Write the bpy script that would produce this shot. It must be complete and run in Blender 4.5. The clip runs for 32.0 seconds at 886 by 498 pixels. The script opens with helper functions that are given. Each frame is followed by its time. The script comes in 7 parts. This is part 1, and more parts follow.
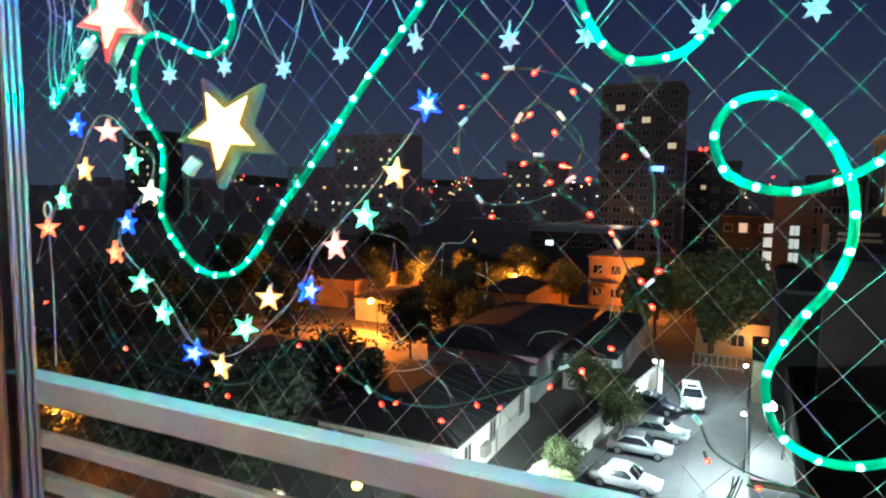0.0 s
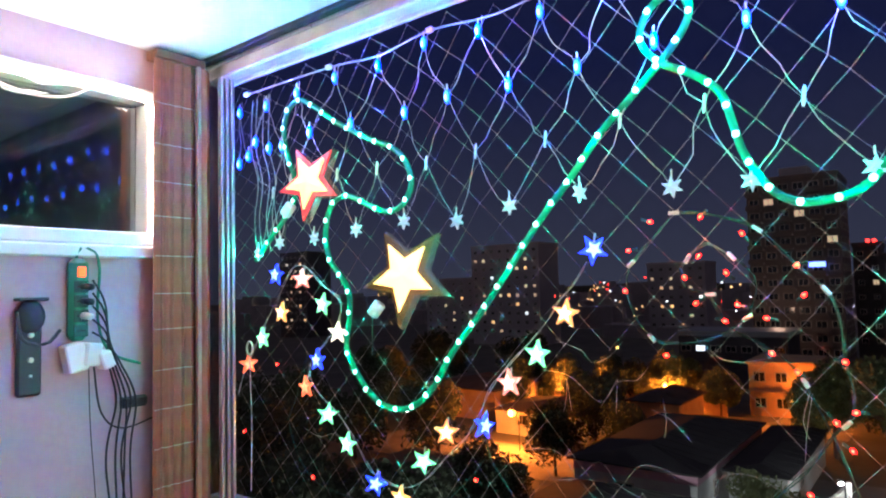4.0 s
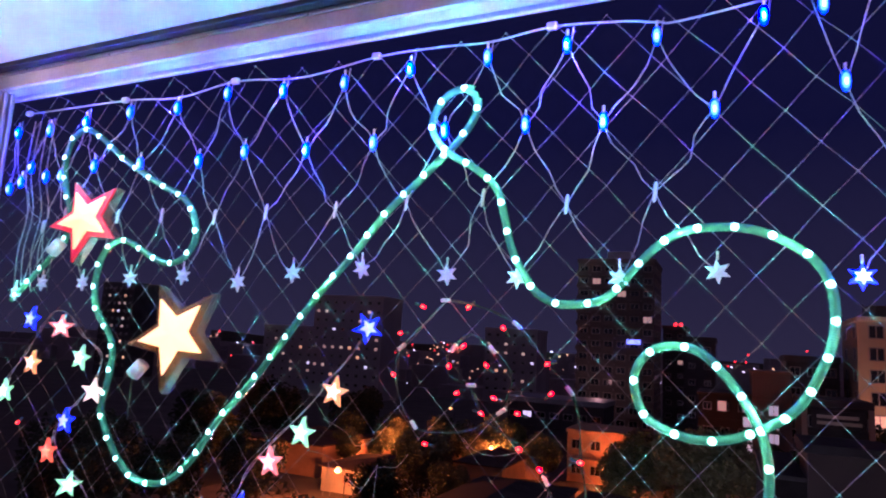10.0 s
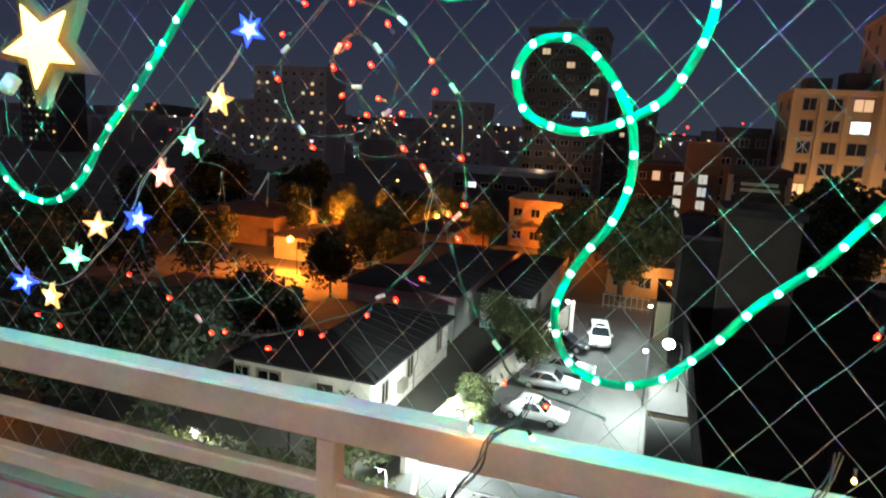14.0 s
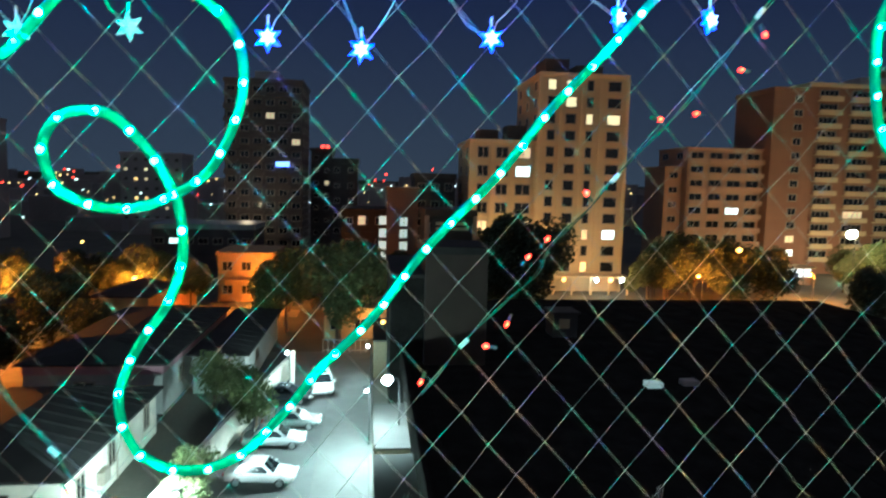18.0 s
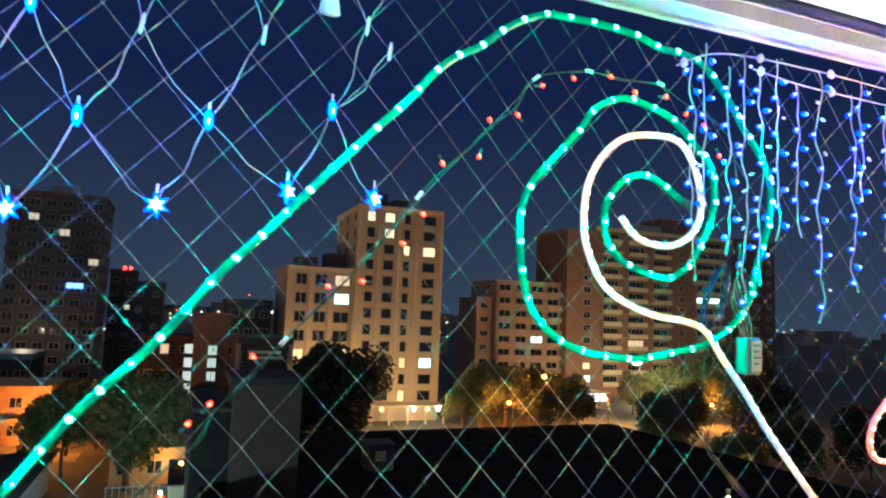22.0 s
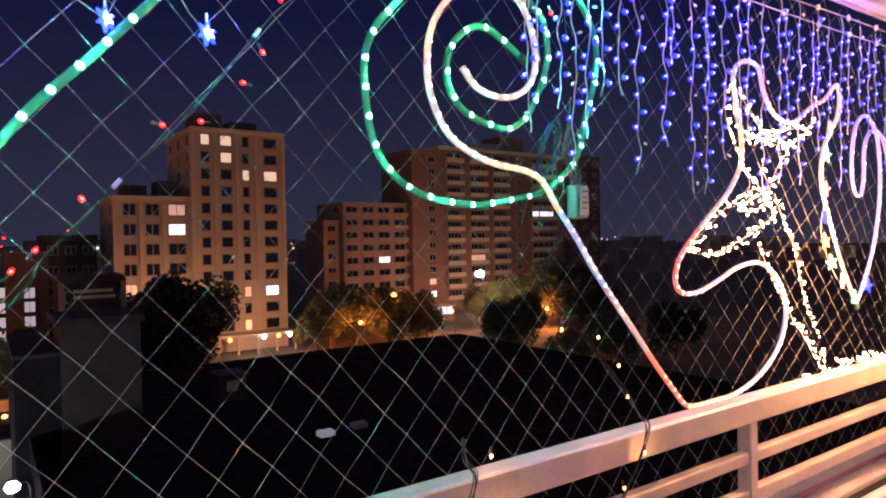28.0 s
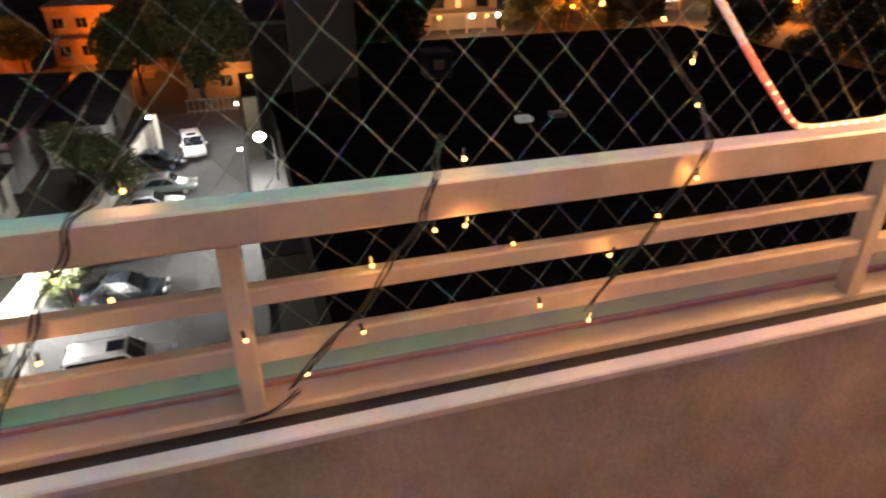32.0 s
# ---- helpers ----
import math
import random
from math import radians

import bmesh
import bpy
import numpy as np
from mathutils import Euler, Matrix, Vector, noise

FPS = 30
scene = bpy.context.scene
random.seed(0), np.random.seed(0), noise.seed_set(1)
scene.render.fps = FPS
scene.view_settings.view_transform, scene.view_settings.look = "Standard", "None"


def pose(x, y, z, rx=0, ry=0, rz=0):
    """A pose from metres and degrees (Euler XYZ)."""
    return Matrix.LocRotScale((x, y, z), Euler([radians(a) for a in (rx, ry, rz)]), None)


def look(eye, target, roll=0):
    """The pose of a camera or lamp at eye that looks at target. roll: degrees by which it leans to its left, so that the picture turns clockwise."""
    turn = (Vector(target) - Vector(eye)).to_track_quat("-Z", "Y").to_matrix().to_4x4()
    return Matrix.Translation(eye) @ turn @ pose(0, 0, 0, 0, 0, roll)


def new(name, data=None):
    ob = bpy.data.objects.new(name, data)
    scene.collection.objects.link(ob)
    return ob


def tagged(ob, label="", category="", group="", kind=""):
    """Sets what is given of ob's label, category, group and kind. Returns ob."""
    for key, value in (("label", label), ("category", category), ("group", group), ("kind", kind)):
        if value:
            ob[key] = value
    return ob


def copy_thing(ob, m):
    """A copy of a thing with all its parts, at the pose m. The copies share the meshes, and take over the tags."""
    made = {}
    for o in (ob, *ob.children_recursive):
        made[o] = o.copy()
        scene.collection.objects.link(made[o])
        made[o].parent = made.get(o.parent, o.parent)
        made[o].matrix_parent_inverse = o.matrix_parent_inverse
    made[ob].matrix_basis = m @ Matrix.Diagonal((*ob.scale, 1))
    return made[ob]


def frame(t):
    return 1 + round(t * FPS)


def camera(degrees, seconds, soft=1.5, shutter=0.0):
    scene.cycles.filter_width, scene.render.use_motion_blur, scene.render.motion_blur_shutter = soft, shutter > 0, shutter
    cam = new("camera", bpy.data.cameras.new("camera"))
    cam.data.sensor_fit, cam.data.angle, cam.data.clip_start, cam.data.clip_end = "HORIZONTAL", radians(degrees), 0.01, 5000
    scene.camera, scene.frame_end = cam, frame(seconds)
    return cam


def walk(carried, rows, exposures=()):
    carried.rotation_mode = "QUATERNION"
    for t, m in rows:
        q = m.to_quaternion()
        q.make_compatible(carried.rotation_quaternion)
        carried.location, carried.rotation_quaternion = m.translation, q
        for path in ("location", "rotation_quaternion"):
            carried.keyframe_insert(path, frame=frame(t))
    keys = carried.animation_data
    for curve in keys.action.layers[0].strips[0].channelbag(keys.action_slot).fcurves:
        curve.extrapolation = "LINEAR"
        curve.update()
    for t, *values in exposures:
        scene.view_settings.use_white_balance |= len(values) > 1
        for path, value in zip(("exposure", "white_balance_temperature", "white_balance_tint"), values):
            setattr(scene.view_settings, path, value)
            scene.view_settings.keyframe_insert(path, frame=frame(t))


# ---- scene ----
cam = camera(68.5, 32.0, 2.0, 0.6)
PATH = [
    (0, (1.53, -1.039, 1.578), (0.679, 0.759, 1.374), 0.8),
    (0.5, (1.511, -1.072, 1.569), (0.617, 0.7, 1.32), 1.4),
    (1, (1.506, -1.087, 1.569), (0.574, 0.662, 1.3), 1.0),
    (1.5, (1.504, -1.097, 1.568), (0.588, 0.665, 1.325), 1.3),
    (2, (1.497, -1.1, 1.568), (0.594, 0.67, 1.337), 1.4),
    (2.5, (1.493, -1.101, 1.571), (0.565, 0.656, 1.345), 1.3),
    (3, (1.501, -1.104, 1.591), (0.53, 0.643, 1.525), 0.8),
    (3.5, (1.507, -1.126, 1.624), (0.347, 0.502, 1.687), -1.2),
    (4, (1.515, -1.137, 1.639), (0.308, 0.452, 1.77), -1.5),
    (4.5, (1.516, -1.121, 1.628), (0.361, 0.497, 1.842), 0.7),
    (6.5, (1.54, -1.103, 1.673), (0.437, 0.539, 1.969), 3.0),
    (7, (1.545, -1.104, 1.675), (0.516, 0.58, 1.998), 3.3),
    (7.5, (1.549, -1.102, 1.675), (0.558, 0.607, 1.982), 3.2),
    (8, (1.551, -1.096, 1.671), (0.561, 0.622, 1.935), 3.5),
    (8.5, (1.551, -1.087, 1.665), (0.571, 0.643, 1.879), 3.8),
    (9, (1.557, -1.084, 1.665), (0.596, 0.656, 1.887), 4.2),
    (9.5, (1.584, -1.064, 1.673), (0.719, 0.718, 1.951), 4.3),
    (10, (1.607, -1.047, 1.682), (0.803, 0.76, 1.981), 3.2),
    (10.5, (1.62, -1.037, 1.682), (0.869, 0.793, 1.976), 2.7),
    (11, (1.631, -1.03, 1.68), (0.911, 0.817, 1.947), 2.6),
    (11.5, (1.645, -1.024, 1.674), (0.961, 0.843, 1.894), 2.6),
    (12, (1.67, -1.013, 1.663), (1.02, 0.875, 1.784), 2.3),
    (12.5, (1.683, -1.013, 1.636), (1.063, 0.888, 1.596), 2.8),
    (13, (1.688, -1.013, 1.611), (1.054, 0.877, 1.448), 3.4),
    (13.5, (1.694, -1.006, 1.592), (1.062, 0.871, 1.312), 3.4),
    (15.5, (1.766, -0.972, 1.536), (1.387, 0.926, 1.032), 3.4),
    (16, (1.82, -0.969, 1.565), (1.649, 0.973, 1.118), 4.2),
    (16.5, (1.848, -0.965, 1.573), (1.781, 0.99, 1.157), 3.7),
    (17, (1.872, -0.957, 1.583), (1.91, 1.005, 1.2), 3.2),
    (17.5, (1.889, -0.95, 1.594), (2.013, 1.022, 1.284), 2.5),
    (18, (1.912, -0.954, 1.616), (2.134, 1.023, 1.418), 1.4),
    (18.5, (1.93, -0.96, 1.635), (2.262, 1.01, 1.543), 0.8),
    (19, (1.943, -0.964, 1.649), (2.374, 0.989, 1.652), 0.7),
    (19.5, (1.954, -0.975, 1.664), (2.451, 0.959, 1.77), 0.7),
    (20, (1.966, -0.984, 1.676), (2.495, 0.935, 1.87), 0.1),
    (20.5, (1.987, -0.994, 1.685), (2.57, 0.903, 1.931), -0.5),
    (21, (2.021, -0.998, 1.689), (2.691, 0.868, 1.951), -0.1),
    (21.5, (2.064, -1.012, 1.686), (2.802, 0.832, 1.921), 0.4),
    (22, (2.118, -1.033, 1.676), (2.855, 0.815, 1.885), 2.2),
    (22.5, (2.153, -1.043, 1.668), (2.937, 0.789, 1.842), 3.4),
    (23, (2.146, -1.041, 1.668), (2.982, 0.763, 1.883), 3.0),
    (23.5, (2.141, -1.047, 1.669), (2.98, 0.753, 1.91), 2.9),
    (24, (2.142, -1.053, 1.666), (2.998, 0.741, 1.892), 2.4),
    (24.5, (2.141, -1.058, 1.663), (3.023, 0.724, 1.877), 2.2),
    (25, (2.14, -1.063, 1.65), (3.057, 0.712, 1.749), 1.7),
    (25.5, (2.14, -1.062, 1.621), (3.098, 0.689, 1.493), 1.6),
    (27.5, (2.109, -1.051, 1.605), (3.065, 0.706, 1.591), 2.2),
    (28, (2.112, -1.036, 1.543), (3.267, 0.597, 1.518), -1.0),
    (28.3, (2.173, -1.023, 1.53), (3.231, 0.673, 1.501), -1.9),
    (28.5, (2.265, -1.027, 1.511), (3.187, 0.745, 1.592), -1.1),
    (28.8, (2.427, -1.013, 1.529), (3.198, 0.833, 1.487), 1.7),
    (29, (2.49, -0.986, 1.535), (3.271, 0.853, 1.434), 1.4),
    (29.5, (2.549, -0.972, 1.54), (3.355, 0.855, 1.441), 2.0),
    (30, (2.612, -0.972, 1.526), (3.374, 0.842, 1.166), 3.3),
    (30.5, (2.638, -0.961, 1.508), (3.356, 0.822, 0.953), 2.2),
    (31, (2.636, -0.975, 1.495), (3.339, 0.768, 0.812), 1.5),
    (31.5, (2.619, -0.99, 1.478), (3.278, 0.687, 0.608), 0.6),
    (32, (2.582, -0.994, 1.476), (3.1, 0.703, 0.553), -0.3),
]
LIGHT = ((0, 0.9, 5500, -4), (2, 0.78, 5700, 2), (4, 0.58, 6000, 14), (6.5, -0.38, 6600, 84), (9, -0.28, 5900, 94), (10, -0.15, 5700, 76), (11, 0.18, 5700, 48), (13, 0.66, 6300, 8), (16, 0.85, 5900, -8), (18, 0.95, 5200, -22), (19, 1.0, 4700, -34), (20, 1.12, 4800, -32), (22, 1.05, 5000, -20), (24, 0.92, 5000, 0), (25, 0.78, 5700, 28), (28, 0.22, 5900, 38), (29, 0.1, 7200, 32), (30, 0.02, 10500, 28), (31, 0.1, 9800, 24), (32, 0.05, 7000, 18))
walk(cam, [(t, look(e, g, r)) for t, e, g, r in PATH], LIGHT)

# ---- night sky, exposure ----
world = bpy.data.worlds.new("night_sky")
scene.world = world
world.use_nodes = True
wn = world.node_tree.nodes
wl = world.node_tree.links
bg = wn["Background"]
tc = wn.new("ShaderNodeTexCoord")
sp = wn.new("ShaderNodeSeparateXYZ")
rp = wn.new("ShaderNodeValToRGB")
wl.new(tc.outputs["Generated"], sp.inputs[0])
wl.new(sp.outputs["Z"], rp.inputs[0])
wl.new(rp.outputs[0], bg.inputs[0])
rp.color_ramp.elements[0].color = (0.0225, 0.0245, 0.038, 1)
rp.color_ramp.elements[0].position = 0.0
rp.color_ramp.elements[1].color = (0.0052, 0.0068, 0.025, 1)
rp.color_ramp.elements[1].position = 0.32
bg.inputs[1].default_value = 1.0


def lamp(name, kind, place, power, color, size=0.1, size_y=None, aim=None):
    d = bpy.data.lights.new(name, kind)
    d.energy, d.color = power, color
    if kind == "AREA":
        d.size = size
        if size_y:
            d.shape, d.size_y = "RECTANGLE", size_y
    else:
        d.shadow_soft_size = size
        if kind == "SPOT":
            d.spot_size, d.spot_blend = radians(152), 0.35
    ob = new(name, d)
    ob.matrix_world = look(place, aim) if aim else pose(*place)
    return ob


SODIUM = (1.0, 0.25, 0.022)
COOL = (0.92, 1.0, 0.97)
lamp("street_light_white", "SPOT", (2.2, 41.0, -11.8), 5500, COOL, 0.35)
lamp("yard_light_white", "POINT", (-2.9, 54.2, -13.2), 1100, COOL, 0.2)
lamp("gate_light_white", "POINT", (0.6, 58.4, -13.6), 350, COOL, 0.2)
lamp("yard_light_white_near", "POINT", (-8.3, 22.0, -13.2), 1200, COOL, 0.2)
# source of this light unknown, lamp added to brighten the white wall
lamp("wall_light_white", "POINT", (-8.3, 31.6, -13.6), 4200, COOL, 0.2)
lamp("street_light_orange_house", "POINT", (-13.8, 95.6, -14.0), 4500, SODIUM, 0.3)
lamp("street_light_orange_yard", "POINT", (-39.2, 64.2, -12.9), 13000, SODIUM, 0.3)
lamp("street_light_orange_lane", "POINT", (-42.6, 88.2, -12.6), 13000, SODIUM, 0.3)
lamp("street_light_orange_gate", "POINT", (1.6, 74.2, -14.2), 350, (1.0, 0.42, 0.10), 0.3)
# two unseen lamps added to brighten the beige tower and wing
lamp("street_light_tower", "POINT", (39.0, 99.5, -12.8), 3900, (1.0, 0.50, 0.22), 0.6)
lamp("street_light_tower_top", "POINT", (25.0, 105.5, -9.0), 2000, (1.0, 0.50, 0.22), 0.8)
lamp("street_light_blocks", "POINT", (83.5, 97.6, -6.2), 6500, (1.0, 0.68, 0.36), 0.6)
# two more unseen lamps added to brighten the right-hand blocks
lamp("street_light_flats", "POINT", (106.0, 122.0, -14.0), 6500, (1.0, 0.66, 0.36), 0.5)
lamp("street_light_brick", "POINT", (87.0, 126.0, -13.0), 1800, (1.0, 0.55, 0.28), 0.5)
lamp("street_light_trees", "POINT", (62.4, 99.8, -9.2), 2600, SODIUM, 0.4)
# added in mid-air to brighten the dark tower's front
lamp("street_light_far_tower", "POINT", (-24.0, 140.0, -4.0), 500, (1.0, 0.62, 0.4), 0.6)
lamp("garden_light_orange", "POINT", (-35.2, 23.4, -12.0), 1500, SODIUM, 0.2)
lamp("street_light_park", "POINT", (54.0, 96.5, -12.4), 7500, SODIUM, 0.3)
lamp("street_light_park", "POINT", (76.0, 100.5, -12.4), 7500, SODIUM, 0.3)
lamp("street_light_park", "POINT", (97.0, 96.0, -13.2), 6500, SODIUM, 0.3)
lamp("garden_light_white", "POINT", (-19.2, 23.9, -14.3), 700, (1.0, 0.95, 0.84), 0.2)
# extra lane lamp added to strengthen the orange glow
lamp("street_light_orange_lane", "POINT", (-30.0, 91.0, -12.6), 10000, SODIUM, 0.3)
lamp("street_light_slope", "POINT", (70.0, 62.0, -14.2), 1600, SODIUM, 0.3)
# broad dim sun added as fill to lift the dark facades
sky = bpy.data.lights.new("night_sky_glow", "SUN")
sky.energy, sky.angle, sky.color = 0.155, radians(160), (1.0, 0.82, 0.74)
new("night_sky_glow", sky).matrix_world = look((0, -14, 30), (0, 20, -10))
# fill added on the unseen house side; then the warm figure on the net
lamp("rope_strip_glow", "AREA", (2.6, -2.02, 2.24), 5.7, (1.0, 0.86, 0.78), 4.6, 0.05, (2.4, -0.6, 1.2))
lamp("window_rope_glow", "AREA", (-0.04, -0.75, 2.20), 2.3, (1.0, 0.93, 0.80), 0.8, 0.04, (0.9, -0.75, 2.3))
for k, x in enumerate((3.20, 3.50, 3.80, 4.15, 4.50)):
    lamp("icicle_blue_glow", "POINT", (x, -0.075, 2.12 - 0.10 * (k % 2)), 3.4, (0.06, 0.05, 1.0), 0.001)
lamp("figure_warm_glow", "POINT", (4.15, -0.20, 1.50), 38, (1.0, 0.50, 0.18), 0.15)
lamp("rail_warm_glow", "POINT", (4.55, -0.24, 1.28), 11, (1.0, 0.50, 0.18), 0.08)

# ---- materials ----
MATS = {}


def pbr(name, color, rough=0.6, metal=0.0, var=0.18, scale=6.0, bump=0.15, fine=60.0, dark=None, spec=0.5):
    if name in MATS:
        return MATS[name]
    m = bpy.data.materials.new(name)
    m.use_nodes = True
    n, l = m.node_tree.nodes, m.node_tree.links
    b = n["Principled BSDF"]
    b.inputs["Roughness"].default_value = rough
    b.inputs["Metallic"].default_value = metal
    b.inputs["Specular IOR Level"].default_value = spec
    co = n.new("ShaderNodeTexCoord")
    big, small = n.new("ShaderNodeTexNoise"), n.new("ShaderNodeTexNoise")
    big.inputs["Scale"].default_value, small.inputs["Scale"].default_value = scale, fine
    big.inputs["Detail"].default_value, small.inputs["Detail"].default_value = 5, 4
    info = n.new("ShaderNodeObjectInfo")
    for t in (big, small):
        l.new(co.outputs["Object"], t.inputs["Vector"])
    mix = n.new("ShaderNodeMath")
    mix.operation = "MULTIPLY_ADD"
    l.new(big.outputs["Fac"], mix.inputs[0])
    mix.inputs[1].default_value = 0.7
    sm = n.new("ShaderNodeMath")
    sm.operation = "MULTIPLY_ADD"
    l.new(small.outputs["Fac"], sm.inputs[0])
    sm.inputs[1].default_value = 0.25
    rn = n.new("ShaderNodeMath")
    rn.operation = "MULTIPLY"
    l.new(info.outputs["Random"], rn.inputs[0])
    rn.inputs[1].default_value = 0.12
    l.new(rn.outputs[0], sm.inputs[2])
    l.new(sm.outputs[0], mix.inputs[2])
    ramp = n.new("ShaderNodeValToRGB")
    lo = dark or tuple(c * (1 - 2 * var) for c in color)
    hi = tuple(min(1, c * (1 + var)) for c in color)
    ramp.color_ramp.elements[0].position, ramp.color_ramp.elements[1].position = 0.25, 0.72
    ramp.color_ramp.elements[0].color, ramp.color_ramp.elements[1].color = (*lo, 1), (*hi, 1)
    l.new(mix.outputs[0], ramp.inputs[0])
    l.new(ramp.outputs[0], b.inputs["Base Color"])
    rr = n.new("ShaderNodeMapRange")
    l.new(small.outputs["Fac"], rr.inputs[0])
    rr.inputs[3].default_value, rr.inputs[4].default_value = max(0.02, rough - 0.08), min(1, rough + 0.1)
    l.new(rr.outputs[0], b.inputs["Roughness"])
    if bump:
        bp = n.new("ShaderNodeBump")
        bp.inputs["Strength"].default_value = bump
        bp.inputs["Distance"].default_value = 0.01
        l.new(small.outputs["Fac"], bp.inputs["Height"])
        l.new(bp.outputs[0], b.inputs["Normal"])
    MATS[name] = m
    return m


def glow(name, color, strength, base=None, rough=0.35):
    if name in MATS:
        return MATS[name]
    m = bpy.data.materials.new(name)
    m.use_nodes = True
    b = m.node_tree.nodes["Principled BSDF"]
    b.inputs["Base Color"].default_value = (*(base or color), 1)
    b.inputs["Roughness"].default_value = rough
    b.inputs["Emission Color"].default_value = (*color, 1)
    b.inputs["Emission Strength"].default_value = strength
    MATS[name] = m
    return m


def clear(name, color, rough=0.05, ior=1.45, mixin=0.0):
    m = bpy.data.materials.new(name)
    m.use_nodes = True
    b = m.node_tree.nodes["Principled BSDF"]
    b.inputs["Base Color"].default_value = (*color, 1)
    b.inputs["Roughness"].default_value = rough
    b.inputs["IOR"].default_value = ior
    b.inputs["Transmission Weight"].default_value = 1.0 - mixin
    MATS[name] = m
    return m


M_PAINT = pbr("cream_rail_paint", (0.58, 0.49, 0.385), 0.38, var=0.14, scale=11, bump=0.1, fine=90)
M_PARAPET = pbr("parapet_plaster", (0.42, 0.355, 0.285), 0.85, var=0.26, scale=5, bump=0.35, fine=90)
M_SILL = pbr("painted_sill", (0.62, 0.55, 0.48), 0.55, var=0.12, scale=5, bump=0.15)
M_CEIL = pbr("white_ceiling_paint", (0.80, 0.79, 0.77), 0.8, var=0.05, scale=2, bump=0.12)
M_WALL = pbr("mauve_wall_paint", (0.56, 0.39, 0.42), 0.7, var=0.10, scale=2.5, bump=0.15)
M_FLOOR = pbr("floor_tile", (0.33, 0.28, 0.25), 0.4, var=0.12, scale=3)
M_GROUT = pbr("tile_grout", (0.22, 0.2, 0.18), 0.9)
M_WHITEAL = pbr("white_aluminium", (0.66, 0.63, 0.60), 0.4, var=0.16, scale=7, fine=140, bump=0.06, dark=(0.36, 0.33, 0.30))
M_ALU = pbr("brushed_aluminium", (0.62, 0.63, 0.64), 0.3, 0.9, var=0.08, bump=0.03)
M_DARKTRACK = pbr("dark_track", (0.012, 0.0115, 0.011), 0.75, var=0.2)
M_PVC = pbr("white_window_plastic", (0.80, 0.79, 0.76), 0.35, var=0.04, bump=0.02)
M_BAMBOO = pbr("stained_bamboo", (0.35, 0.092, 0.042), 0.62, var=0.25, scale=14, bump=0.2, dark=(0.20, 0.065, 0.03))
M_BAMBOO2 = pbr("dark_stained_wood", (0.20, 0.065, 0.035), 0.4, var=0.3, scale=10, bump=0.15)
M_THREAD = pbr("pale_thread", (0.62, 0.50, 0.38), 0.8)
M_NET = pbr("net_twine", (0.31, 0.30, 0.29), 0.55, var=0.1, bump=0.1)
M_WIREW = pbr("white_wire", (0.52, 0.53, 0.57), 0.4, var=0.05, bump=0.0)
M_WIREG = pbr("green_wire", (0.025, 0.085, 0.07), 0.4, var=0.2, bump=0.0)
M_WIREB = pbr("black_cable", (0.012, 0.012, 0.013), 0.4, var=0.2, bump=0.0)
M_CLIPW = pbr("white_clip_plastic", (0.86, 0.86, 0.85), 0.4, var=0.05, bump=0.0)
M_GREENPL = pbr("green_plastic", (0.015, 0.20, 0.115), 0.35, var=0.1, bump=0.0)
M_GREYPL = pbr("dark_grey_plastic", (0.035, 0.04, 0.045), 0.5, var=0.15, bump=0.1)
M_BOXPL = pbr("controller_plastic", (0.09, 0.125, 0.11), 0.45, var=0.08, bump=0.0)
M_LABEL = pbr("paper_label", (0.7, 0.68, 0.72), 0.7, var=0.04, bump=0.0)
M_CLEARST = clear("clear_acrylic", (0.62, 0.74, 0.68), 0.22, 1.25, 0.22)
M_PANE = clear("window_glass", (0.85, 0.9, 0.9), 0.02, 1.5)
E_TUBE = glow("green_rope_tube", (0.0, 0.74, 0.37), 0.105, (0.02, 0.14, 0.08), 0.2)
E_GLED = glow("green_rope_led", (0.06, 1.0, 0.46), 1.1)
E_GNEAR = glow("green_rope_tube_halo", (0.0, 0.85, 0.40), 0.30, (0.02, 0.14, 0.08), 0.2)
E_GCORE = glow("green_rope_core", (0.38, 1.0, 0.68), 3.6)
E_WTUBE = glow("white_rope_tube", (1.0, 0.56, 0.50), 0.34, (0.6, 0.52, 0.5), 0.25)
E_WLED = glow("white_rope_led", (1.0, 0.75, 0.62), 4.5)
E_RTUBE = glow("red_rope_tube", (1.0, 0.12, 0.06), 0.55, (0.55, 0.35, 0.32), 0.25)
E_YTUBE = glow("yellow_rope_tube", (1.0, 0.55, 0.22), 0.55, (0.55, 0.48, 0.36), 0.25)
E_CTUBE = glow("cool_rope_tube", (0.50, 0.56, 0.85), 0.36, (0.5, 0.52, 0.6), 0.25)
E_RLED = glow("red_rope_led", (1.0, 0.13, 0.05), 3.2)
E_YLED = glow("yellow_rope_led", (1.0, 0.62, 0.22), 4.0)
E_CLED = glow("cool_rope_led", (0.60, 0.72, 0.95), 2.4)
E_VTUBE = glow("violet_rope_tube", (0.42, 0.34, 1.0), 0.42, (0.45, 0.42, 0.6), 0.25)
E_BLUE = glow("blue_led", (0.006, 0.045, 1.0), 6.0)
E_BLUECORE = glow("blue_led_core", (0.32, 0.58, 1.0), 5.0)
E_RED = glow("red_led", (1.0, 0.004, 0.003), 6.0)
E_WARM = glow("warm_led", (1.0, 0.58, 0.22), 48.0)
E_WARMBULB = glow("amber_led", (1.0, 0.46, 0.13), 7.0)
E_STRIP = glow("white_strip", (1.0, 0.90, 0.72), 19.0)
E_BIGSTAR = glow("yellow_star_face", (1.0, 0.60, 0.18), 2.3)
E_REDSTAR = glow("orange_star_face", (1.0, 0.45, 0.14), 2.0)
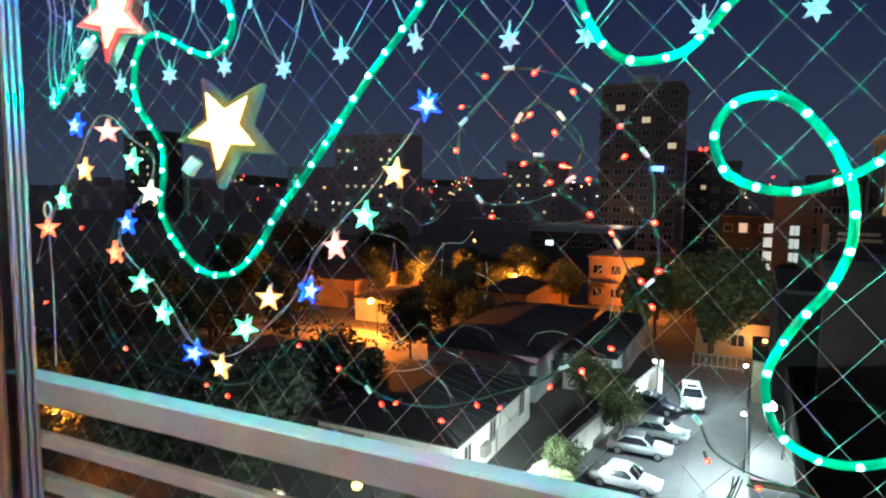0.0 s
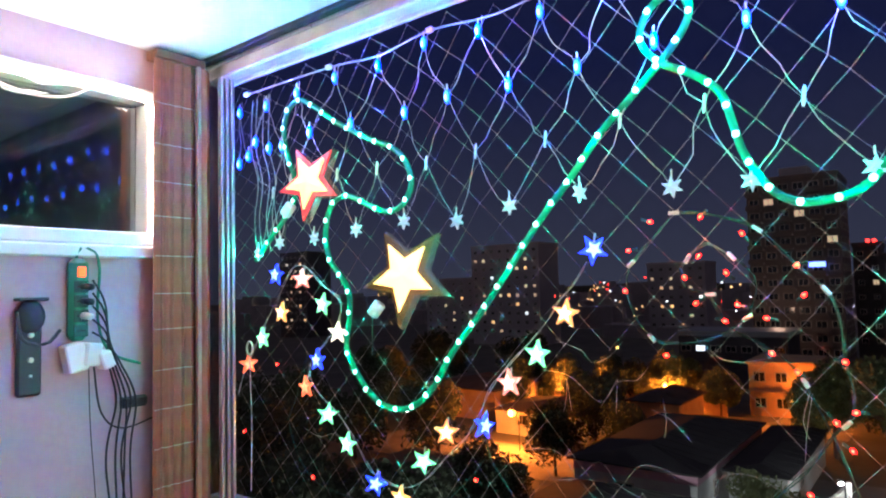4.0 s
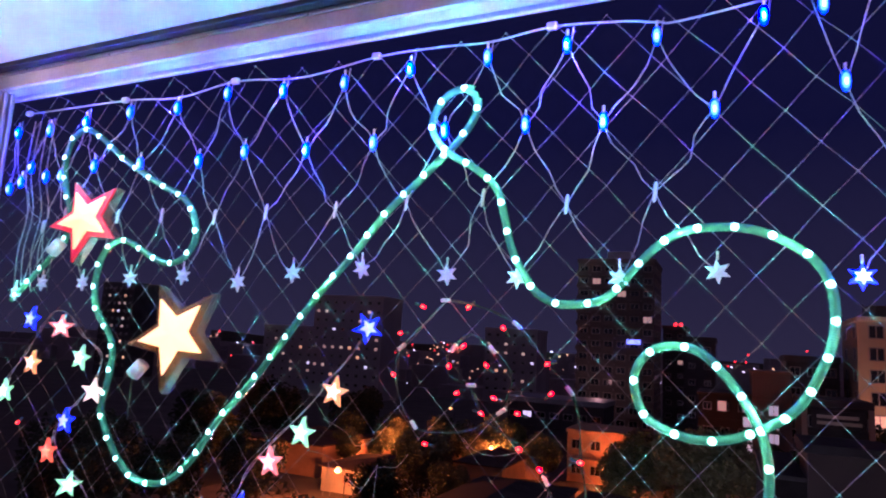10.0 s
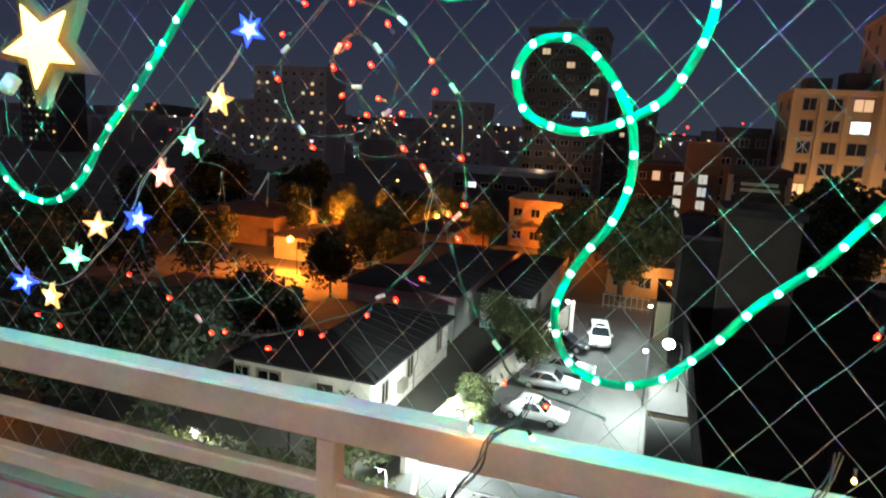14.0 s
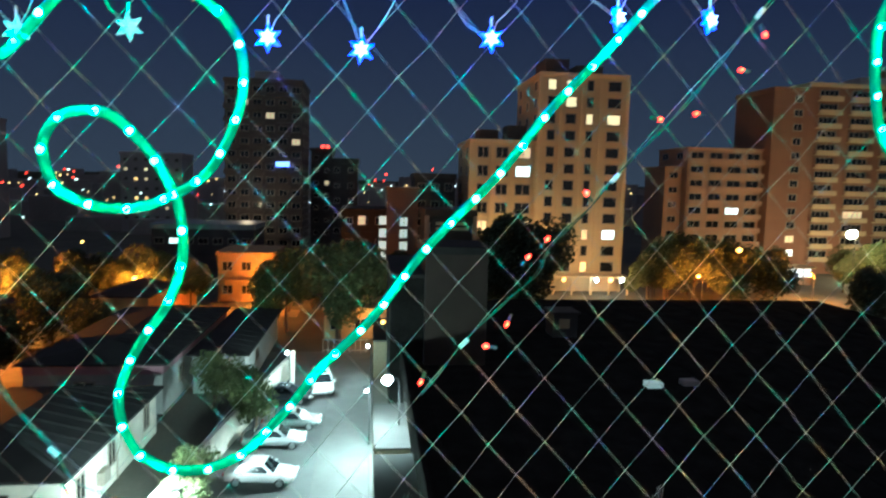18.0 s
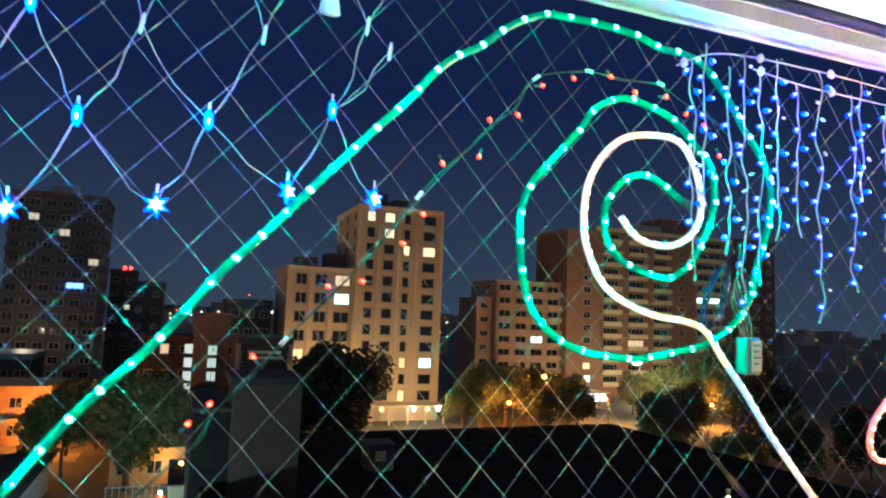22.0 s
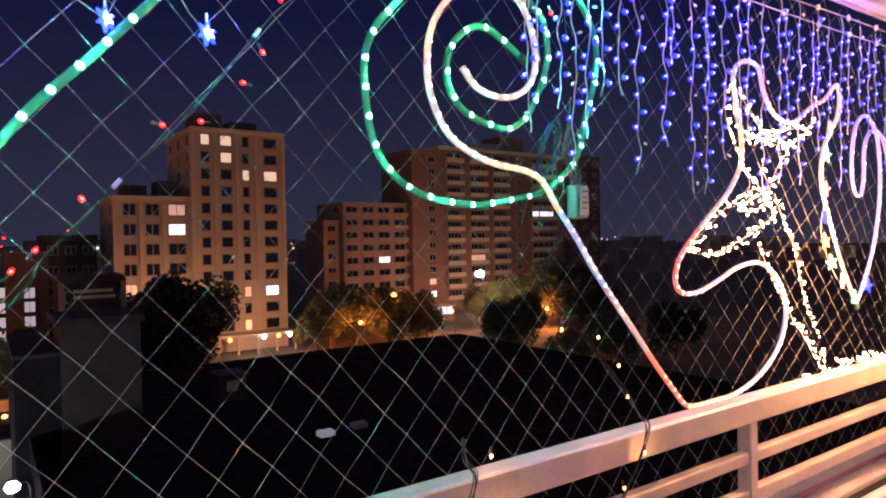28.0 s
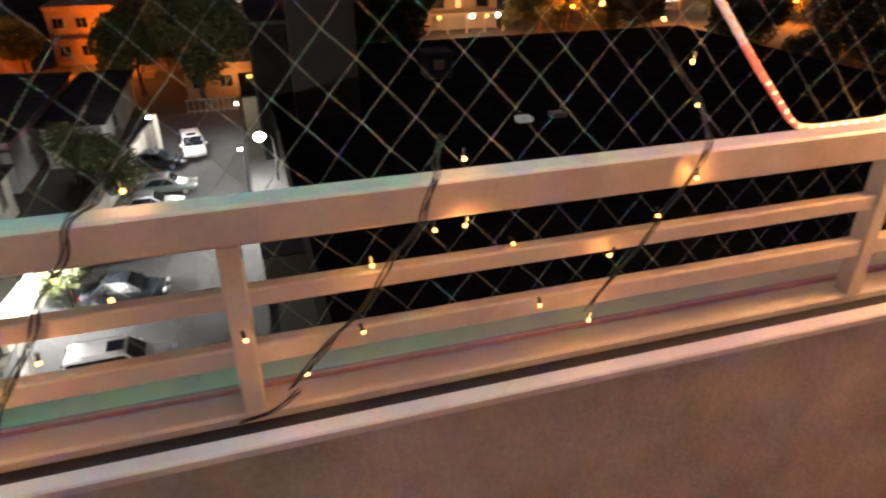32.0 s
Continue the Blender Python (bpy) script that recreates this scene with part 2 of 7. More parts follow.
E_REDRIM = glow("red_star_rim", (1.0, 0.02, 0.03), 0.6, (0.5, 0.05, 0.06))
E_YRIM = clear("amber_acrylic", (0.75, 0.55, 0.28), 0.25, 1.2, 0.12)
STAR_E = {
    "blue": glow("star_blue", (0.018, 0.04, 1.0), 3.2), "green": glow("star_green", (0.22, 1.0, 0.40), 1.15),
    "pink": glow("star_pink", (1.0, 0.27, 0.20), 1.1), "orange": glow("star_orange", (1.0, 0.42, 0.12), 1.05),
    "white": glow("star_white", (1.0, 0.80, 0.58), 1.0), "red": glow("star_red", (1.0, 0.14, 0.05), 1.3),
    "dim": glow("star_unlit_glow", (0.30, 0.44, 0.62), 0.42, (0.5, 0.55, 0.62)), "lit": glow("star_lit_blue", (0.025, 0.05, 1.0), 5.0)}

# ---- mesh helpers ----
ORIGIN = {}


class Shape:
    """Collects plain geometry and turns it into one mesh."""

    def __init__(self):
        self.v, self.f = [], []

    def add(self, verts, faces):
        k = len(self.v)
        self.v += [tuple(p) for p in verts]
        self.f += [tuple(i + k for i in q) for q in faces]
        return self

    def box(self, x0, x1, y0, y1, z0, z1, c=0.0):
        if c <= 0:
            v = [(x, y, z) for x in (x0, x1) for y in (y0, y1) for z in (z0, z1)]
            return self.add(v, [(0, 1, 3, 2), (4, 6, 7, 5), (0, 4, 5, 1), (2, 3, 7, 6), (0, 2, 6, 4), (1, 5, 7, 3)])
        v, at = [], {}
        for sx in (0, 1):
            for sy in (0, 1):
                for sz in (0, 1):
                    p = [(x0, x1)[sx], (y0, y1)[sy], (z0, z1)[sz]]
                    d = [(c, -c)[sx], (c, -c)[sy], (c, -c)[sz]]
                    for a in range(3):
                        q = [p[i] if i == a else p[i] + d[i] for i in range(3)]
                        at[sx, sy, sz, a] = len(v)
                        v.append(q)
        f = []
        for s in (0, 1):
            f.append([at[s, j, k, 0] for j, k in ((0, 0), (1, 0), (1, 1), (0, 1))])
            f.append([at[j, s, k, 1] for j, k in ((0, 0), (1, 0), (1, 1), (0, 1))])
            f.append([at[j, k, s, 2] for j, k in ((0, 0), (1, 0), (1, 1), (0, 1))])
            for r in (0, 1):
                f.append([at[s, r, 0, 0], at[s, r, 1, 0], at[s, r, 1, 1], at[s, r, 0, 1]])
                f.append([at[s, 0, r, 0], at[s, 1, r, 0], at[s, 1, r, 2], at[s, 0, r, 2]])
                f.append([at[0, s, r, 1], at[1, s, r, 1], at[1, s, r, 2], at[0, s, r, 2]])
                for q in (0, 1):
                    f.append([at[s, r, q, 0], at[s, r, q, 1], at[s, r, q, 2]])
        return self.add(v, f)

    def tube(self, pts, r, n=6, cap=True, flat=1.0):
        pts = [Vector(p) for p in pts]
        up = Vector((0, 1, 0))
        v, f, m = [], [], len(pts)
        for i, p in enumerate(pts):
            d = (pts[min(i + 1, m - 1)] - pts[max(i - 1, 0)])
            d = d.normalized() if d.length > 1e-9 else Vector((1, 0, 0))
            a = d.cross(up)
            a = a.normalized() if a.length > 1e-4 else d.orthogonal().normalized()
            b = d.cross(a).normalized()
            rr = r(i / max(1, m - 1)) if callable(r) else r
            for k in range(n):
                w = 2 * math.pi * k / n
                v.append(p + a * math.cos(w) * rr + b * math.sin(w) * rr * flat)
        for i in range(m - 1):
            for k in range(n):
                f.append((i * n + k, i * n + (k + 1) % n, (i + 1) * n + (k + 1) % n, (i + 1) * n + k))
        if cap:
            f += [tuple(range(n))[::-1], tuple((m - 1) * n + k for k in range(n))]
        return self.add(v, f)

    def ball(self, p, r, n=8, m=5, s=(1, 1, 1)):
        v, f = [], []
        for i in range(m + 1):
            th = math.pi * i / m
            for k in range(n):
                w = 2 * math.pi * k / n
                v.append((p[0] + r * s[0] * math.sin(th) * math.cos(w), p[1] + r * s[1] * math.sin(th) * math.sin(w), p[2] + r * s[2] * math.cos(th)))
        for i in range(m):
            for k in range(n):
                f.append((i * n + k, i * n + (k + 1) % n, (i + 1) * n + (k + 1) % n, (i + 1) * n + k))
        return self.add(v, f)

    def prism(self, outline, d0, d1, axis="y"):
        """An outline of (a, b) pairs drawn out along an axis from d0 to d1."""
        n = len(outline)
        put = {"y": lambda a, b, d: (a, d, b), "x": lambda a, b, d: (d, a, b), "z": lambda a, b, d: (a, b, d)}[axis]
        v = [put(a, b, d0) for a, b in outline] + [put(a, b, d1) for a, b in outline]
        f = [tuple(range(n)), tuple(range(2 * n - 1, n - 1, -1))]
        f += [(i, (i + 1) % n, n + (i + 1) % n, n + i) for i in range(n)]
        return self.add(v, f)

    def mesh(self, name, smooth=False):
        me = bpy.data.meshes.new(name)
        me.from_pydata(self.v, [], self.f)
        if len(self.f) < 30000:
            b = bmesh.new()
            b.from_mesh(me)
            bmesh.ops.recalc_face_normals(b, faces=b.faces)
            b.to_mesh(me)
            b.free()
        if smooth:
            me.polygons.foreach_set("use_smooth", [True] * len(me.polygons))
        me.update()
        return me


def thing(name, at=(0, 0, 0), label="", category="", group="", kind=""):
    ob = new(name)
    ob.location = at
    ORIGIN[ob.name] = Vector(at)
    ob.empty_display_size = 0.1
    return tagged(ob, label, category, group, kind)


def part(name, shape, material, parent, label="", smooth=False, kind=""):
    """Links a shape, given in world metres, as one mesh under a thing or a part."""
    o = ORIGIN[parent.name]
    shape.v = [(p[0] - o[0], p[1] - o[1], p[2] - o[2]) for p in shape.v]
    me = shape.mesh(name, smooth)
    me.materials.append(material)
    ob = new(name, me)
    ob.parent = parent
    ORIGIN[ob.name] = o
    return tagged(ob, label, "", "", kind)


def piece(name, me, parent, at, turn=None, label=""):
    """One more object on a shared mesh, under a thing, at a place in the world."""
    ob = new(name, me)
    ob.parent = parent
    m = Matrix.Translation(Vector(at) - ORIGIN[parent.name])
    ob.matrix_basis = m @ turn.to_4x4() if turn else m
    ORIGIN[ob.name] = Vector(at)
    return tagged(ob, label)


def solo(name, shape, material, label="", category="", group="", kind="", smooth=False, at=None):
    """A thing that is one mesh, its origin at its base."""
    o = Vector(at) if at else Vector([sum(p[i] for p in shape.v) / len(shape.v) for i in (0, 1)] + [min(p[2] for p in shape.v)])
    shape.v = [(p[0] - o[0], p[1] - o[1], p[2] - o[2]) for p in shape.v]
    me = shape.mesh(name, smooth)
    me.materials.append(material)
    ob = new(name, me)
    ob.location = o
    ORIGIN[ob.name] = o
    return tagged(ob, label, category, group, kind)


def curve(pts, step=0.012):
    """A smooth run through control points."""
    pts = [Vector(p) for p in pts]
    out = []
    for i in range(len(pts) - 1):
        a, b, c, d = pts[max(0, i - 1)], pts[i], pts[i + 1], pts[min(len(pts) - 1, i + 2)]
        n = max(1, int((c - b).length / step))
        for k in range(n):
            t = k / n
            out.append(0.5 * ((2 * b) + (c - a) * t + (2 * a - 5 * b + 4 * c - d) * t * t + (3 * b - a - 3 * c + d) * t ** 3))
    return out + [pts[-1]]


def along(run, step, first=0.0):
    """Points and directions at even steps along a run."""
    out, want, gone = [], first, 0.0
    for a, b in zip(run, run[1:]):
        d = (b - a).length
        while d > 0 and want <= gone + d:
            out.append((a.lerp(b, (want - gone) / d), (b - a).normalized()))
            want += step
        gone += d
    return out


# ---- the net's plane leans a little towards the room at its top ----
LEAN = radians(1.5)


def on_net(x, v, off=0.0):
    h = v - 1.1
    return Vector((x, -h * math.sin(LEAN) - off * math.cos(LEAN), 1.1 + h * math.cos(LEAN) - off * math.sin(LEAN)))


def run_on_net(pairs, off=0.006, step=0.012):
    return curve([on_net(x, v, off) for x, v in pairs], step)


# ---- the balcony's shell ----
X0, X1, YB = -0.11, 6.2, -2.1


# rise along x, chosen to fit the camera's view
def tilt_z(x):
    return 0.014 * (x - 0.8)


solo("floor", Shape().box(X0 - 0.2, X1 + 0.2, YB - 0.2, 0.05, -0.18, -0.012), M_GROUT, "grey grout bed under balcony floor tiles", "floor", kind="structure")
fl = bpy.data.objects["floor"]
tile = Shape().box(-0.197, 0.197, -0.197, 0.197, -0.012, 0.0, 0.003).mesh("tile")
tile.materials.append(M_FLOOR)
for i in range(15):
    for j in range(5):
        piece("tile", tile, fl, (X0 + 0.25 + 0.4 * i, -0.35 - 0.4 * j, 0))
s = Shape()
c0, c1 = 2.305 + tilt_z(X0), 2.305 + tilt_z(X1)
s.add([(X0 - 0.2, YB - 0.2, c0), (X1 + 0.2, YB - 0.2, c1), (X1 + 0.2, -0.13, c1), (X0 - 0.2, -0.13, c0), (X0 - 0.2, YB - 0.2, 2.6), (X1 + 0.2, YB - 0.2, 2.6), (X1 + 0.2, -0.13, 2.6), (X0 - 0.2, -0.13, 2.6)],
      [(0, 1, 2, 3), (4, 5, 6, 7), (0, 1, 5, 4), (1, 2, 6, 5), (2, 3, 7, 6), (3, 0, 4, 7)])
solo("ceiling", s, M_CEIL, "smooth white painted balcony ceiling", "ceiling", kind="structure")


def long_bar(y0, y1, z0, z1, c=0.004, xa=X0, xb=X1):
    """A bar along the opening, tilted lengthwise to fit the camera's view."""
    b = Shape().box(xa, xb, y0, y1, z0, z1, c)
    b.v = [(p[0], p[1], p[2] + tilt_z(p[0])) for p in b.v]
    return b


head = thing("window_head", (X0, -0.08, 2.24), "white aluminium head of the balcony opening with dark sliding track", "window frame", kind="structure")
part("track", long_bar(-0.129, -0.105, 2.296, 2.40, 0.002), M_DARKTRACK, head, "dark rubber track")
part("track_lip", long_bar(-0.104, -0.097, 2.290, 2.40, 0.002), M_ALU, head)
part("profile", long_bar(-0.096, -0.052, 2.256, 2.40), M_WHITEAL, head)
part("lower_lip", long_bar(-0.051, -0.040, 2.248, 2.40, 0.003), M_WHITEAL, head)
part("outer_lip", long_bar(-0.038, -0.016, 2.266, 2.40, 0.003), M_WHITEAL, head)

# parapet with its sill
wall = Shape().box(X0 - 0.2, X1 + 0.2, -0.150, 0.06, -0.18, 0.690)
solo("wall_parapet", wall, M_PARAPET, "cream plastered balcony parapet wall, slightly stained", "wall", kind="structure")
sill = thing("sill", (X0, -0.05, 0.69), "painted concrete parapet sill with dark sliding track", "sill", kind="structure")
part("sill_edge", Shape().box(X0, X1, -0.158, -0.121, 0.6905, 0.712, 0.004), M_SILL, sill)
part("track", Shape().box(X0, X1, -0.1205, -0.080, 0.6905, 0.699, 0.002), M_DARKTRACK, sill, "dark sliding track")
part("sill_slab", Shape().box(X0, X1, -0.079, 0.07, 0.6905, 0.716, 0.005), M_SILL, sill)
part("edge_strip", Shape().box(X0, X1, -0.020, -0.008, 0.717, 0.730, 0.002), pbr("rose_strip", (0.45, 0.20, 0.18), 0.5), sill, "rose-coloured strip")

# railing: flat steel rails and posts
rail = thing("railing", (X0, -0.06, 0.716), "cream painted steel balcony railing with three flat rails", "railing", kind="structure")
part("top_rail", Shape().box(X0, X1, -0.088, -0.036, 1.036, 1.102, 0.005), M_PAINT, rail)
part("middle_rail", Shape().box(X0, X1, -0.076, -0.048, 0.922, 0.954, 0.003), M_PAINT, rail)
part("lower_rail", Shape().box(X0, X1, -0.076, -0.048, 0.812, 0.850, 0.003), M_PAINT, rail)
for x in (-0.08, 1.203, 2.526, 3.812, 5.10):
    part("post", Shape().box(x - 0.018, x + 0.018, -0.082, -0.042, 0.7165, 1.0355, 0.003), M_PAINT, rail)

# walls that close the balcony
solo("wall_right", Shape().box(X1, X1 + 0.2, YB - 0.2, 0.06, -0.18, 2.6), M_WALL, "plain mauve end wall of the balcony", "wall", kind="structure")
s = Shape().box(X0 - 0.2, X1 + 0.2, YB - 0.2, YB, -0.18, 2.6)
solo("wall_house", s, M_WALL, "plain mauve house wall behind the balcony", "wall", kind="structure")
# left wall with the window opening (y -2.0 to -0.34, z 1.80 to 2.16)
WY0, WY1, WZ0, WZ1 = -1.90, -0.235, 1.775, 2.185
s = Shape()
s.box(X0 - 0.14, X0, YB - 0.2, -0.085, -0.18, WZ0)
s.box(X0 - 0.14, X0, YB - 0.2, -0.085, WZ1, 2.6)
s.box(X0 - 0.14, X0, WY1, -0.085, WZ0, WZ1)
s.box(X0 - 0.14, X0, YB - 0.2, WY0, WZ0, WZ1)
solo("wall_left", s, M_WALL, "mauve painted balcony side wall with a few scuffs", "wall", kind="structure")

# ---- safety net ----
net = thing("safety_net", (X0, 0, 0.72), "white knotted twine safety net across the opening", "safety net")
lo, hi = 0.74, 2.262
knots = {}
# irregular net: cubic warp over the two lattice directions, fitted to the camera's view
WARP_X = (1.9905, -0.0088, 0.0025, -0.0005, 0.8646, -0.0048, 0.0006, -0.0005, 0.0054, 0.0041)
WARP_V = (1.8113, 0.3860, 0.0011, 0.0046, 0.0048, 0.0038, 0.0061, -0.0050, -0.0086, -0.0091)


def knot(i, j):
    """Knot (i, j) of the net, with a small slack of its own."""
    if (i, j) not in knots:
        r = random.Random(i * 977 + j * 131)
        a, b, left_term = (i + j) / 20, (j - i) / 8, max(0, -28 - i - j) / 10
        terms = [a ** m * b ** n for m in range(4) for n in range(4 - m)]
        x = sum(c * q for c, q in zip(WARP_X, terms)) + left_term * (0.0508 - 0.0033 * b)
        v = sum(c * q for c, q in zip(WARP_V, terms)) - left_term * (0.0869 + 0.0364 * b)
        knots[i, j] = (x + r.gauss(0, 0.0012), v + r.gauss(0, 0.0012))
    return knots[i, j]


def hung(k):
    """Inside the opening, and not in the torn patch."""
    return X0 + 0.01 < k[0] < X1 - 0.01 and lo < k[1] < hi + tilt_z(k[0]) and ((k[0] - 1.10) / 0.175) ** 2 + ((k[1] - 1.405) / 0.115) ** 2 > 1


def strands(fixed_first):
    for a in range(-60, 90):
        run = []
        for b in range(-60, 90):
            if abs(a - b if fixed_first else b - a) > 46:
                continue
            k = knot(a, b) if fixed_first else knot(b, a)
            if hung(k):
                run.append(on_net(k[0], k[1], 0.0))
            elif run:
                if len(run) > 1:
                    part("strand", Shape().tube(run, 0.00046, 4), M_NET, net)
                run = []
        if len(run) > 1:
            part("strand", Shape().tube(run, 0.00046, 4), M_NET, net)


strands(True)
strands(False)
s = Shape()
for k in knots.values():
    if hung(k):
        s.ball(on_net(k[0], k[1]), 0.0019, 5, 3)
part("knot_work", s, M_NET, net, kind="stuff")

# ---- rope lights on the net ----


def capsule(name, r, length, material, n=8):
    """A small lamp, drawn out along x."""
    me = Shape().ball((0, 0, 0), r, n, 6, (length / (2 * r), 1, 1)).mesh(name, True)
    me.materials.append(material)
    return me


def rope_light(name, run, tube_material, led_material, r, led_r, led_long, step, label, group="rope lights", end=True, core=None, sleeve=None):
    ob = thing(name, tuple(run[0]), label, "rope light", group)
    tubes = tube_material if type(tube_material) is list else [tube_material]
    zone = (0, 0, 1, 0, 2, 3, 0, 1, 2, 0, 3)
    if len(tubes) == 1:
        part("tube", Shape().tube(run, r, 10), tubes[0], ob, smooth=True)
    else:
        for k in range(0, len(run) - 1, 18):
            part("tube", Shape().tube(run[k:k + 19], r, 10, cap=k in (0, len(run) - 2)), tubes[zone[(k // 18) % 11]], ob, smooth=True)
    kinds = led_material if type(led_material) is list else [led_material]
    mes = [capsule("led", led_r, led_long, m, 10) for m in kinds]
    forward = Vector((0, -1, 0))
    for k, (p, d) in enumerate(along(run, step, step * 0.4)):
        me = mes[zone[int(k * step / 0.2135) % 11] % len(mes)]
        piece("led", me, ob, p + forward * (r * 1.09 - led_r), d.to_track_quat("X", "Z").to_matrix())
    if core:
        # emissive shell round each led imitates its glow fading along the tube
        near = capsule("lit_sleeve", r * 0.97, 0.040, sleeve, 10)
        me = capsule("led_core", r * 0.86, 0.019, core, 10)
        for p, d in along(run, step, step * 0.4):
            q = d.to_track_quat("X", "Z").to_matrix()
            piece("lit_sleeve", near, ob, p + forward * r * 0.10, q)
            piece("led_core", me, ob, p + forward * r * 0.36, q)
    if end:
        part("end_cap", Shape().tube([run[-1], run[-1] + (run[-1] - run[-2]).normalized() * 0.022], r * 1.25, 10), M_WIREG, ob)
    return ob


GREEN_LEFT = [(0.028, 1.738), (0.099, 1.798), (0.153, 1.842), (0.196, 1.891), (0.197, 1.949), (0.178, 1.993), (0.161, 2.061), (0.175, 2.119), (0.221, 2.144), (0.276, 2.120), (0.352, 2.067), (0.422, 2.027), (0.489, 1.993), (0.534, 1.974), (0.574, 1.939), (0.592, 1.888), (0.581, 1.857), (0.560, 1.836), (0.522, 1.826), (0.469, 1.842), (0.411, 1.870), (0.373, 1.878), (0.336, 1.861), (0.315, 1.827), (0.308, 1.772), (0.324, 1.719), (0.361, 1.680), (0.383, 1.642), (0.383, 1.591), (0.373, 1.545), (0.368, 1.512), (0.392, 1.464), (0.434, 1.414), (0.481, 1.384), (0.541, 1.379), (0.588, 1.397), (0.638, 1.442), (0.686, 1.511), (0.766, 1.598)]
GREEN_LOOP = [(0.830, 1.674), (0.903, 1.765), (0.974, 1.841), (1.041, 1.919), (1.096, 1.968), (1.138, 2.007), (1.169, 2.035), (1.199, 2.072), (1.210, 2.101), (1.203, 2.123), (1.185, 2.136), (1.156, 2.130), (1.133, 2.106), (1.123, 2.076), (1.132, 2.049), (1.159, 2.020), (1.200, 1.996), (1.235, 1.969), (1.254, 1.943), (1.266, 1.899), (1.278, 1.852), (1.297, 1.814), (1.323, 1.778), (1.357, 1.761), (1.394, 1.761), (1.422, 1.767), (1.446, 1.782), (1.473, 1.815), (1.514, 1.856), (1.557, 1.876)]
GREEN_MIDDLE = [(1.624, 1.877), (1.672, 1.861), (1.716, 1.829), (1.736, 1.787), (1.736, 1.728), (1.717, 1.672), (1.688, 1.624), (1.643, 1.593), (1.592, 1.574), (1.539, 1.576), (1.491, 1.601), (1.476, 1.657), (1.506, 1.698), (1.561, 1.699), (1.606, 1.659), (1.634, 1.615), (1.651, 1.570), (1.653, 1.503), (1.631, 1.440), (1.601, 1.397), (1.575, 1.349), (1.561, 1.297), (1.577, 1.236), (1.616, 1.202), (1.671, 1.195), (1.727, 1.216), (1.767, 1.254), (1.805, 1.297), (1.838, 1.342), (1.874, 1.378), (1.918, 1.423)]
GREEN_RISE = [(1.981, 1.509), (2.023, 1.557), (2.097, 1.635), (2.166, 1.726), (2.241, 1.807), (2.311, 1.887)] + [(2.343, 1.923), (2.376, 1.960), (2.419, 2.006), (2.456, 2.047), (2.488, 2.087), (2.526, 2.122), (2.570, 2.148), (2.614, 2.187), (2.658, 2.216), (2.704, 2.235), (2.752, 2.238), (2.803, 2.240), (2.864, 2.238), (2.912, 2.233), (2.962, 2.220), (3.012, 2.220), (3.065, 2.208), (3.108, 2.172), (3.146, 2.133), (3.180, 2.087), (3.222, 2.042), (3.249, 1.996), (3.256, 1.948), (3.248, 1.892), (3.230, 1.842), (3.213, 1.790), (3.199, 1.738), (3.158, 1.687)]
GREEN_SPIRAL = [(3.084, 1.644), (3.013, 1.628), (2.959, 1.619), (2.917, 1.613), (2.867, 1.616), (2.811, 1.623), (2.754, 1.642), (2.714, 1.670), (2.685, 1.708), (2.670, 1.757), (2.662, 1.816), (2.663, 1.871), (2.683, 1.922), (2.718, 1.963), (2.746, 1.994), (2.786, 2.040), (2.809, 2.074), (2.865, 2.104), (2.912, 2.104), (2.978, 2.088), (3.017, 2.065), (3.054, 2.034), (3.090, 2.001), (3.103, 1.941), (3.091, 1.885), (3.068, 1.839), (3.045, 1.802), (2.999, 1.771), (2.948, 1.773), (2.890, 1.790), (2.853, 1.819), (2.838, 1.860), (2.848, 1.913), (2.893, 1.956), (2.940, 1.962), (2.990, 1.939), (3.020, 1.923)]
run = run_on_net(GREEN_LEFT + GREEN_LOOP + GREEN_MIDDLE + GREEN_RISE + GREEN_SPIRAL, 0.011)
rope_light("rope_light", run, E_TUBE, E_GLED, 0.0068, 0.0063, 0.026, 0.0505, "glowing green rope light looped and spiralled over the net", core=E_GCORE, sleeve=E_GNEAR)
# every third lamp of the rope lights the net and the rail beside it
for p, d in along(run, 0.1515, 0.0455):
    if p.z < 2.13:
        lamp("rope_led_glow", "POINT", tuple(p + Vector((0, -0.030, 0))), 0.46, (0.02, 1.0, 0.48), 0.001)

WHITE_SPIRAL = [(2.869, 1.876), (2.907, 1.840), (2.968, 1.829), (3.017, 1.843), (3.051, 1.877), (3.059, 1.930), (3.038, 1.997), (3.000, 2.037), (2.936, 2.041), (2.870, 2.025), (2.821, 1.981), (2.793, 1.924), (2.788, 1.855), (2.800, 1.803), (2.834, 1.748), (2.887, 1.715), (2.955, 1.695), (3.024, 1.687), (3.076, 1.669)]
WHITE_FIGURE = [(3.123, 1.613), (3.180, 1.550), (3.242, 1.472), (3.312, 1.396), (3.387, 1.316), (3.466, 1.230), (3.545, 1.150), (3.588, 1.110), (3.628, 1.098), (3.723, 1.097), (3.822, 1.100), (3.925, 1.125), (4.010, 1.169), (4.071, 1.229), (4.096, 1.308), (4.076, 1.374), (4.018, 1.432), (3.932, 1.465), (3.830, 1.456), (3.736, 1.424), (3.646, 1.398), (3.568, 1.401), (3.543, 1.437), (3.559, 1.485), (3.609, 1.534), (3.693, 1.599), (3.781, 1.667), (3.835, 1.737), (3.842, 1.790), (3.830, 1.848), (3.806, 1.920), (3.794, 1.977), (3.815, 2.013), (3.864, 2.031), (3.917, 2.023)]
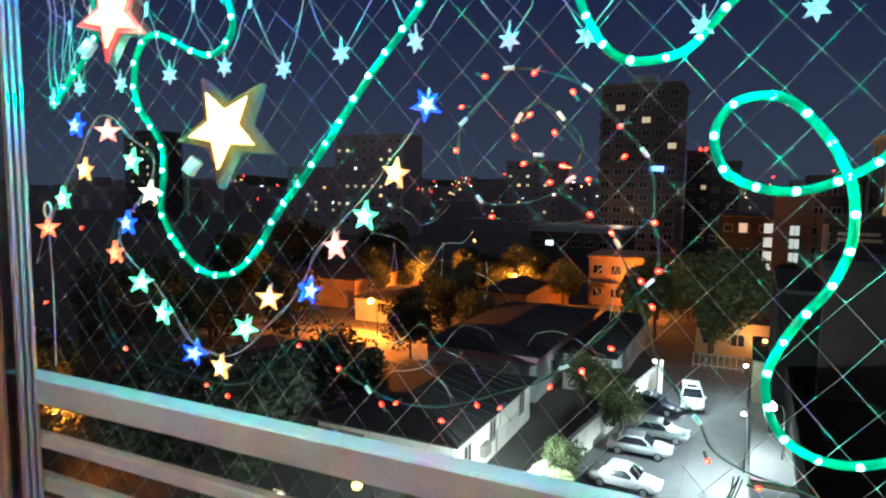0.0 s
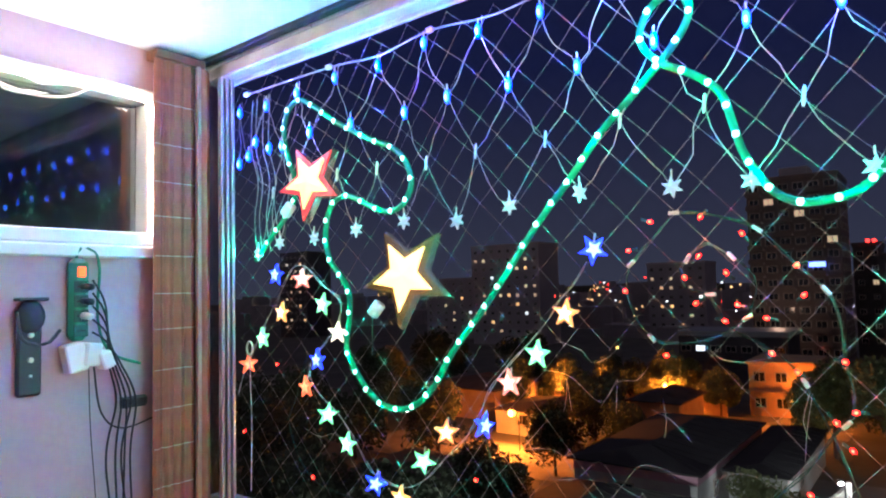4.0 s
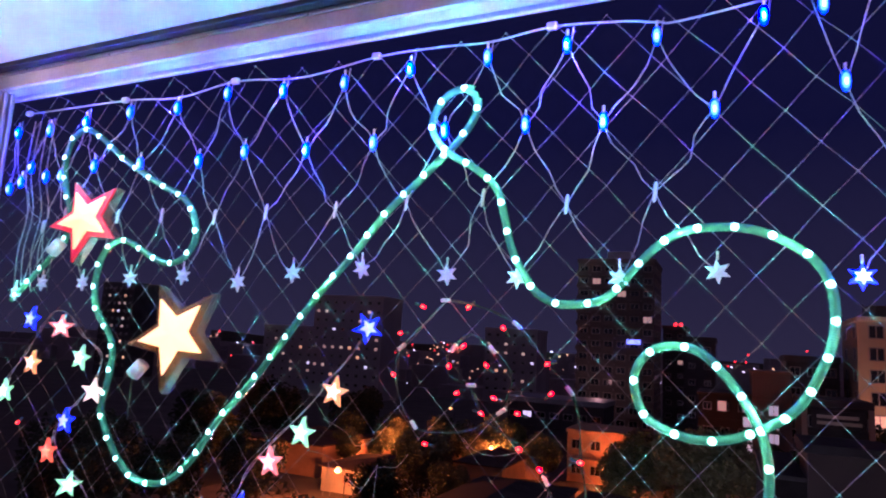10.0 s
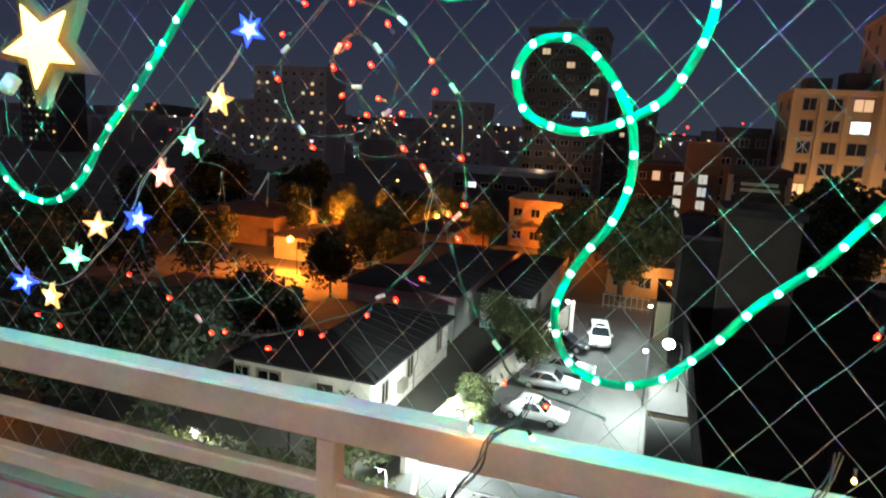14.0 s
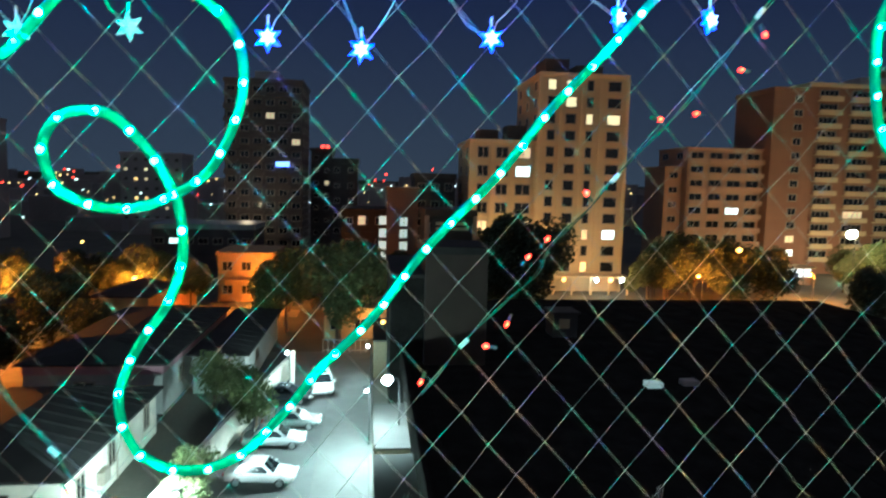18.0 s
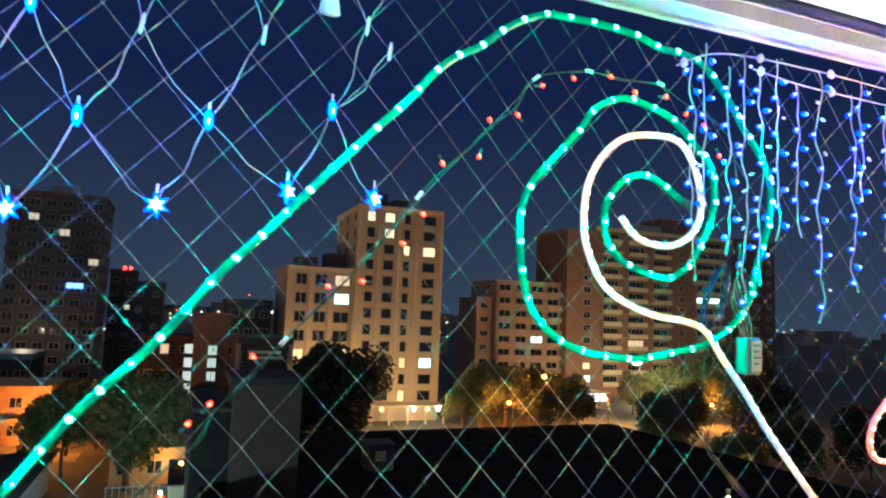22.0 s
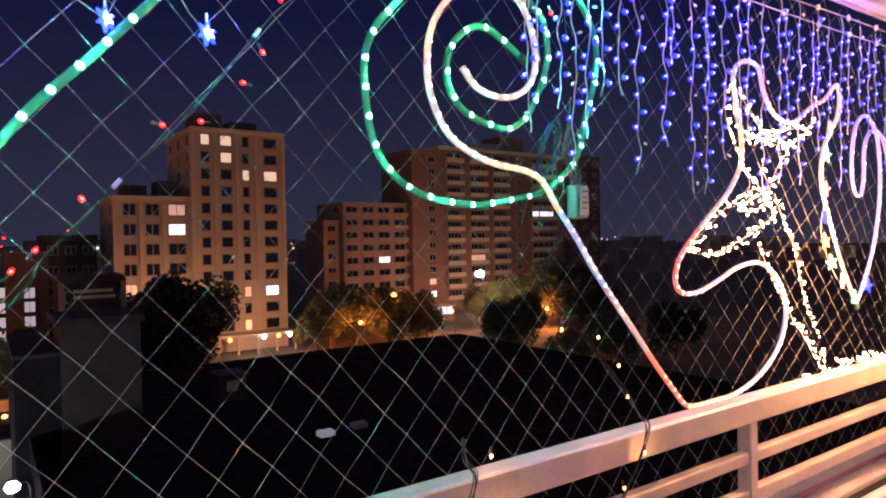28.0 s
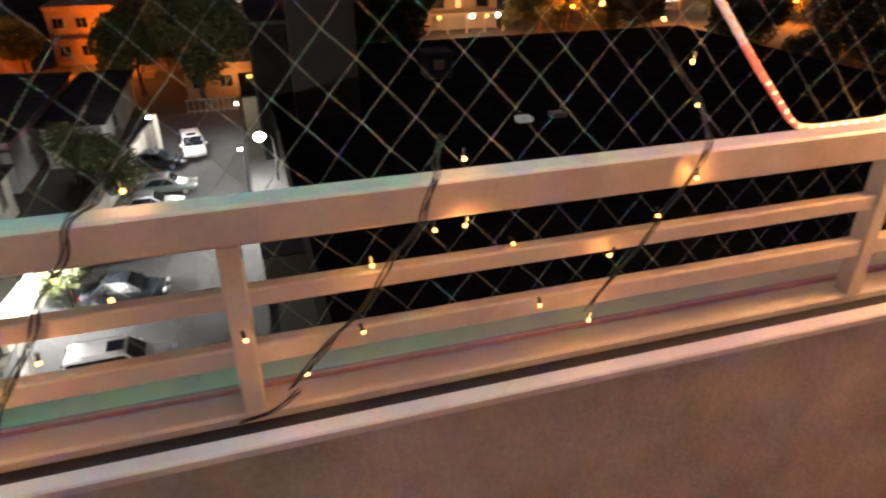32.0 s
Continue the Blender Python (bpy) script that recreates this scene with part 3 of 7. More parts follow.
WHITE_HEAD = [(3.927, 2.012), (3.959, 1.943), (4.023, 1.892), (4.122, 1.884), (4.225, 1.938), (4.316, 1.974)] + [(4.395, 2.03), (4.42, 1.985), (4.40, 1.92), (4.345, 1.86), (4.31, 1.795), (4.307, 1.704), (4.371, 1.576), (4.457, 1.442), (4.565, 1.305)]
run = run_on_net(WHITE_SPIRAL + WHITE_FIGURE + WHITE_HEAD, 0.020)
rope_light("rope_light", run, [E_WTUBE, E_RTUBE, E_YTUBE, E_CTUBE], [E_WLED, E_RLED, E_YLED, E_CLED], 0.0064, 0.0050, 0.015, 0.0275, "warm white rope light bent into a spiral and an animal outline")
VIOLET = [(4.575, 1.31), (4.63, 1.38), (4.70, 1.50), (4.74, 1.66), (4.735, 1.80), (4.70, 1.90), (4.62, 1.95), (4.55, 1.92), (4.52, 1.84), (4.52, 1.74), (4.55, 1.68), (4.59, 1.68), (4.61, 1.74), (4.61, 1.84), (4.66, 1.90), (4.76, 1.88), (4.83, 1.74), (4.87, 1.55), (4.93, 1.38), (5.02, 1.30)]
rope_light("rope_light", run_on_net(VIOLET, 0.020), E_VTUBE, E_BLUECORE, 0.0064, 0.0045, 0.012, 0.06, "pale violet rope light bent into tall loops")

# ---- stars ----


def star_outline(r, inner=0.42, turn=90.0, points=5):
    out = []
    for k in range(points * 2):
        w = radians(turn + 180.0 * k / points)
        q = r if k % 2 == 0 else r * inner
        out.append((q * math.cos(w), q * math.sin(w)))
    return out


def star_shape(r, depth, inner=0.42, turn=90.0, points=5, puff=0.5):
    """A star with a raised middle on both sides."""
    o = star_outline(r, inner, turn, points)
    n = len(o)
    v = [(a, -depth * 0.3, b) for a, b in o] + [(a, depth * 0.3, b) for a, b in o] + [(0, -depth * (0.3 + puff), 0), (0, depth * (0.3 + puff), 0)]
    f = [(i, (i + 1) % n, 2 * n) for i in range(n)] + [(n + i, n + (i + 1) % n, 2 * n + 1) for i in range(n)]
    f += [(i, (i + 1) % n, n + (i + 1) % n, n + i) for i in range(n)]
    return Shape().add(v, f)


def moved(shape, at, m=None):
    m = (m or Matrix()).to_3x3()
    shape.v = [tuple(Vector(at) + m @ Vector(p)) for p in shape.v]
    return shape


def lantern_star(at, r, tilt, face, rim, label, back):
    """A large flat acrylic star: lit face, coloured rim, clear outer body and a white lamp holder."""
    turn = Euler((radians(-4), radians(tilt), radians(back))).to_matrix()
    ob = thing("star_lantern", at, label, "star lamp", "star lanterns")
    o = star_outline(r * 1.46, 0.44, -90)
    part("body", moved(Shape().prism(o, 0.0, 0.022), Vector(at), turn), M_CLEARST, ob, "clear acrylic star body")
    part("rim", moved(Shape().prism(star_outline(r * 1.40, 0.44, -90), -0.006, -0.001), Vector(at), turn), rim, ob, "coloured bevelled front")
    part("face", moved(star_shape(r, 0.008, 0.44, -90, puff=0.35), Vector(at) + turn @ Vector((0, -0.010, 0)), turn), face, ob, "lit star face")
    h = Vector(at) + turn @ Vector((-r * 0.75, 0.004, -r * 0.78))
    d = turn @ Vector((-0.55, 0, -0.8)).normalized()
    part("holder", Shape().tube([h + d * 0.006, h + d * 0.038], 0.0145, 10), M_CLIPW, ob, "white lamp holder", True)
    part("wire", Shape().tube(curve([h + d * 0.026, h + d * 0.05 + Vector((0.01, 0, 0.01)), h + Vector((-0.03, 0.0, -0.12))]), 0.0012, 5), M_WIREG, ob)


lantern_star(tuple(on_net(0.580, 1.678, 0.03)), 0.081, 6, E_BIGSTAR, E_YRIM, "large glowing yellow acrylic star lantern on the net", 6)
lantern_star(tuple(on_net(0.268, 1.925, 0.02)), 0.072, 8, E_REDSTAR, E_REDRIM, "large glowing orange star lantern with a red rim", 6)

# small star string: wire and stars
STARS = [("blue", (0.118, 1.696), 8, 0), ("pink", (0.221, 1.681), 0, 40), ("green", (0.295, 1.616), 10, 0), ("orange", (0.137, 1.596), 5, 0), ("green", (0.054, 1.527), -8, 0),
         ("white", (0.345, 1.547), 4, 20), ("blue", (0.269, 1.478), 0, 0), ("red", (0.223, 1.408), -6, 0), ("green", (0.299, 1.346), 10, 65), ("green", (0.365, 1.282), 6, 0),
         ("blue", (0.453, 1.202), 20, 35), ("orange", (0.529, 1.181), 3, 0), ("green", (0.598, 1.272), 30, 40), ("orange", (0.664, 1.342), 4, 35), ("blue", (0.762, 1.366), 15, 75),
         ("pink", (0.827, 1.456), -6, 0), ("green", (0.893, 1.515), 4, 0), ("orange", (0.957, 1.593), 8, 0), ("blue", (1.018, 1.709), -30, 40), ("red", (-0.012, 1.455), 0, 80)]
STRING = [(-0.074, 1.363), (-0.046, 1.424), (0.004, 1.492), (0.048, 1.557), (0.109, 1.626), (0.153, 1.686), (0.185, 1.716), (0.232, 1.711), (0.285, 1.665), (0.349, 1.626), (0.340, 1.575), (0.295, 1.522), (0.256, 1.488), (0.229, 1.440), (0.269, 1.388), (0.332, 1.346), (0.383, 1.291), (0.425, 1.236), (0.458, 1.214), (0.533, 1.204), (0.597, 1.232), (0.652, 1.282), (0.711, 1.337), (0.749, 1.388), (0.774, 1.436), (0.827, 1.495), (0.878, 1.541), (0.920, 1.585), (0.938, 1.614), (0.972, 1.647), (1.000, 1.687)]
names = {"blue": "bright blue", "pink": "pink", "green": "pale green", "orange": "amber", "white": "warm white", "red": "orange red"}
string = thing("star_string", tuple(on_net(*STRING[0], 0.01)), "pale twisted wire of the star string lights tied to the net", "string light", "star string")
base = run_on_net(STRING, 0.009)
for k in range(2):
    tw = [p + Vector((math.sin(i * 0.55 + k * math.pi) * 0.0018, math.cos(i * 0.55 + k * math.pi) * 0.0018, math.cos(i * 0.41 + k * 2) * 0.0016)) for i, p in enumerate(base)]
    part("wire", Shape().tube(tw, 0.0008, 5), M_WIREW, string)
STAR_LED = {}
for c, k in (("blue", (0.28, 0.42, 1)), ("green", (0.6, 1, 0.72)), ("pink", (1, 0.60, 0.50)), ("orange", (1, 0.74, 0.45)), ("white", (1, 0.85, 0.65)), ("red", (1, 0.22, 0.09))):
    STAR_LED[c] = star_shape(0.0165, 0.006, 0.46).mesh("lit_middle")
    STAR_LED[c].materials.append(glow("star_lamp_" + c, k, 2.0))
STAR_LED["lit"] = star_shape(0.0112, 0.007, 0.5, points=6).mesh("lit_middle")
STAR_LED["lit"].materials.append(glow("star_lamp_lit", (0.42, 0.58, 1.0), 3.5))
for color, (x, v), tilt, swing in STARS:
    at = on_net(x, v, 0.016)
    ob = thing("star_light", tuple(at), f"small {names[color]} plastic star light on the string", "star light", "star string")
    r = 0.0285
    turn = Euler((0, radians(tilt), radians(swing))).to_matrix()
    part("star", moved(star_shape(r, 0.010, 0.42), at, turn), STAR_E[color], ob)
    piece("lit_middle", STAR_LED[color], ob, at + turn @ Vector((0, -0.0050, 0)), turn)
    part("stem", Shape().tube([at + Vector((0, 0.003, 0.006)), at + Vector((0.002, 0.006, 0.030))], 0.0022, 6), M_WIREW, ob)

# ---- blue net lights with hanging stars ----
TOPW = [(0.012, 2.205), (0.009, 2.203), (0.342, 2.203), (0.505, 2.193), (0.662, 2.211), (0.833, 2.200), (1.001, 2.220), (1.133, 2.221), (1.227, 2.217), (1.338, 2.228), (1.459, 2.219), (1.508, 2.210), (1.576, 2.210), (2.0, 2.265), (2.3, 2.27)]
ROW1 = [(-0.022, 2.156), (0.096, 2.154), (0.221, 2.162), (0.363, 2.172), (0.507, 2.168), (0.645, 2.186), (0.789, 2.176), (0.933, 2.175), (1.075, 2.185), (1.225, 2.188), (1.365, 2.191), (1.507, 2.185), (1.658, 2.195), (1.735, 2.20), (1.875, 2.205)]
ROW2 = [(-0.030, 2.013), (0.012, 2.029), (0.155, 2.036), (0.265, 2.053), (0.411, 2.049), (0.582, 2.044), (0.703, 2.056), (0.855, 2.048), (1.005, 2.051), (1.149, 2.062), (1.297, 2.060), (1.426, 2.054), (1.590, 2.059), (1.835, 1.946), (1.968, 1.934), (2.137, 1.952), (2.318, 1.995)]
ROW3 = [(0.110, 1.915), (0.183, 1.942), (0.357, 1.932), (0.490, 1.930), (0.637, 1.922), (0.768, 1.928), (0.930, 1.927), (1.080, 1.936), (1.225, 1.938), (1.369, 1.921), (1.505, 1.935), (1.825, 1.942)]
ROWS = [(0.041, 1.756), (0.133, 1.781), (0.268, 1.783), (0.416, 1.793), (0.567, 1.800), (0.713, 1.788), (0.844, 1.807), (0.996, 1.816), (1.165, 1.806), (1.290, 1.802), (1.453, 1.802), (1.592, 1.813), (1.771, 1.807), (1.896, 1.797), (2.076, 1.820), (2.257, 1.858), (2.394, 1.861)]
CONN = [(1.759, 2.082), (1.901, 2.081), (2.038, 2.079), (2.207, 2.096), (2.368, 2.143), (2.408, 2.108)]
netlight = thing("net_light", tuple(on_net(*TOPW[0], 0.008)), "white wired net light with blue lamps along the top", "net light")
part("top_wire", Shape().tube(run_on_net(TOPW, 0.010), 0.0019, 6), M_WIREW, netlight)


def slack(a, b, wob=0.012, seed=0):
    """A loose wire from a to b on the net's plane."""
    r = random.Random(seed)
    (xa, va), (xb, vb) = a, b
    mid = [(xa + (xb - xa) * t + r.uniform(-wob, wob) * 0.7, va + (vb - va) * t - 0.012 * math.sin(math.pi * t) + r.uniform(-wob, wob) * 0.4) for t in (0.25, 0.5, 0.75)]
    return run_on_net([a, *mid, b], 0.010 + r.uniform(0, 0.004), 0.018)


def link(upper, lower, off):
    """Every lower node hangs from the two upper nodes next to it."""
    for k, p in enumerate(lower):
        near = sorted(upper, key=lambda q: abs(q[0] - p[0]))[:2]
        for q in near:
            if abs(q[0] - p[0]) < 0.16:
                part("wire", Shape().tube(slack(q, p, seed=k * 7 + off), 0.00078, 5), M_WIREW, netlight)


for k, p in enumerate(ROW1):
    part("wire", Shape().tube(slack((p[0] + 0.01, p[1] + 0.03), p, 0.002, k), 0.00095, 5), M_WIREW, netlight)
link(ROW1, ROW2[:13], 1)
link(ROW2[:13], ROW3, 2)
link(ROW3, ROWS[:13], 3)
link(CONN, ROW2[13:], 4)
link(ROW2[12:], ROWS[13:], 5)
for k, p in enumerate(CONN[:5]):
    part("wire", Shape().tube(slack((p[0] - 0.05, 2.262), p, 0.006, k + 50), 0.00078, 5), M_WIREW, netlight)
    part("wire", Shape().tube(slack((p[0] + 0.05, 2.262), p, 0.006, k + 60), 0.00078, 5), M_WIREW, netlight)
bulb = capsule("blue_lamp", 0.0066, 0.034, E_BLUE, 10)
mid = capsule("inner_glow", 0.0055, 0.027, glow("blue_led_inner", (0.04, 0.20, 1.0), 5.0), 10)
core = capsule("core", 0.0034, 0.016, E_BLUECORE, 10)
sock = Shape().tube([(0, 0, 0.012), (0, 0, 0.026)], 0.0019, 6).mesh("socket")
sock.materials.append(M_CLIPW)
DOWN = Euler((0, radians(90), 0)).to_matrix()
for k, (x, v) in enumerate(ROW1 + ROW2 + CONN[:2]):
    p = on_net(x, v, 0.014)
    piece("blue_lamp", bulb, netlight, p, DOWN, "lit blue lamp")
    piece("inner_glow", mid, netlight, p + Vector((0, -0.0022, -0.001)), DOWN)
    piece("core", core, netlight, p + Vector((0, -0.0046, -0.002)), DOWN)
    piece("socket", sock, netlight, p)
for k, (x, v) in enumerate((ROW1 + ROW2[:13])[::2] + ROW2[13:]):
    lamp("net_lamp_glow", "POINT", tuple(on_net(x, v, 0.030)), 2.2 if k < 14 else 0.25, (0.05, 0.06, 1.0), 0.001)
conn = Shape().tube([(0, 0, -0.016), (0, 0, -0.011), (0, 0, 0.011), (0, 0, 0.016)], lambda t: 0.0031 if 0.1 < t < 0.9 else 0.0018, 6).mesh("connector")
conn.materials.append(M_CLIPW)
for x, v in ROW3[:-1] + CONN[2:]:
    piece("connector", conn, netlight, on_net(x, v, 0.012), Euler((0, radians(6), 0)).to_matrix(), "white wire connector")
clip = Shape().box(-0.009, 0.009, -0.005, 0.005, -0.006, 0.006, 0.002).mesh("clip")
clip.materials.append(M_CLIPW)
for x, v in [TOPW[i] for i in (1, 2, 4, 6, 9)]:
    piece("clip", clip, netlight, on_net(x, v, 0.013), None, "white plastic clip")
for k, (x, v) in enumerate(ROWS):
    # stars before this one are unlit, their paleness comes from weak emission
    lit = k >= 12
    p = on_net(x, v, 0.013)
    ob = thing("hanging_star", tuple(p), "small six-pointed star glowing blue on the net light" if lit else "small unlit six-pointed star with a faint pale glow on the net light", "star light", "net light stars")
    part("star", moved(star_shape(0.019, 0.008, 0.46, points=6), p, Euler((0, radians(7 * math.sin(k * 2.1)), radians((0, 0, 0, 10, 0, 0, 0, 70, 0, 10, 0, 0, 0, 0, 0, 45, 30)[k % 17]))).to_matrix()), STAR_E["lit" if lit else "dim"], ob)
    if lit:
        piece("lit_middle", STAR_LED["lit"], ob, p + Vector((0, -0.0042, 0)))
        lamp("star_glow", "POINT", tuple(p + Vector((0, -0.014, 0))), 0.30, (0.06, 0.06, 1.0), 0.001)
    part("hook", Shape().tube([p + Vector((0, 0, 0.017)), p + Vector((0, 0, 0.030))], 0.0017, 6), M_CLIPW, ob)
# curtain of blue wires that droops in the corner
for k, x in enumerate((0.035, 0.055, 0.085, 0.11)):
    droop = run_on_net([(x, 2.18), (x - 0.012, 2.05), (x + 0.012, 1.95), (x - 0.006, 1.85), (x + 0.004 * k, 1.74 + 0.01 * k)], 0.012)
    part("droop_wire", Shape().tube(droop, 0.0010, 5), M_WIREW, netlight)
    p = droop[len(droop) // 4 + k]
    if k % 2:
        piece("blue_lamp", bulb, netlight, p + Vector((0.004, -0.004, 0)), DOWN, "lit blue lamp")
        piece("core", core, netlight, p + Vector((0.004, -0.009, 0)), DOWN)

# ---- small bulb strings ----


def bulb_string(name, label, wires, bulbs, wire_material, bulb_material, clips=(), off=0.012, r=0.0035, twist=True, group="bulb strings"):
    ob = thing(name, tuple(on_net(*wires[0][0], off)), label, "string light", group)
    for w, pairs in enumerate(wires):
        run = run_on_net(pairs, off)
        for k in range(2 if twist else 1):
            tw = [p + Vector((math.sin(i * 0.6 + k * math.pi) * 0.0014, math.cos(i * 0.6 + k * math.pi) * 0.0014, math.cos(i * 0.37 + 2 * k) * 0.0014)) for i, p in enumerate(run)]
            part("wire", Shape().tube(tw, 0.0010, 5), wire_material, ob)
    lampm = capsule("bulb", r, r * 3.0, bulb_material)
    heart = capsule("core", r * 0.58, r * 1.7, glow("red_led_core", (1.0, 0.09, 0.03), 7.0))
    stem = Shape().tube([(-0.016, 0, 0), (-0.004, 0, 0)], 0.0024, 6).mesh("stem")
    stem.materials.append(wire_material)
    for k, (x, v) in enumerate(bulbs):
        rr = random.Random(k * 13 + len(bulbs))
        p = on_net(x, v, off + 0.008)
        q = Euler((0, radians(rr.uniform(-70, 70) + (0 if rr.random() < 0.5 else 180)), radians(rr.uniform(-30, 30)))).to_matrix()
        piece("bulb", lampm, ob, p, q)
        piece("core", heart, ob, p + Vector((0, -r * 0.62, 0)), q)
        piece("stem", stem, ob, p, q)
    for x, v, a in clips:
        me = Shape().box(-0.0085, 0.0085, -0.0028, 0.0028, -0.0032, 0.0032, 0.0010).mesh("sleeve")
        me.materials.append(M_CLIPW)
        piece("sleeve", me, ob, on_net(x, v, off + 0.003), Euler((0, radians(a), 0)).to_matrix(), "white wire sleeve")
    return ob


HEART = [[(1.166, 1.762), (1.136, 1.731), (1.087, 1.680), (1.076, 1.632), (1.093, 1.578), (1.117, 1.551), (1.143, 1.542), (1.217, 1.552), (1.267, 1.586), (1.287, 1.636), (1.276, 1.663), (1.253, 1.684), (1.215, 1.707), (1.182, 1.683), (1.171, 1.660), (1.177, 1.636), (1.214, 1.624)],
         [(1.214, 1.624), (1.244, 1.572), (1.301, 1.537), (1.334, 1.506), (1.358, 1.458), (1.380, 1.405), (1.399, 1.351), (1.419, 1.299), (1.473, 1.229), (1.497, 1.185), (1.550, 1.158), (1.603, 1.147), (1.654, 1.136)],
         [(1.166, 1.762), (1.226, 1.754), (1.293, 1.725), (1.337, 1.675), (1.381, 1.627), (1.395, 1.584), (1.399, 1.523), (1.407, 1.479), (1.402, 1.443), (1.378, 1.414), (1.346, 1.364), (1.312, 1.326), (1.268, 1.282), (1.221, 1.248), (1.165, 1.224), (1.118, 1.202), (1.040, 1.176), (0.957, 1.172), (0.894, 1.187), (0.842, 1.212), (0.794, 1.270), (0.771, 1.302), (0.760, 1.354)],
         [(0.760, 1.301), (0.732, 1.268), (0.673, 1.211), (0.619, 1.165), (0.547, 1.144), (0.447, 1.145), (0.341, 1.157), (0.247, 1.172), (0.191, 1.214), (0.164, 1.261), (0.148, 1.323), (0.182, 1.382), (0.197, 1.431), (0.228, 1.487)]]
HEARTB = [(1.127, 1.750), (1.210, 1.751), (1.086, 1.703), (1.076, 1.632), (1.204, 1.687), (1.179, 1.653), (1.245, 1.658), (1.259, 1.607), (1.300, 1.586), (1.142, 1.523), (1.338, 1.505), (1.400, 1.523), (1.384, 1.434), (1.409, 1.451), (1.402, 1.396), (1.344, 1.324), (1.299, 1.281), (1.247, 1.247), (1.491, 1.170), (1.561, 1.142), (1.161, 1.197), (1.118, 1.195), (1.050, 1.155), (0.957, 1.172), (0.926, 1.165), (0.832, 1.220), (0.739, 1.254), (0.489, 1.136), (0.547, 1.121), (0.242, 1.186), (-0.033, 1.270), (0.117, 1.461), (1.195, 1.610), (1.353, 1.621), (1.346, 1.666), (1.272, 1.719), (1.304, 1.532), (1.239, 1.581)]
bulb_string("bulb_string", "dark green string of small red bulbs curled over the net", HEART, HEARTB, M_WIREG, E_RED,
            [(*p, a) for p, a in zip([(1.166, 1.762), (1.293, 1.725), (1.381, 1.627), (1.087, 1.680), (1.117, 1.551), (1.271, 1.586), (1.184, 1.683), (1.253, 1.684), (1.218, 1.624), (1.346, 1.489), (1.396, 1.431), (1.268, 1.282), (0.894, 1.187), (1.473, 1.229)], (0, 38, 52, -40, 50, -32, -58, 50, 0, 62, -45, -25, 48, 48))])
for x, v in HEARTB[1:27:3]:
    lamp("red_bulb_glow", "POINT", tuple(on_net(x, v, 0.030)), 0.12, (1.0, 0.03, 0.01), 0.001)
RIGHT = [[(1.990, 1.305), (2.010, 1.328), (2.050, 1.384), (2.115, 1.448), (2.157, 1.488), (2.178, 1.532), (2.234, 1.589), (2.267, 1.632), (2.341, 1.711), (2.396, 1.774), (2.470, 1.875), (2.508, 1.920), (2.552, 1.960), (2.606, 2.019), (2.643, 2.051), (2.681, 2.111), (2.792, 2.143), (2.870, 2.141), (2.959, 2.145), (3.017, 2.121), (3.077, 2.103), (3.141, 2.060), (3.160, 1.978)]]
RIGHTB = [(2.477, 1.844), (2.445, 1.793), (2.327, 1.718), (2.381, 1.728), (2.223, 1.609), (2.168, 1.541), (2.141, 1.514), (2.113, 1.414), (2.083, 1.381), (1.988, 1.327), (2.507, 1.932), (2.573, 1.952), (2.590, 2.019), (2.644, 2.036), (2.691, 2.097), (2.756, 2.121), (2.837, 2.139), (2.894, 2.118), (2.967, 2.121), (3.018, 2.095), (3.064, 2.079), (3.104, 2.022)]
bulb_string("bulb_string", "dark green string of small red bulbs rising along the net", RIGHT, RIGHTB, M_WIREG, E_RED,
            [(*p, a) for p, a in zip([(2.051, 1.384), (2.267, 1.632), (2.470, 1.875), (2.681, 2.111), (2.792, 2.143), (2.958, 2.147)], (-45, -50, -55, -40, 0, 15))])
# white plug of the net light, hanging by its lead
pp = on_net(*(2.303, 2.165), 0.02)
plug = thing("plug", tuple(pp), "white plastic plug hanging from the net light by its lead", "plug")
part("body", Shape().tube([pp + Vector((0, 0, -0.018)), pp + Vector((0, 0, 0.004)), pp + Vector((0, 0, 0.016)), pp + Vector((0, 0, 0.026))], lambda t: 0.017 - 0.010 * t, 10, flat=0.6), M_CLIPW, plug, smooth=True)
part("lead", Shape().tube(curve([pp + Vector((0, 0, 0.026)), pp + Vector((0.012, 0.003, 0.07)), pp + Vector((-0.01, 0.004, 0.13)), pp + Vector((0.0, 0.004, 0.19))]), 0.0016, 6), M_WIREW, plug)

# ---- icicle curtain, figure lamps, bulbs on the railing ----
ICI = [(2.992, 2.189), (3.113, 2.236), (3.378, 2.247), (3.71, 2.243), (4.1, 2.25), (4.6, 2.262), (5.3, 2.27)]
ICI2 = [(3.187, 2.215), (3.343, 2.204), (3.667, 2.202), (3.866, 2.196), (4.3, 2.20), (4.8, 2.21), (5.3, 2.215)]
icicle = thing("icicle_light", tuple(on_net(*ICI[0], 0.02)), "white wired icicle curtain with small blue lamps", "icicle light")
part("top_wire", Shape().tube(run_on_net(ICI, 0.020), 0.0018, 6), M_WIREW, icicle)
part("top_wire", Shape().tube(run_on_net(ICI2, 0.026), 0.0018, 6), M_WIREW, icicle)
knob = Shape().box(-0.007, 0.007, -0.005, 0.005, -0.006, 0.006, 0.002).box(-0.004, 0.004, -0.004, 0.004, -0.010, 0.010, 0.002).mesh("tie")
knob.materials.append(M_CLIPW)
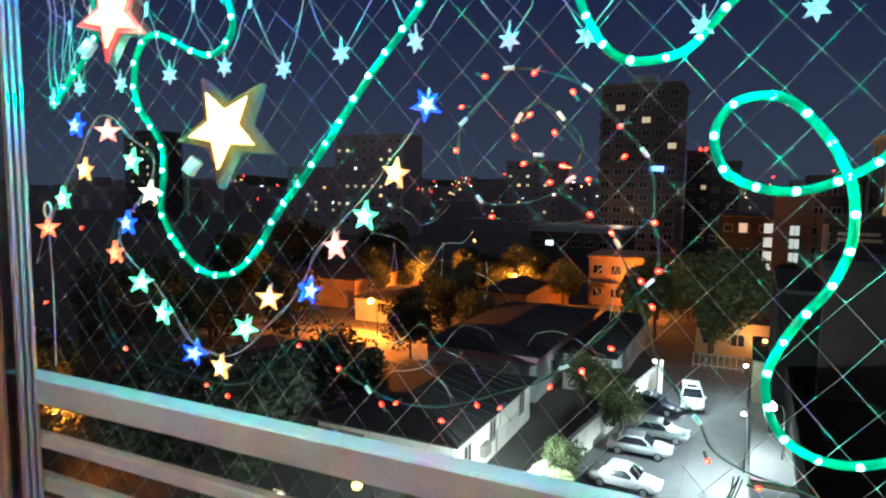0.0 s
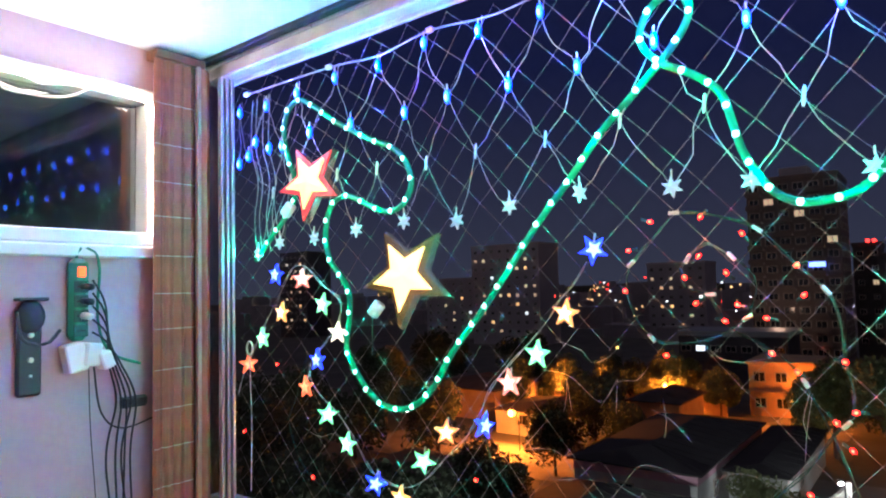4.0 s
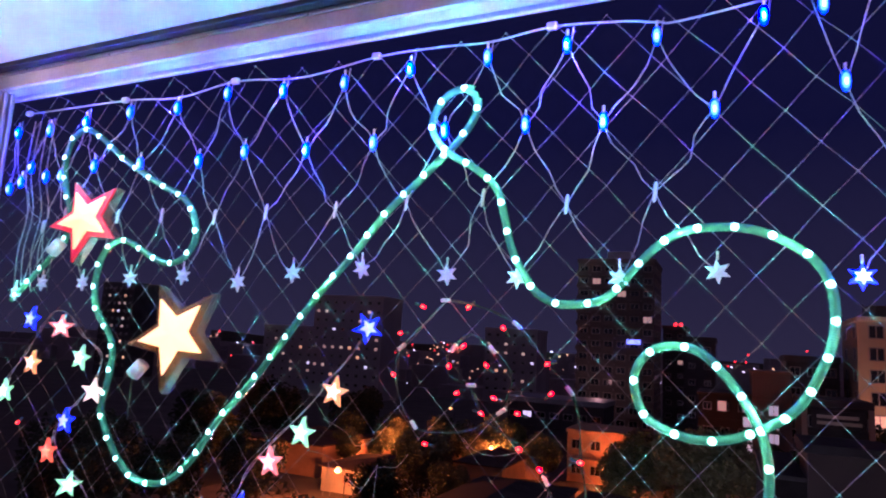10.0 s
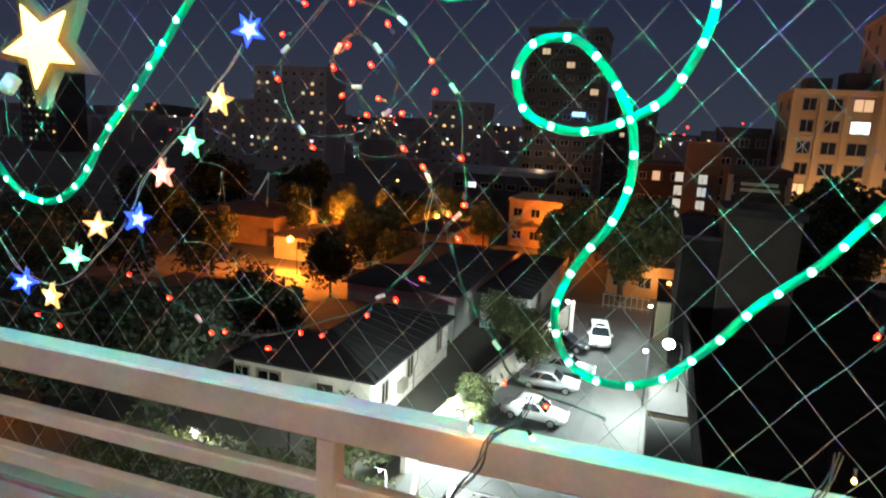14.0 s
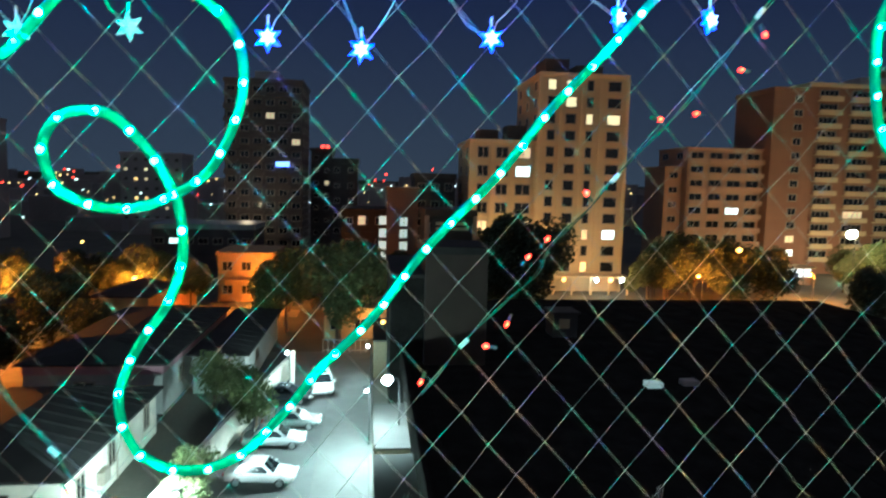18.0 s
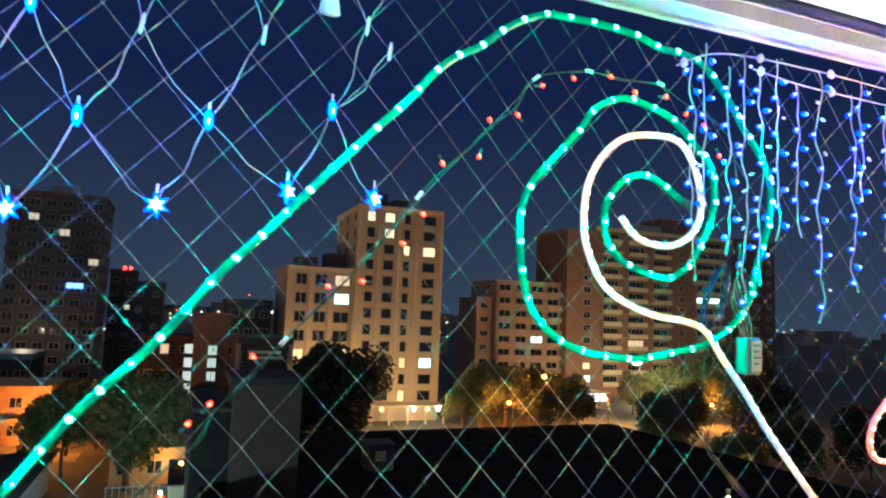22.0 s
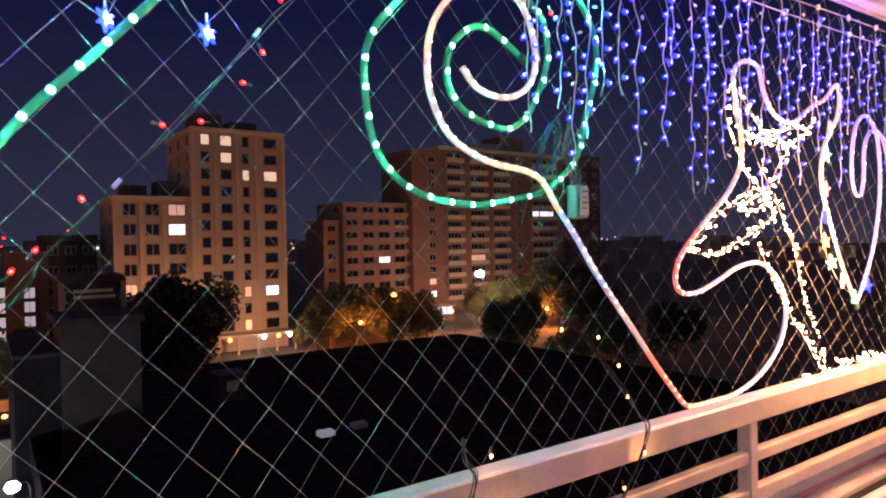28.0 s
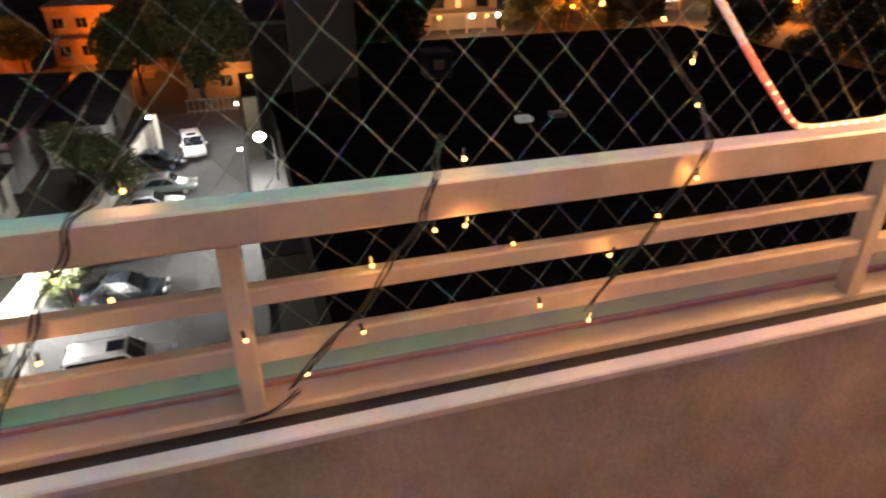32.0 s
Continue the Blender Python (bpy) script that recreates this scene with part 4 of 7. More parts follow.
for pairs, off in ((ICI, 0.021), (ICI2, 0.027)):
    for n, (p, d) in enumerate(along(run_on_net(pairs, off), 0.21, 0.02)):
        piece("tie", knob, icicle, p, Euler((0, radians(25 * math.sin(n * 2.3)), 0)).to_matrix(), "white wire tie")
ilamp = capsule("lamp", 0.0050, 0.016, glow("icicle_blue", (0.014, 0.018, 1.0), 5.5))
itip = capsule("lamp_core", 0.0026, 0.008, glow("icicle_core", (0.26, 0.32, 1.0), 4.0))
idim = capsule("lamp", 0.0032, 0.013, M_CLIPW)
drops = [(3.03, 0.42), (3.06, 0.30), (3.115, 0.34), (3.165, 0.50), (3.205, 0.42), (3.245, 0.36), (3.315, 0.28), (3.375, 0.55), (3.47, 0.44), (3.52, 0.26), (3.595, 0.50), (3.64, 0.36), (3.665, 0.52), (3.73, 0.45), (3.80, 0.34), (3.86, 0.42)]
x = 3.93
r = random.Random(11)
while x < 5.35:
    drops.append((x, r.choice((0.24, 0.32, 0.40, 0.50))))
    x += 0.068 + r.uniform(-0.012, 0.012)
for k, (x, length) in enumerate(drops):
    r = random.Random(k * 3 + 1)
    top = 2.245 if k % 2 else 2.205
    pts, v, xx = [(x, top)], top, x
    while v > top - length:
        v -= 0.055
        xx = x + r.uniform(-0.011, 0.011) + (top - v) * 0.02
        pts.append((xx, v))
    run = run_on_net(pts, 0.022 + 0.006 * (k % 3))
    tw = [p + Vector((math.sin(i * 1.1) * 0.0016, math.cos(i * 1.1) * 0.0016, 0)) for i, p in enumerate(run)]
    part("drop_wire", Shape().tube(tw, 0.0015, 5), M_WIREW, icicle)
    for n, (p, d) in enumerate(along(run, 0.038, 0.03 + 0.012 * (k % 3))):
        side = 1 if (n + k) % 2 else -1
        turn = Euler((0, radians(20 * side + r.uniform(-40, 40)), radians(r.uniform(-30, 30)))).to_matrix()
        q = p + Vector((0.013 * side, -0.004, 0.004))
        if r.random() < 0.84:
            piece("lamp", ilamp, icicle, q, turn)
            piece("lamp_core", itip, icicle, q + Vector((0.003 * side, -0.004, 0)), turn)
        else:
            piece("lamp", idim, icicle, q, turn)

# warm lamps that fill the animal outline
FILL = [[(3.771, 1.953), (3.765, 1.883), (3.801, 1.809), (3.864, 1.734), (3.889, 1.679), (3.777, 1.622), (3.678, 1.560), (3.611, 1.509), (3.705, 1.496), (3.834, 1.527), (3.921, 1.555)], [(3.799, 1.949), (3.849, 1.926), (3.914, 1.874), (4.013, 1.811), (4.169, 1.836), (4.255, 1.910)],
        [(3.931, 1.754), (3.985, 1.682), (3.833, 1.619), (3.955, 1.627), (4.040, 1.743), (4.103, 1.811), (3.975, 1.838), (3.910, 1.798)], [(3.936, 1.525), (4.015, 1.423), (4.115, 1.315), (4.221, 1.217), (4.304, 1.135)], [(4.026, 1.667), (4.082, 1.583), (4.151, 1.496), (4.199, 1.376), (4.256, 1.277), (4.312, 1.222)],
        [(3.885, 1.847), (3.836, 1.749), (3.933, 1.689), (4.018, 1.600), (3.891, 1.555)], [(3.799, 1.926), (3.828, 1.850), (3.945, 1.820), (4.085, 1.860), (4.203, 1.870)]]
fig = thing("figure_light", tuple(on_net(*FILL[0][0], 0.02)), "clear string of bright warm lamps filling the animal outline", "string light")
wl_mesh = capsule("lamp", 0.0025, 0.0064, E_WARM)
M_CLEARW = pbr("clear_wire", (0.5, 0.42, 0.34), 0.35, bump=0.0)
for k, pairs in enumerate(FILL):
    run = run_on_net(pairs, 0.016)
    part("wire", Shape().tube(run, 0.0013, 5), M_CLEARW, fig)
    for n, (p, d) in enumerate(along(run, 0.0130, 0.01)):
        r = random.Random(n * 5 + k)
        piece("lamp", wl_mesh, fig, p + Vector((r.uniform(-0.014, 0.014), -0.006, r.uniform(-0.014, 0.014))), Euler((0, radians(r.uniform(-90, 90)), radians(r.uniform(-40, 40)))).to_matrix())
# a warm string heaped along the handrail towards the far end
heap = thing("rail_string", (4.2, -0.06, 1.1), "tangled warm string light heaped along the handrail", "string light")
r = random.Random(8)
pts = [(4.12 + 0.030 * i, -0.065 + r.uniform(-0.03, 0.035), 1.106 + abs(r.gauss(0, 0.022))) for i in range(46)]
run = curve(pts, 0.012)
part("wire", Shape().tube(run, 0.0013, 5), M_CLEARW, heap)
for n, (p, d) in enumerate(along(run, 0.018)):
    piece("lamp", wl_mesh, heap, p + Vector((0, 0, 0.006)), Euler((0, radians(r.uniform(-90, 90)), radians(r.uniform(-90, 90)))).to_matrix())
# second star string by the violet loops
for k, (color, x, v) in enumerate((("orange", 4.365, 1.885), ("green", 4.34, 1.80), ("pink", 4.335, 1.69), ("blue", 4.34, 1.60), ("orange", 4.345, 1.52), ("green", 4.39, 1.45), ("white", 4.47, 1.385), ("green", 4.56, 1.325), ("blue", 4.66, 1.36))):
    at = on_net(x, v, 0.018)
    ob = thing("star_light", tuple(at), f"small {names[color]} plastic star light near the violet loops", "star light", "far star string")
    part("star", moved(star_shape(0.0265, 0.010, 0.45), at, Euler((0, radians(12 * math.sin(k)), radians(20 * math.cos(k * 2)))).to_matrix()), STAR_E[color], ob)
    part("stem", Shape().tube([at + Vector((0, 0.003, 0.006)), at + Vector((0.002, 0.006, 0.030))], 0.0022, 6), M_WIREW, ob)
string2 = thing("star_string", tuple(on_net(4.37, 1.92, 0.01)), "pale wire of the second star string", "string light", "far star string")
part("wire", Shape().tube(run_on_net([(4.37, 1.93), (4.35, 1.84), (4.32, 1.74), (4.345, 1.65), (4.33, 1.56), (4.37, 1.48), (4.43, 1.41), (4.52, 1.35), (4.62, 1.33), (4.70, 1.40)], 0.010), 0.0014, 5), M_WIREW, string2)


def rail_string(label, wires, bulbs):
    """A dark string draped over the handrail, given in world metres."""
    ob = thing("bulb_string", tuple(wires[0][0]), label, "string light", "handrail strings")
    for pts in wires:
        run = curve(pts, 0.012)
        for k in range(4):
            tw = [p + Vector((math.sin(i * (0.21 + 0.07 * k) + k * 1.7) * (0.003 + 0.0016 * k), -0.002 - 0.0012 * k + math.cos(i * 0.4 + k) * 0.0012, math.cos(i * 0.27 + 2 * k) * 0.003)) for i, p in enumerate(run)]
            part("wire", Shape().tube(tw, 0.0012, 5), M_WIREB, ob)
    me = capsule("bulb", 0.0032, 0.009, E_WARMBULB)
    stem = Shape().tube([(-0.018, 0, 0), (-0.005, 0, 0)], 0.0032, 6).mesh("stem")
    stem.materials.append(M_WIREB)
    for k, p in enumerate(bulbs):
        r = random.Random(k + 40)
        q = Euler((0, radians(90 + r.uniform(-35, 35)), radians(r.uniform(-20, 20)))).to_matrix()
        piece("bulb", me, ob, p, q)
        piece("stem", stem, ob, p, q)
        if k % 2 == 0:
            lamp("amber_bulb_glow", "POINT", (p[0], p[1] - 0.014, p[2] + 0.004), 0.10, (1.0, 0.42, 0.12), 0.001)


def drape(x, lean=0.0, foot=0.77):
    """Over the handrail's top and down its room side."""
    return [(x + 0.045, -0.005, 1.145), (x + 0.03, -0.03, 1.112), (x, -0.086, 1.108), (x - 0.012, -0.098, 1.06), (x - 0.03 - lean, -0.097, 1.0), (x - 0.06 - lean, -0.085, 0.93), (x - 0.10 - 1.6 * lean, -0.088, 0.84), (x - 0.13 - 2 * lean, -0.09, foot)]


rail_string("dark wired amber bulb string tied round the handrail", [drape(1.49, 0.02, 0.86)], [(1.46, -0.095, 1.115), (1.43, -0.105, 0.985), (1.33, -0.10, 0.90), (1.555, -0.09, 1.118)])
rail_string("dark wired amber bulb string tied round the handrail", [drape(1.93, 0.02)], [(1.985, -0.05, 1.13), (1.87, -0.105, 1.015), (1.80, -0.10, 0.93), (1.94, -0.10, 0.955)])
rail_string("dark wired amber bulb string tied round the handrail", [drape(2.33, 0.03)], [(2.40, -0.05, 1.128), (2.30, -0.105, 1.03), (2.245, -0.10, 0.90), (2.36, -0.10, 0.985), (2.15, -0.10, 0.80)])
rail_string("dark wired amber bulb string tied round the handrail",
            [[(2.880, -0.005, 1.150), (2.862, -0.035, 1.116), (2.845, -0.086, 1.108), (2.824, -0.098, 1.062), (2.815, -0.098, 1.035), (2.776, -0.088, 0.988), (2.752, -0.084, 0.943), (2.715, -0.086, 0.890), (2.669, -0.086, 0.850), (2.624, -0.088, 0.805), (2.590, -0.092, 0.765)], [(2.60, -0.095, 0.76), (2.56, -0.10, 0.735), (2.50, -0.10, 0.722)]],
            [(2.900, -0.070, 1.128), (2.843, -0.095, 1.023), (2.896, -0.090, 1.022), (2.991, -0.070, 0.964), (2.739, -0.090, 0.973), (2.718, -0.090, 0.849), (2.618, -0.090, 0.784), (2.530, -0.090, 0.872)])
rail_string("dark wired amber bulb string hanging from the net over the handrail",
            [[tuple(on_net(3.155, 1.60, 0.01)), tuple(on_net(3.13, 1.54, 0.01)), (3.088, -0.020, 1.457), (3.164, -0.015, 1.370), (3.247, -0.012, 1.296), (3.313, -0.012, 1.227), (3.360, -0.020, 1.173), (3.362, -0.050, 1.125), (3.330, -0.098, 1.112), (3.295, -0.100, 1.033), (3.268, -0.090, 0.990), (3.246, -0.088, 0.958), (3.173, -0.088, 0.856), (3.136, -0.088, 0.810)]],
            [(3.146, -0.020, 1.344), (3.264, -0.020, 1.315), (3.334, -0.020, 1.241), (3.352, -0.030, 1.166), (3.322, -0.100, 1.057), (3.262, -0.090, 0.988), (3.173, -0.090, 0.922), (3.041, -0.090, 0.840), (3.145, -0.090, 0.788)])
# clutter by the spiral: cable bundle and controller box
ctl = thing("light_controller", tuple(on_net(3.197, 1.66, 0.03)), "small grey-green plastic light controller hanging by its wires", "controller")
p = on_net(3.175, 1.63, 0.03)
part("case", Shape().box(p.x - 0.020, p.x + 0.022, p.y - 0.014, p.y + 0.014, p.z - 0.042, p.z + 0.030, 0.003), M_BOXPL, ctl)
part("label_plate", Shape().box(p.x - 0.006, p.x + 0.020, p.y - 0.0165, p.y - 0.0142, p.z - 0.036, p.z + 0.024, 0.0005), pbr("worn_label", (0.26, 0.29, 0.28), 0.7, var=0.1, bump=0.0), ctl, "worn printed label")
for k in range(4):
    part("print_bar", Shape().box(p.x - 0.002, p.x + 0.016 - 0.004 * (k % 2), p.y - 0.0175, p.y - 0.0167, p.z + 0.014 - 0.012 * k, p.z + 0.017 - 0.012 * k), M_GREYPL, ctl)
for k in range(4):
    part("wire", Shape().tube(curve([p + Vector((-0.012 + 0.008 * k, 0, 0.03)), p + Vector((-0.03 + 0.012 * k, 0, 0.07)), p + Vector((-0.045 + 0.006 * k, -0.004, 0.11 + 0.01 * k)), p + Vector((-0.02, -0.004, 0.16 + 0.02 * k))]), 0.0016, 5), M_WIREG, ctl)
bundle = thing("cable_bundle", tuple(on_net(3.12, 1.73, 0.02)), "coiled bundle of dark green wires tied to the net", "cable bundle")
r = random.Random(21)
for k in range(7):
    c = on_net(3.10, 1.735, 0.018)
    w, h = 0.022 + r.uniform(-0.006, 0.006), 0.062 + r.uniform(-0.012, 0.012)
    pts = [c + Vector((w * math.cos(a) + h * 0.35 * math.sin(a), r.uniform(-0.008, 0.006), h * math.sin(a))) for a in [2 * math.pi * i / 12 for i in range(13)]]
    part("loop", Shape().tube(curve(pts), 0.0014, 5), M_WIREG if k % 3 else pbr("blue_wire", (0.02, 0.03, 0.16), 0.4, bump=0.0), bundle)
for k, x in enumerate((3.06, 3.10, 3.15)):
    part("tail", Shape().tube(run_on_net([(3.12, 1.70), (x, 1.655), (x - 0.02, 1.62), (x - 0.035 + 0.01 * k, 1.575)], 0.016), 0.0013, 5), M_WIREG, bundle)
# loose ends of net twine, and the repaired patch
ends = thing("loose_twine", tuple(on_net(1.2, 1.44, 0.004)), "loose knotted ends of thin white twine on the net", "twine")
for a, b, c in (([(0.946, 1.469), (0.944, 1.437), (0.937, 1.409)]), ([(0.946, 1.469), (0.950, 1.437), (0.953, 1.411)]), ([(1.046, 1.475), (1.029, 1.448), (1.012, 1.423)]), ([(1.046, 1.475), (1.043, 1.444), (1.041, 1.413)]), ([(1.126, 1.445), (1.130, 1.410), (1.125, 1.381)]), ([(1.105, 1.426), (1.138, 1.411), (1.170, 1.378)]), ([(1.353, 1.471), (1.343, 1.419), (1.337, 1.367)]), ([(1.349, 1.471), (1.338, 1.428), (1.346, 1.401)])):
    part("twine", Shape().tube(run_on_net([a, b, c], 0.004), 0.0006, 4), M_NET, ends)
mend = thing("net_patch", tuple(on_net(1.1, 1.30, 0.003)), "mended patch of the net with slack wavy twine", "net patch")
for pairs in ([(0.857, 1.329), (0.918, 1.330), (0.961, 1.285), (1.004, 1.242), (1.049, 1.216), (1.063, 1.180)], [(0.899, 1.277), (0.955, 1.285), (1.002, 1.323), (1.040, 1.285), (1.094, 1.262), (1.117, 1.232)], [(0.938, 1.226), (1.002, 1.241), (1.043, 1.285), (1.081, 1.327), (1.130, 1.323), (1.141, 1.309)], [(0.927, 1.543), (0.981, 1.522), (0.998, 1.502), (1.032, 1.514), (1.059, 1.542)],
              [(0.897, 1.483), (0.952, 1.475), (1.011, 1.431), (1.046, 1.470), (1.082, 1.475), (1.103, 1.499)], [(1.203, 1.307), (1.217, 1.329), (1.260, 1.336), (1.313, 1.312), (1.332, 1.305)], [(1.203, 1.537), (1.223, 1.519), (1.258, 1.514), (1.310, 1.528)], [(0.196, 1.299), (0.254, 1.284), (0.311, 1.297), (0.373, 1.263)]):
    part("twine", Shape().tube(run_on_net(pairs, 0.003), 0.0006, 4), M_NET, mend)

# ---- left end: window, blind, folded glass panels, power strip ----
XW = X0
win = thing("window_1", (XW, WY1, WZ0), "white plastic framed kitchen window in the side wall", "window", kind="structure")
part("window_sill", Shape().box(XW - 0.12, XW + 0.022, WY0 - 0.05, WY1 + 0.03, WZ0 - 0.032, WZ0 - 0.0005, 0.004), M_PVC, win)
for nm, (a, b, c, d) in (("window_frame", (WY0, WY1, WZ0, WZ0 + 0.035)), ("window_frame", (WY0, WY1, WZ1 - 0.035, WZ1)), ("window_frame", (WY1 - 0.04, WY1, WZ0 + 0.036, WZ1 - 0.036)), ("window_frame", (WY0, WY0 + 0.04, WZ0 + 0.036, WZ1 - 0.036))):
    part(nm, Shape().box(XW - 0.07, XW + 0.014, a, b, c, d, 0.004), M_PVC, win)
part("window_frame", Shape().box(XW - 0.055, XW - 0.005, -1.12, -1.07, WZ0 + 0.036, WZ1 - 0.036, 0.004), M_PVC, win)
g = part("pane", Shape().box(XW - 0.040, XW - 0.036, WY0 + 0.041, WY1 - 0.041, WZ0 + 0.036, WZ1 - 0.036), M_PANE, win)
g.visible_shadow = False
s = Shape().box(XW - 1.9, XW - 1.88, YB - 0.2, -0.02, -0.18, 2.6).box(XW - 1.9, XW - 0.141, -0.04, -0.02, -0.18, 2.6).box(XW - 1.9, XW - 0.141, YB - 0.2, YB - 0.18, -0.18, 2.6).box(XW - 1.9, XW - 0.141, YB - 0.2, -0.02, 2.36, 2.6).box(XW - 1.9, XW - 0.141, YB - 0.2, -0.02, -0.2, -0.18)
solo("wall_kitchen", s, pbr("dim_room_paint", (0.42, 0.40, 0.38), 0.8), "dim unlit room behind the side window", "wall", kind="structure")
strip = thing("rope_light", (XW + 0.02, WY1, WZ1), "bright white rope light along the top of the side window", "rope light", "rope lights")
STRIP = [(XW + 0.02, -1.9, 2.19), (XW + 0.02, -1.2, 2.19), (XW + 0.025, -0.62, 2.155), (XW + 0.025, -0.52, 2.145), (XW + 0.022, -0.42, 2.168), (XW + 0.02, -0.30, 2.158), (XW + 0.02, -0.265, 2.145), (XW + 0.02, -0.252, 2.10), (XW + 0.02, -0.25, 1.95), (XW + 0.02, -0.25, 1.80)]
part("tube", Shape().tube(curve(STRIP), 0.0065, 8), E_STRIP, strip, smooth=True)
part("slack_loop", Shape().tube(curve([(XW + 0.03, -0.66, 2.13), (XW + 0.035, -0.56, 2.105), (XW + 0.03, -0.48, 2.115), (XW + 0.025, -0.42, 2.15)]), 0.003, 6), E_WTUBE, strip)
cord = thing("pull_cord", (XW + 0.03, -0.225, 1.90), "white pull cord with a dark plug and white switch", "cord")
part("cord", Shape().tube(curve([(XW + 0.02, -0.222, 2.14), (XW + 0.022, -0.226, 2.02), (XW + 0.02, -0.222, 1.93)]), 0.0016, 5), M_WIREW, cord)
part("plug", Shape().tube([(XW + 0.022, -0.226, 2.03), (XW + 0.022, -0.224, 1.965)], 0.004, 6), M_WIREB, cord, "dark plug")
part("switch", Shape().box(XW + 0.005, XW + 0.028, -0.232, -0.212, 1.865, 1.915, 0.003), M_CLIPW, cord, "white in-line switch")

# bamboo blind hanging folded
blind = thing("bamboo_blind", (XW + 0.05, -0.13, 0.72), "folded reddish brown bamboo slat blind hanging beside the opening", "blind")
reed = Shape().tube([(0, 0, 0.0), (0, 0, 1.555)], 0.0028, 6).mesh("slat")
reed.materials.append(M_BAMBOO)
reed2 = Shape().tube([(0, 0, 0.0), (0, 0, 1.535)], 0.0042, 6).mesh("slat")
reed2.materials.append(M_BAMBOO)
r = random.Random(3)
fold = [Vector((XW + 0.048 + 0.004 * math.sin(i * 0.5), -0.270 + 0.0024 * i, 0.722)) for i in range(48)]
for p in fold:
    piece("slat", reed, blind, p + Vector((r.uniform(-0.0012, 0.0012), 0, r.uniform(-0.004, 0.004))))
fold2 = [Vector((XW + 0.068 + 0.005 * math.sin(i * 0.9), -0.148 + 0.0042 * i, 0.722)) for i in range(6)]
for p in fold2:
    piece("slat", reed2, blind, p)
for k in range(15):
    z = 0.78 + 0.097 * k + r.uniform(-0.008, 0.008)
    part("thread", Shape().tube([q + Vector((0.0045, -0.001, z - 0.722)) for q in fold], 0.0009, 4), M_THREAD, blind)
part("head_rail", Shape().box(XW + 0.006, XW + 0.060, -0.272, -0.13, 2.262, 2.288, 0.003), M_BAMBOO2, blind, "dark wooden head rail")
part("batten", Shape().box(XW + 0.060, XW + 0.073, -0.163, -0.152, 0.722, 2.262, 0.002), pbr("pale_wood", (0.46, 0.25, 0.17), 0.5, var=0.2, scale=12), blind, "pale wooden edge batten")
# stacked glass panels
for k in range(3):
    y = -0.1145 + 0.014 * k
    gp = thing("glass_panel", (XW + 0.05, y, 0.72), "folded sliding glass panel with an aluminium edge", "glass panel", "glass panels")
    part("profile", Shape().box(XW + 0.098 + 0.003 * k, XW + 0.114 + 0.003 * k, y - 0.005, y + 0.005, 0.722, 2.236, 0.002), M_ALU, gp, "aluminium edge profile")
    part("pane", Shape().box(XW + 0.004, XW + 0.097 + 0.003 * k, y - 0.003, y + 0.003, 0.722, 2.236), M_PANE, gp, "clear glass")
solo("sticker", Shape().box(XW + 0.103, XW + 0.112, -0.1205, -0.1197, 1.36, 1.42), M_LABEL, "small white printed sticker on the glass panel edge", "sticker")
pull = thing("suction_hook", (XW + 0.13, -0.03, 1.49), "clear plastic ring hook on the glass panel", "hook")
part("ring", Shape().tube(curve([(XW + 0.13 + 0.013 * math.cos(a), -0.045, 1.50 + 0.018 * math.sin(a)) for a in [2 * math.pi * i / 14 for i in range(15)]]), 0.003, 6), M_CLIPW, pull)
part("tail", Shape().tube(curve([(XW + 0.128, -0.044, 1.482), (XW + 0.126, -0.04, 1.40), (XW + 0.130, -0.04, 1.30), (XW + 0.126, -0.04, 1.12)]), 0.0014, 5), M_WIREW, pull)

# power strip with plugs and cables
ps = thing("power_strip", (XW, -0.44, 1.55), "green power strip with a lit red switch screwed to the wall", "power strip")
PY, PZ = -0.440, 1.645
part("body", Shape().box(XW, XW + 0.034, PY - 0.022, PY + 0.022, PZ - 0.098, PZ + 0.095, 0.012), M_GREENPL, ps)
part("switch", Shape().box(XW + 0.0342, XW + 0.040, PY - 0.009, PY + 0.009, PZ + 0.050, PZ + 0.074, 0.002), glow("red_switch", (1.0, 0.10, 0.02), 2.0), ps, "lit red rocker switch")
for k in range(4):
    z = PZ + 0.028 - 0.034 * k
    part("socket", Shape().box(XW + 0.0342, XW + 0.037, PY - 0.016, PY + 0.016, z - 0.014, z + 0.014, 0.001), pbr("dark_green_plastic", (0.008, 0.07, 0.05), 0.4, bump=0.0), ps)
    part("slot", Shape().box(XW + 0.0372, XW + 0.0378, PY - 0.010, PY + 0.010, z - 0.002, z + 0.002), M_WIREB, ps)
for k in range(3):
    part("plug", Shape().tube([(XW + 0.037, PY + 0.004, PZ + 0.028 - 0.034 * k), (XW + 0.066, PY + 0.010, PZ + 0.026 - 0.034 * k)], 0.008, 8), M_WIREB if k < 2 else M_CLIPW, ps, "inserted plug", True)
part("supply_cable", Shape().tube(curve([(XW + 0.017, PY - 0.004, PZ + 0.094), (XW + 0.02, PY + 0.004, PZ + 0.118), (XW + 0.02, PY + 0.035, PZ + 0.112), (XW + 0.02, PY + 0.048, PZ + 0.07), (XW + 0.02, PY + 0.045, PZ - 0.05), (XW + 0.02, PY + 0.075, PZ - 0.13), (XW + 0.02, PY + 0.15, PZ - 0.165)]), 0.0036, 8), M_GREENPL, ps, smooth=True)
ad = thing("plug_adapter", (XW + 0.02, PY, PZ - 0.14), "white plug adapters hanging under the power strip", "adapter")
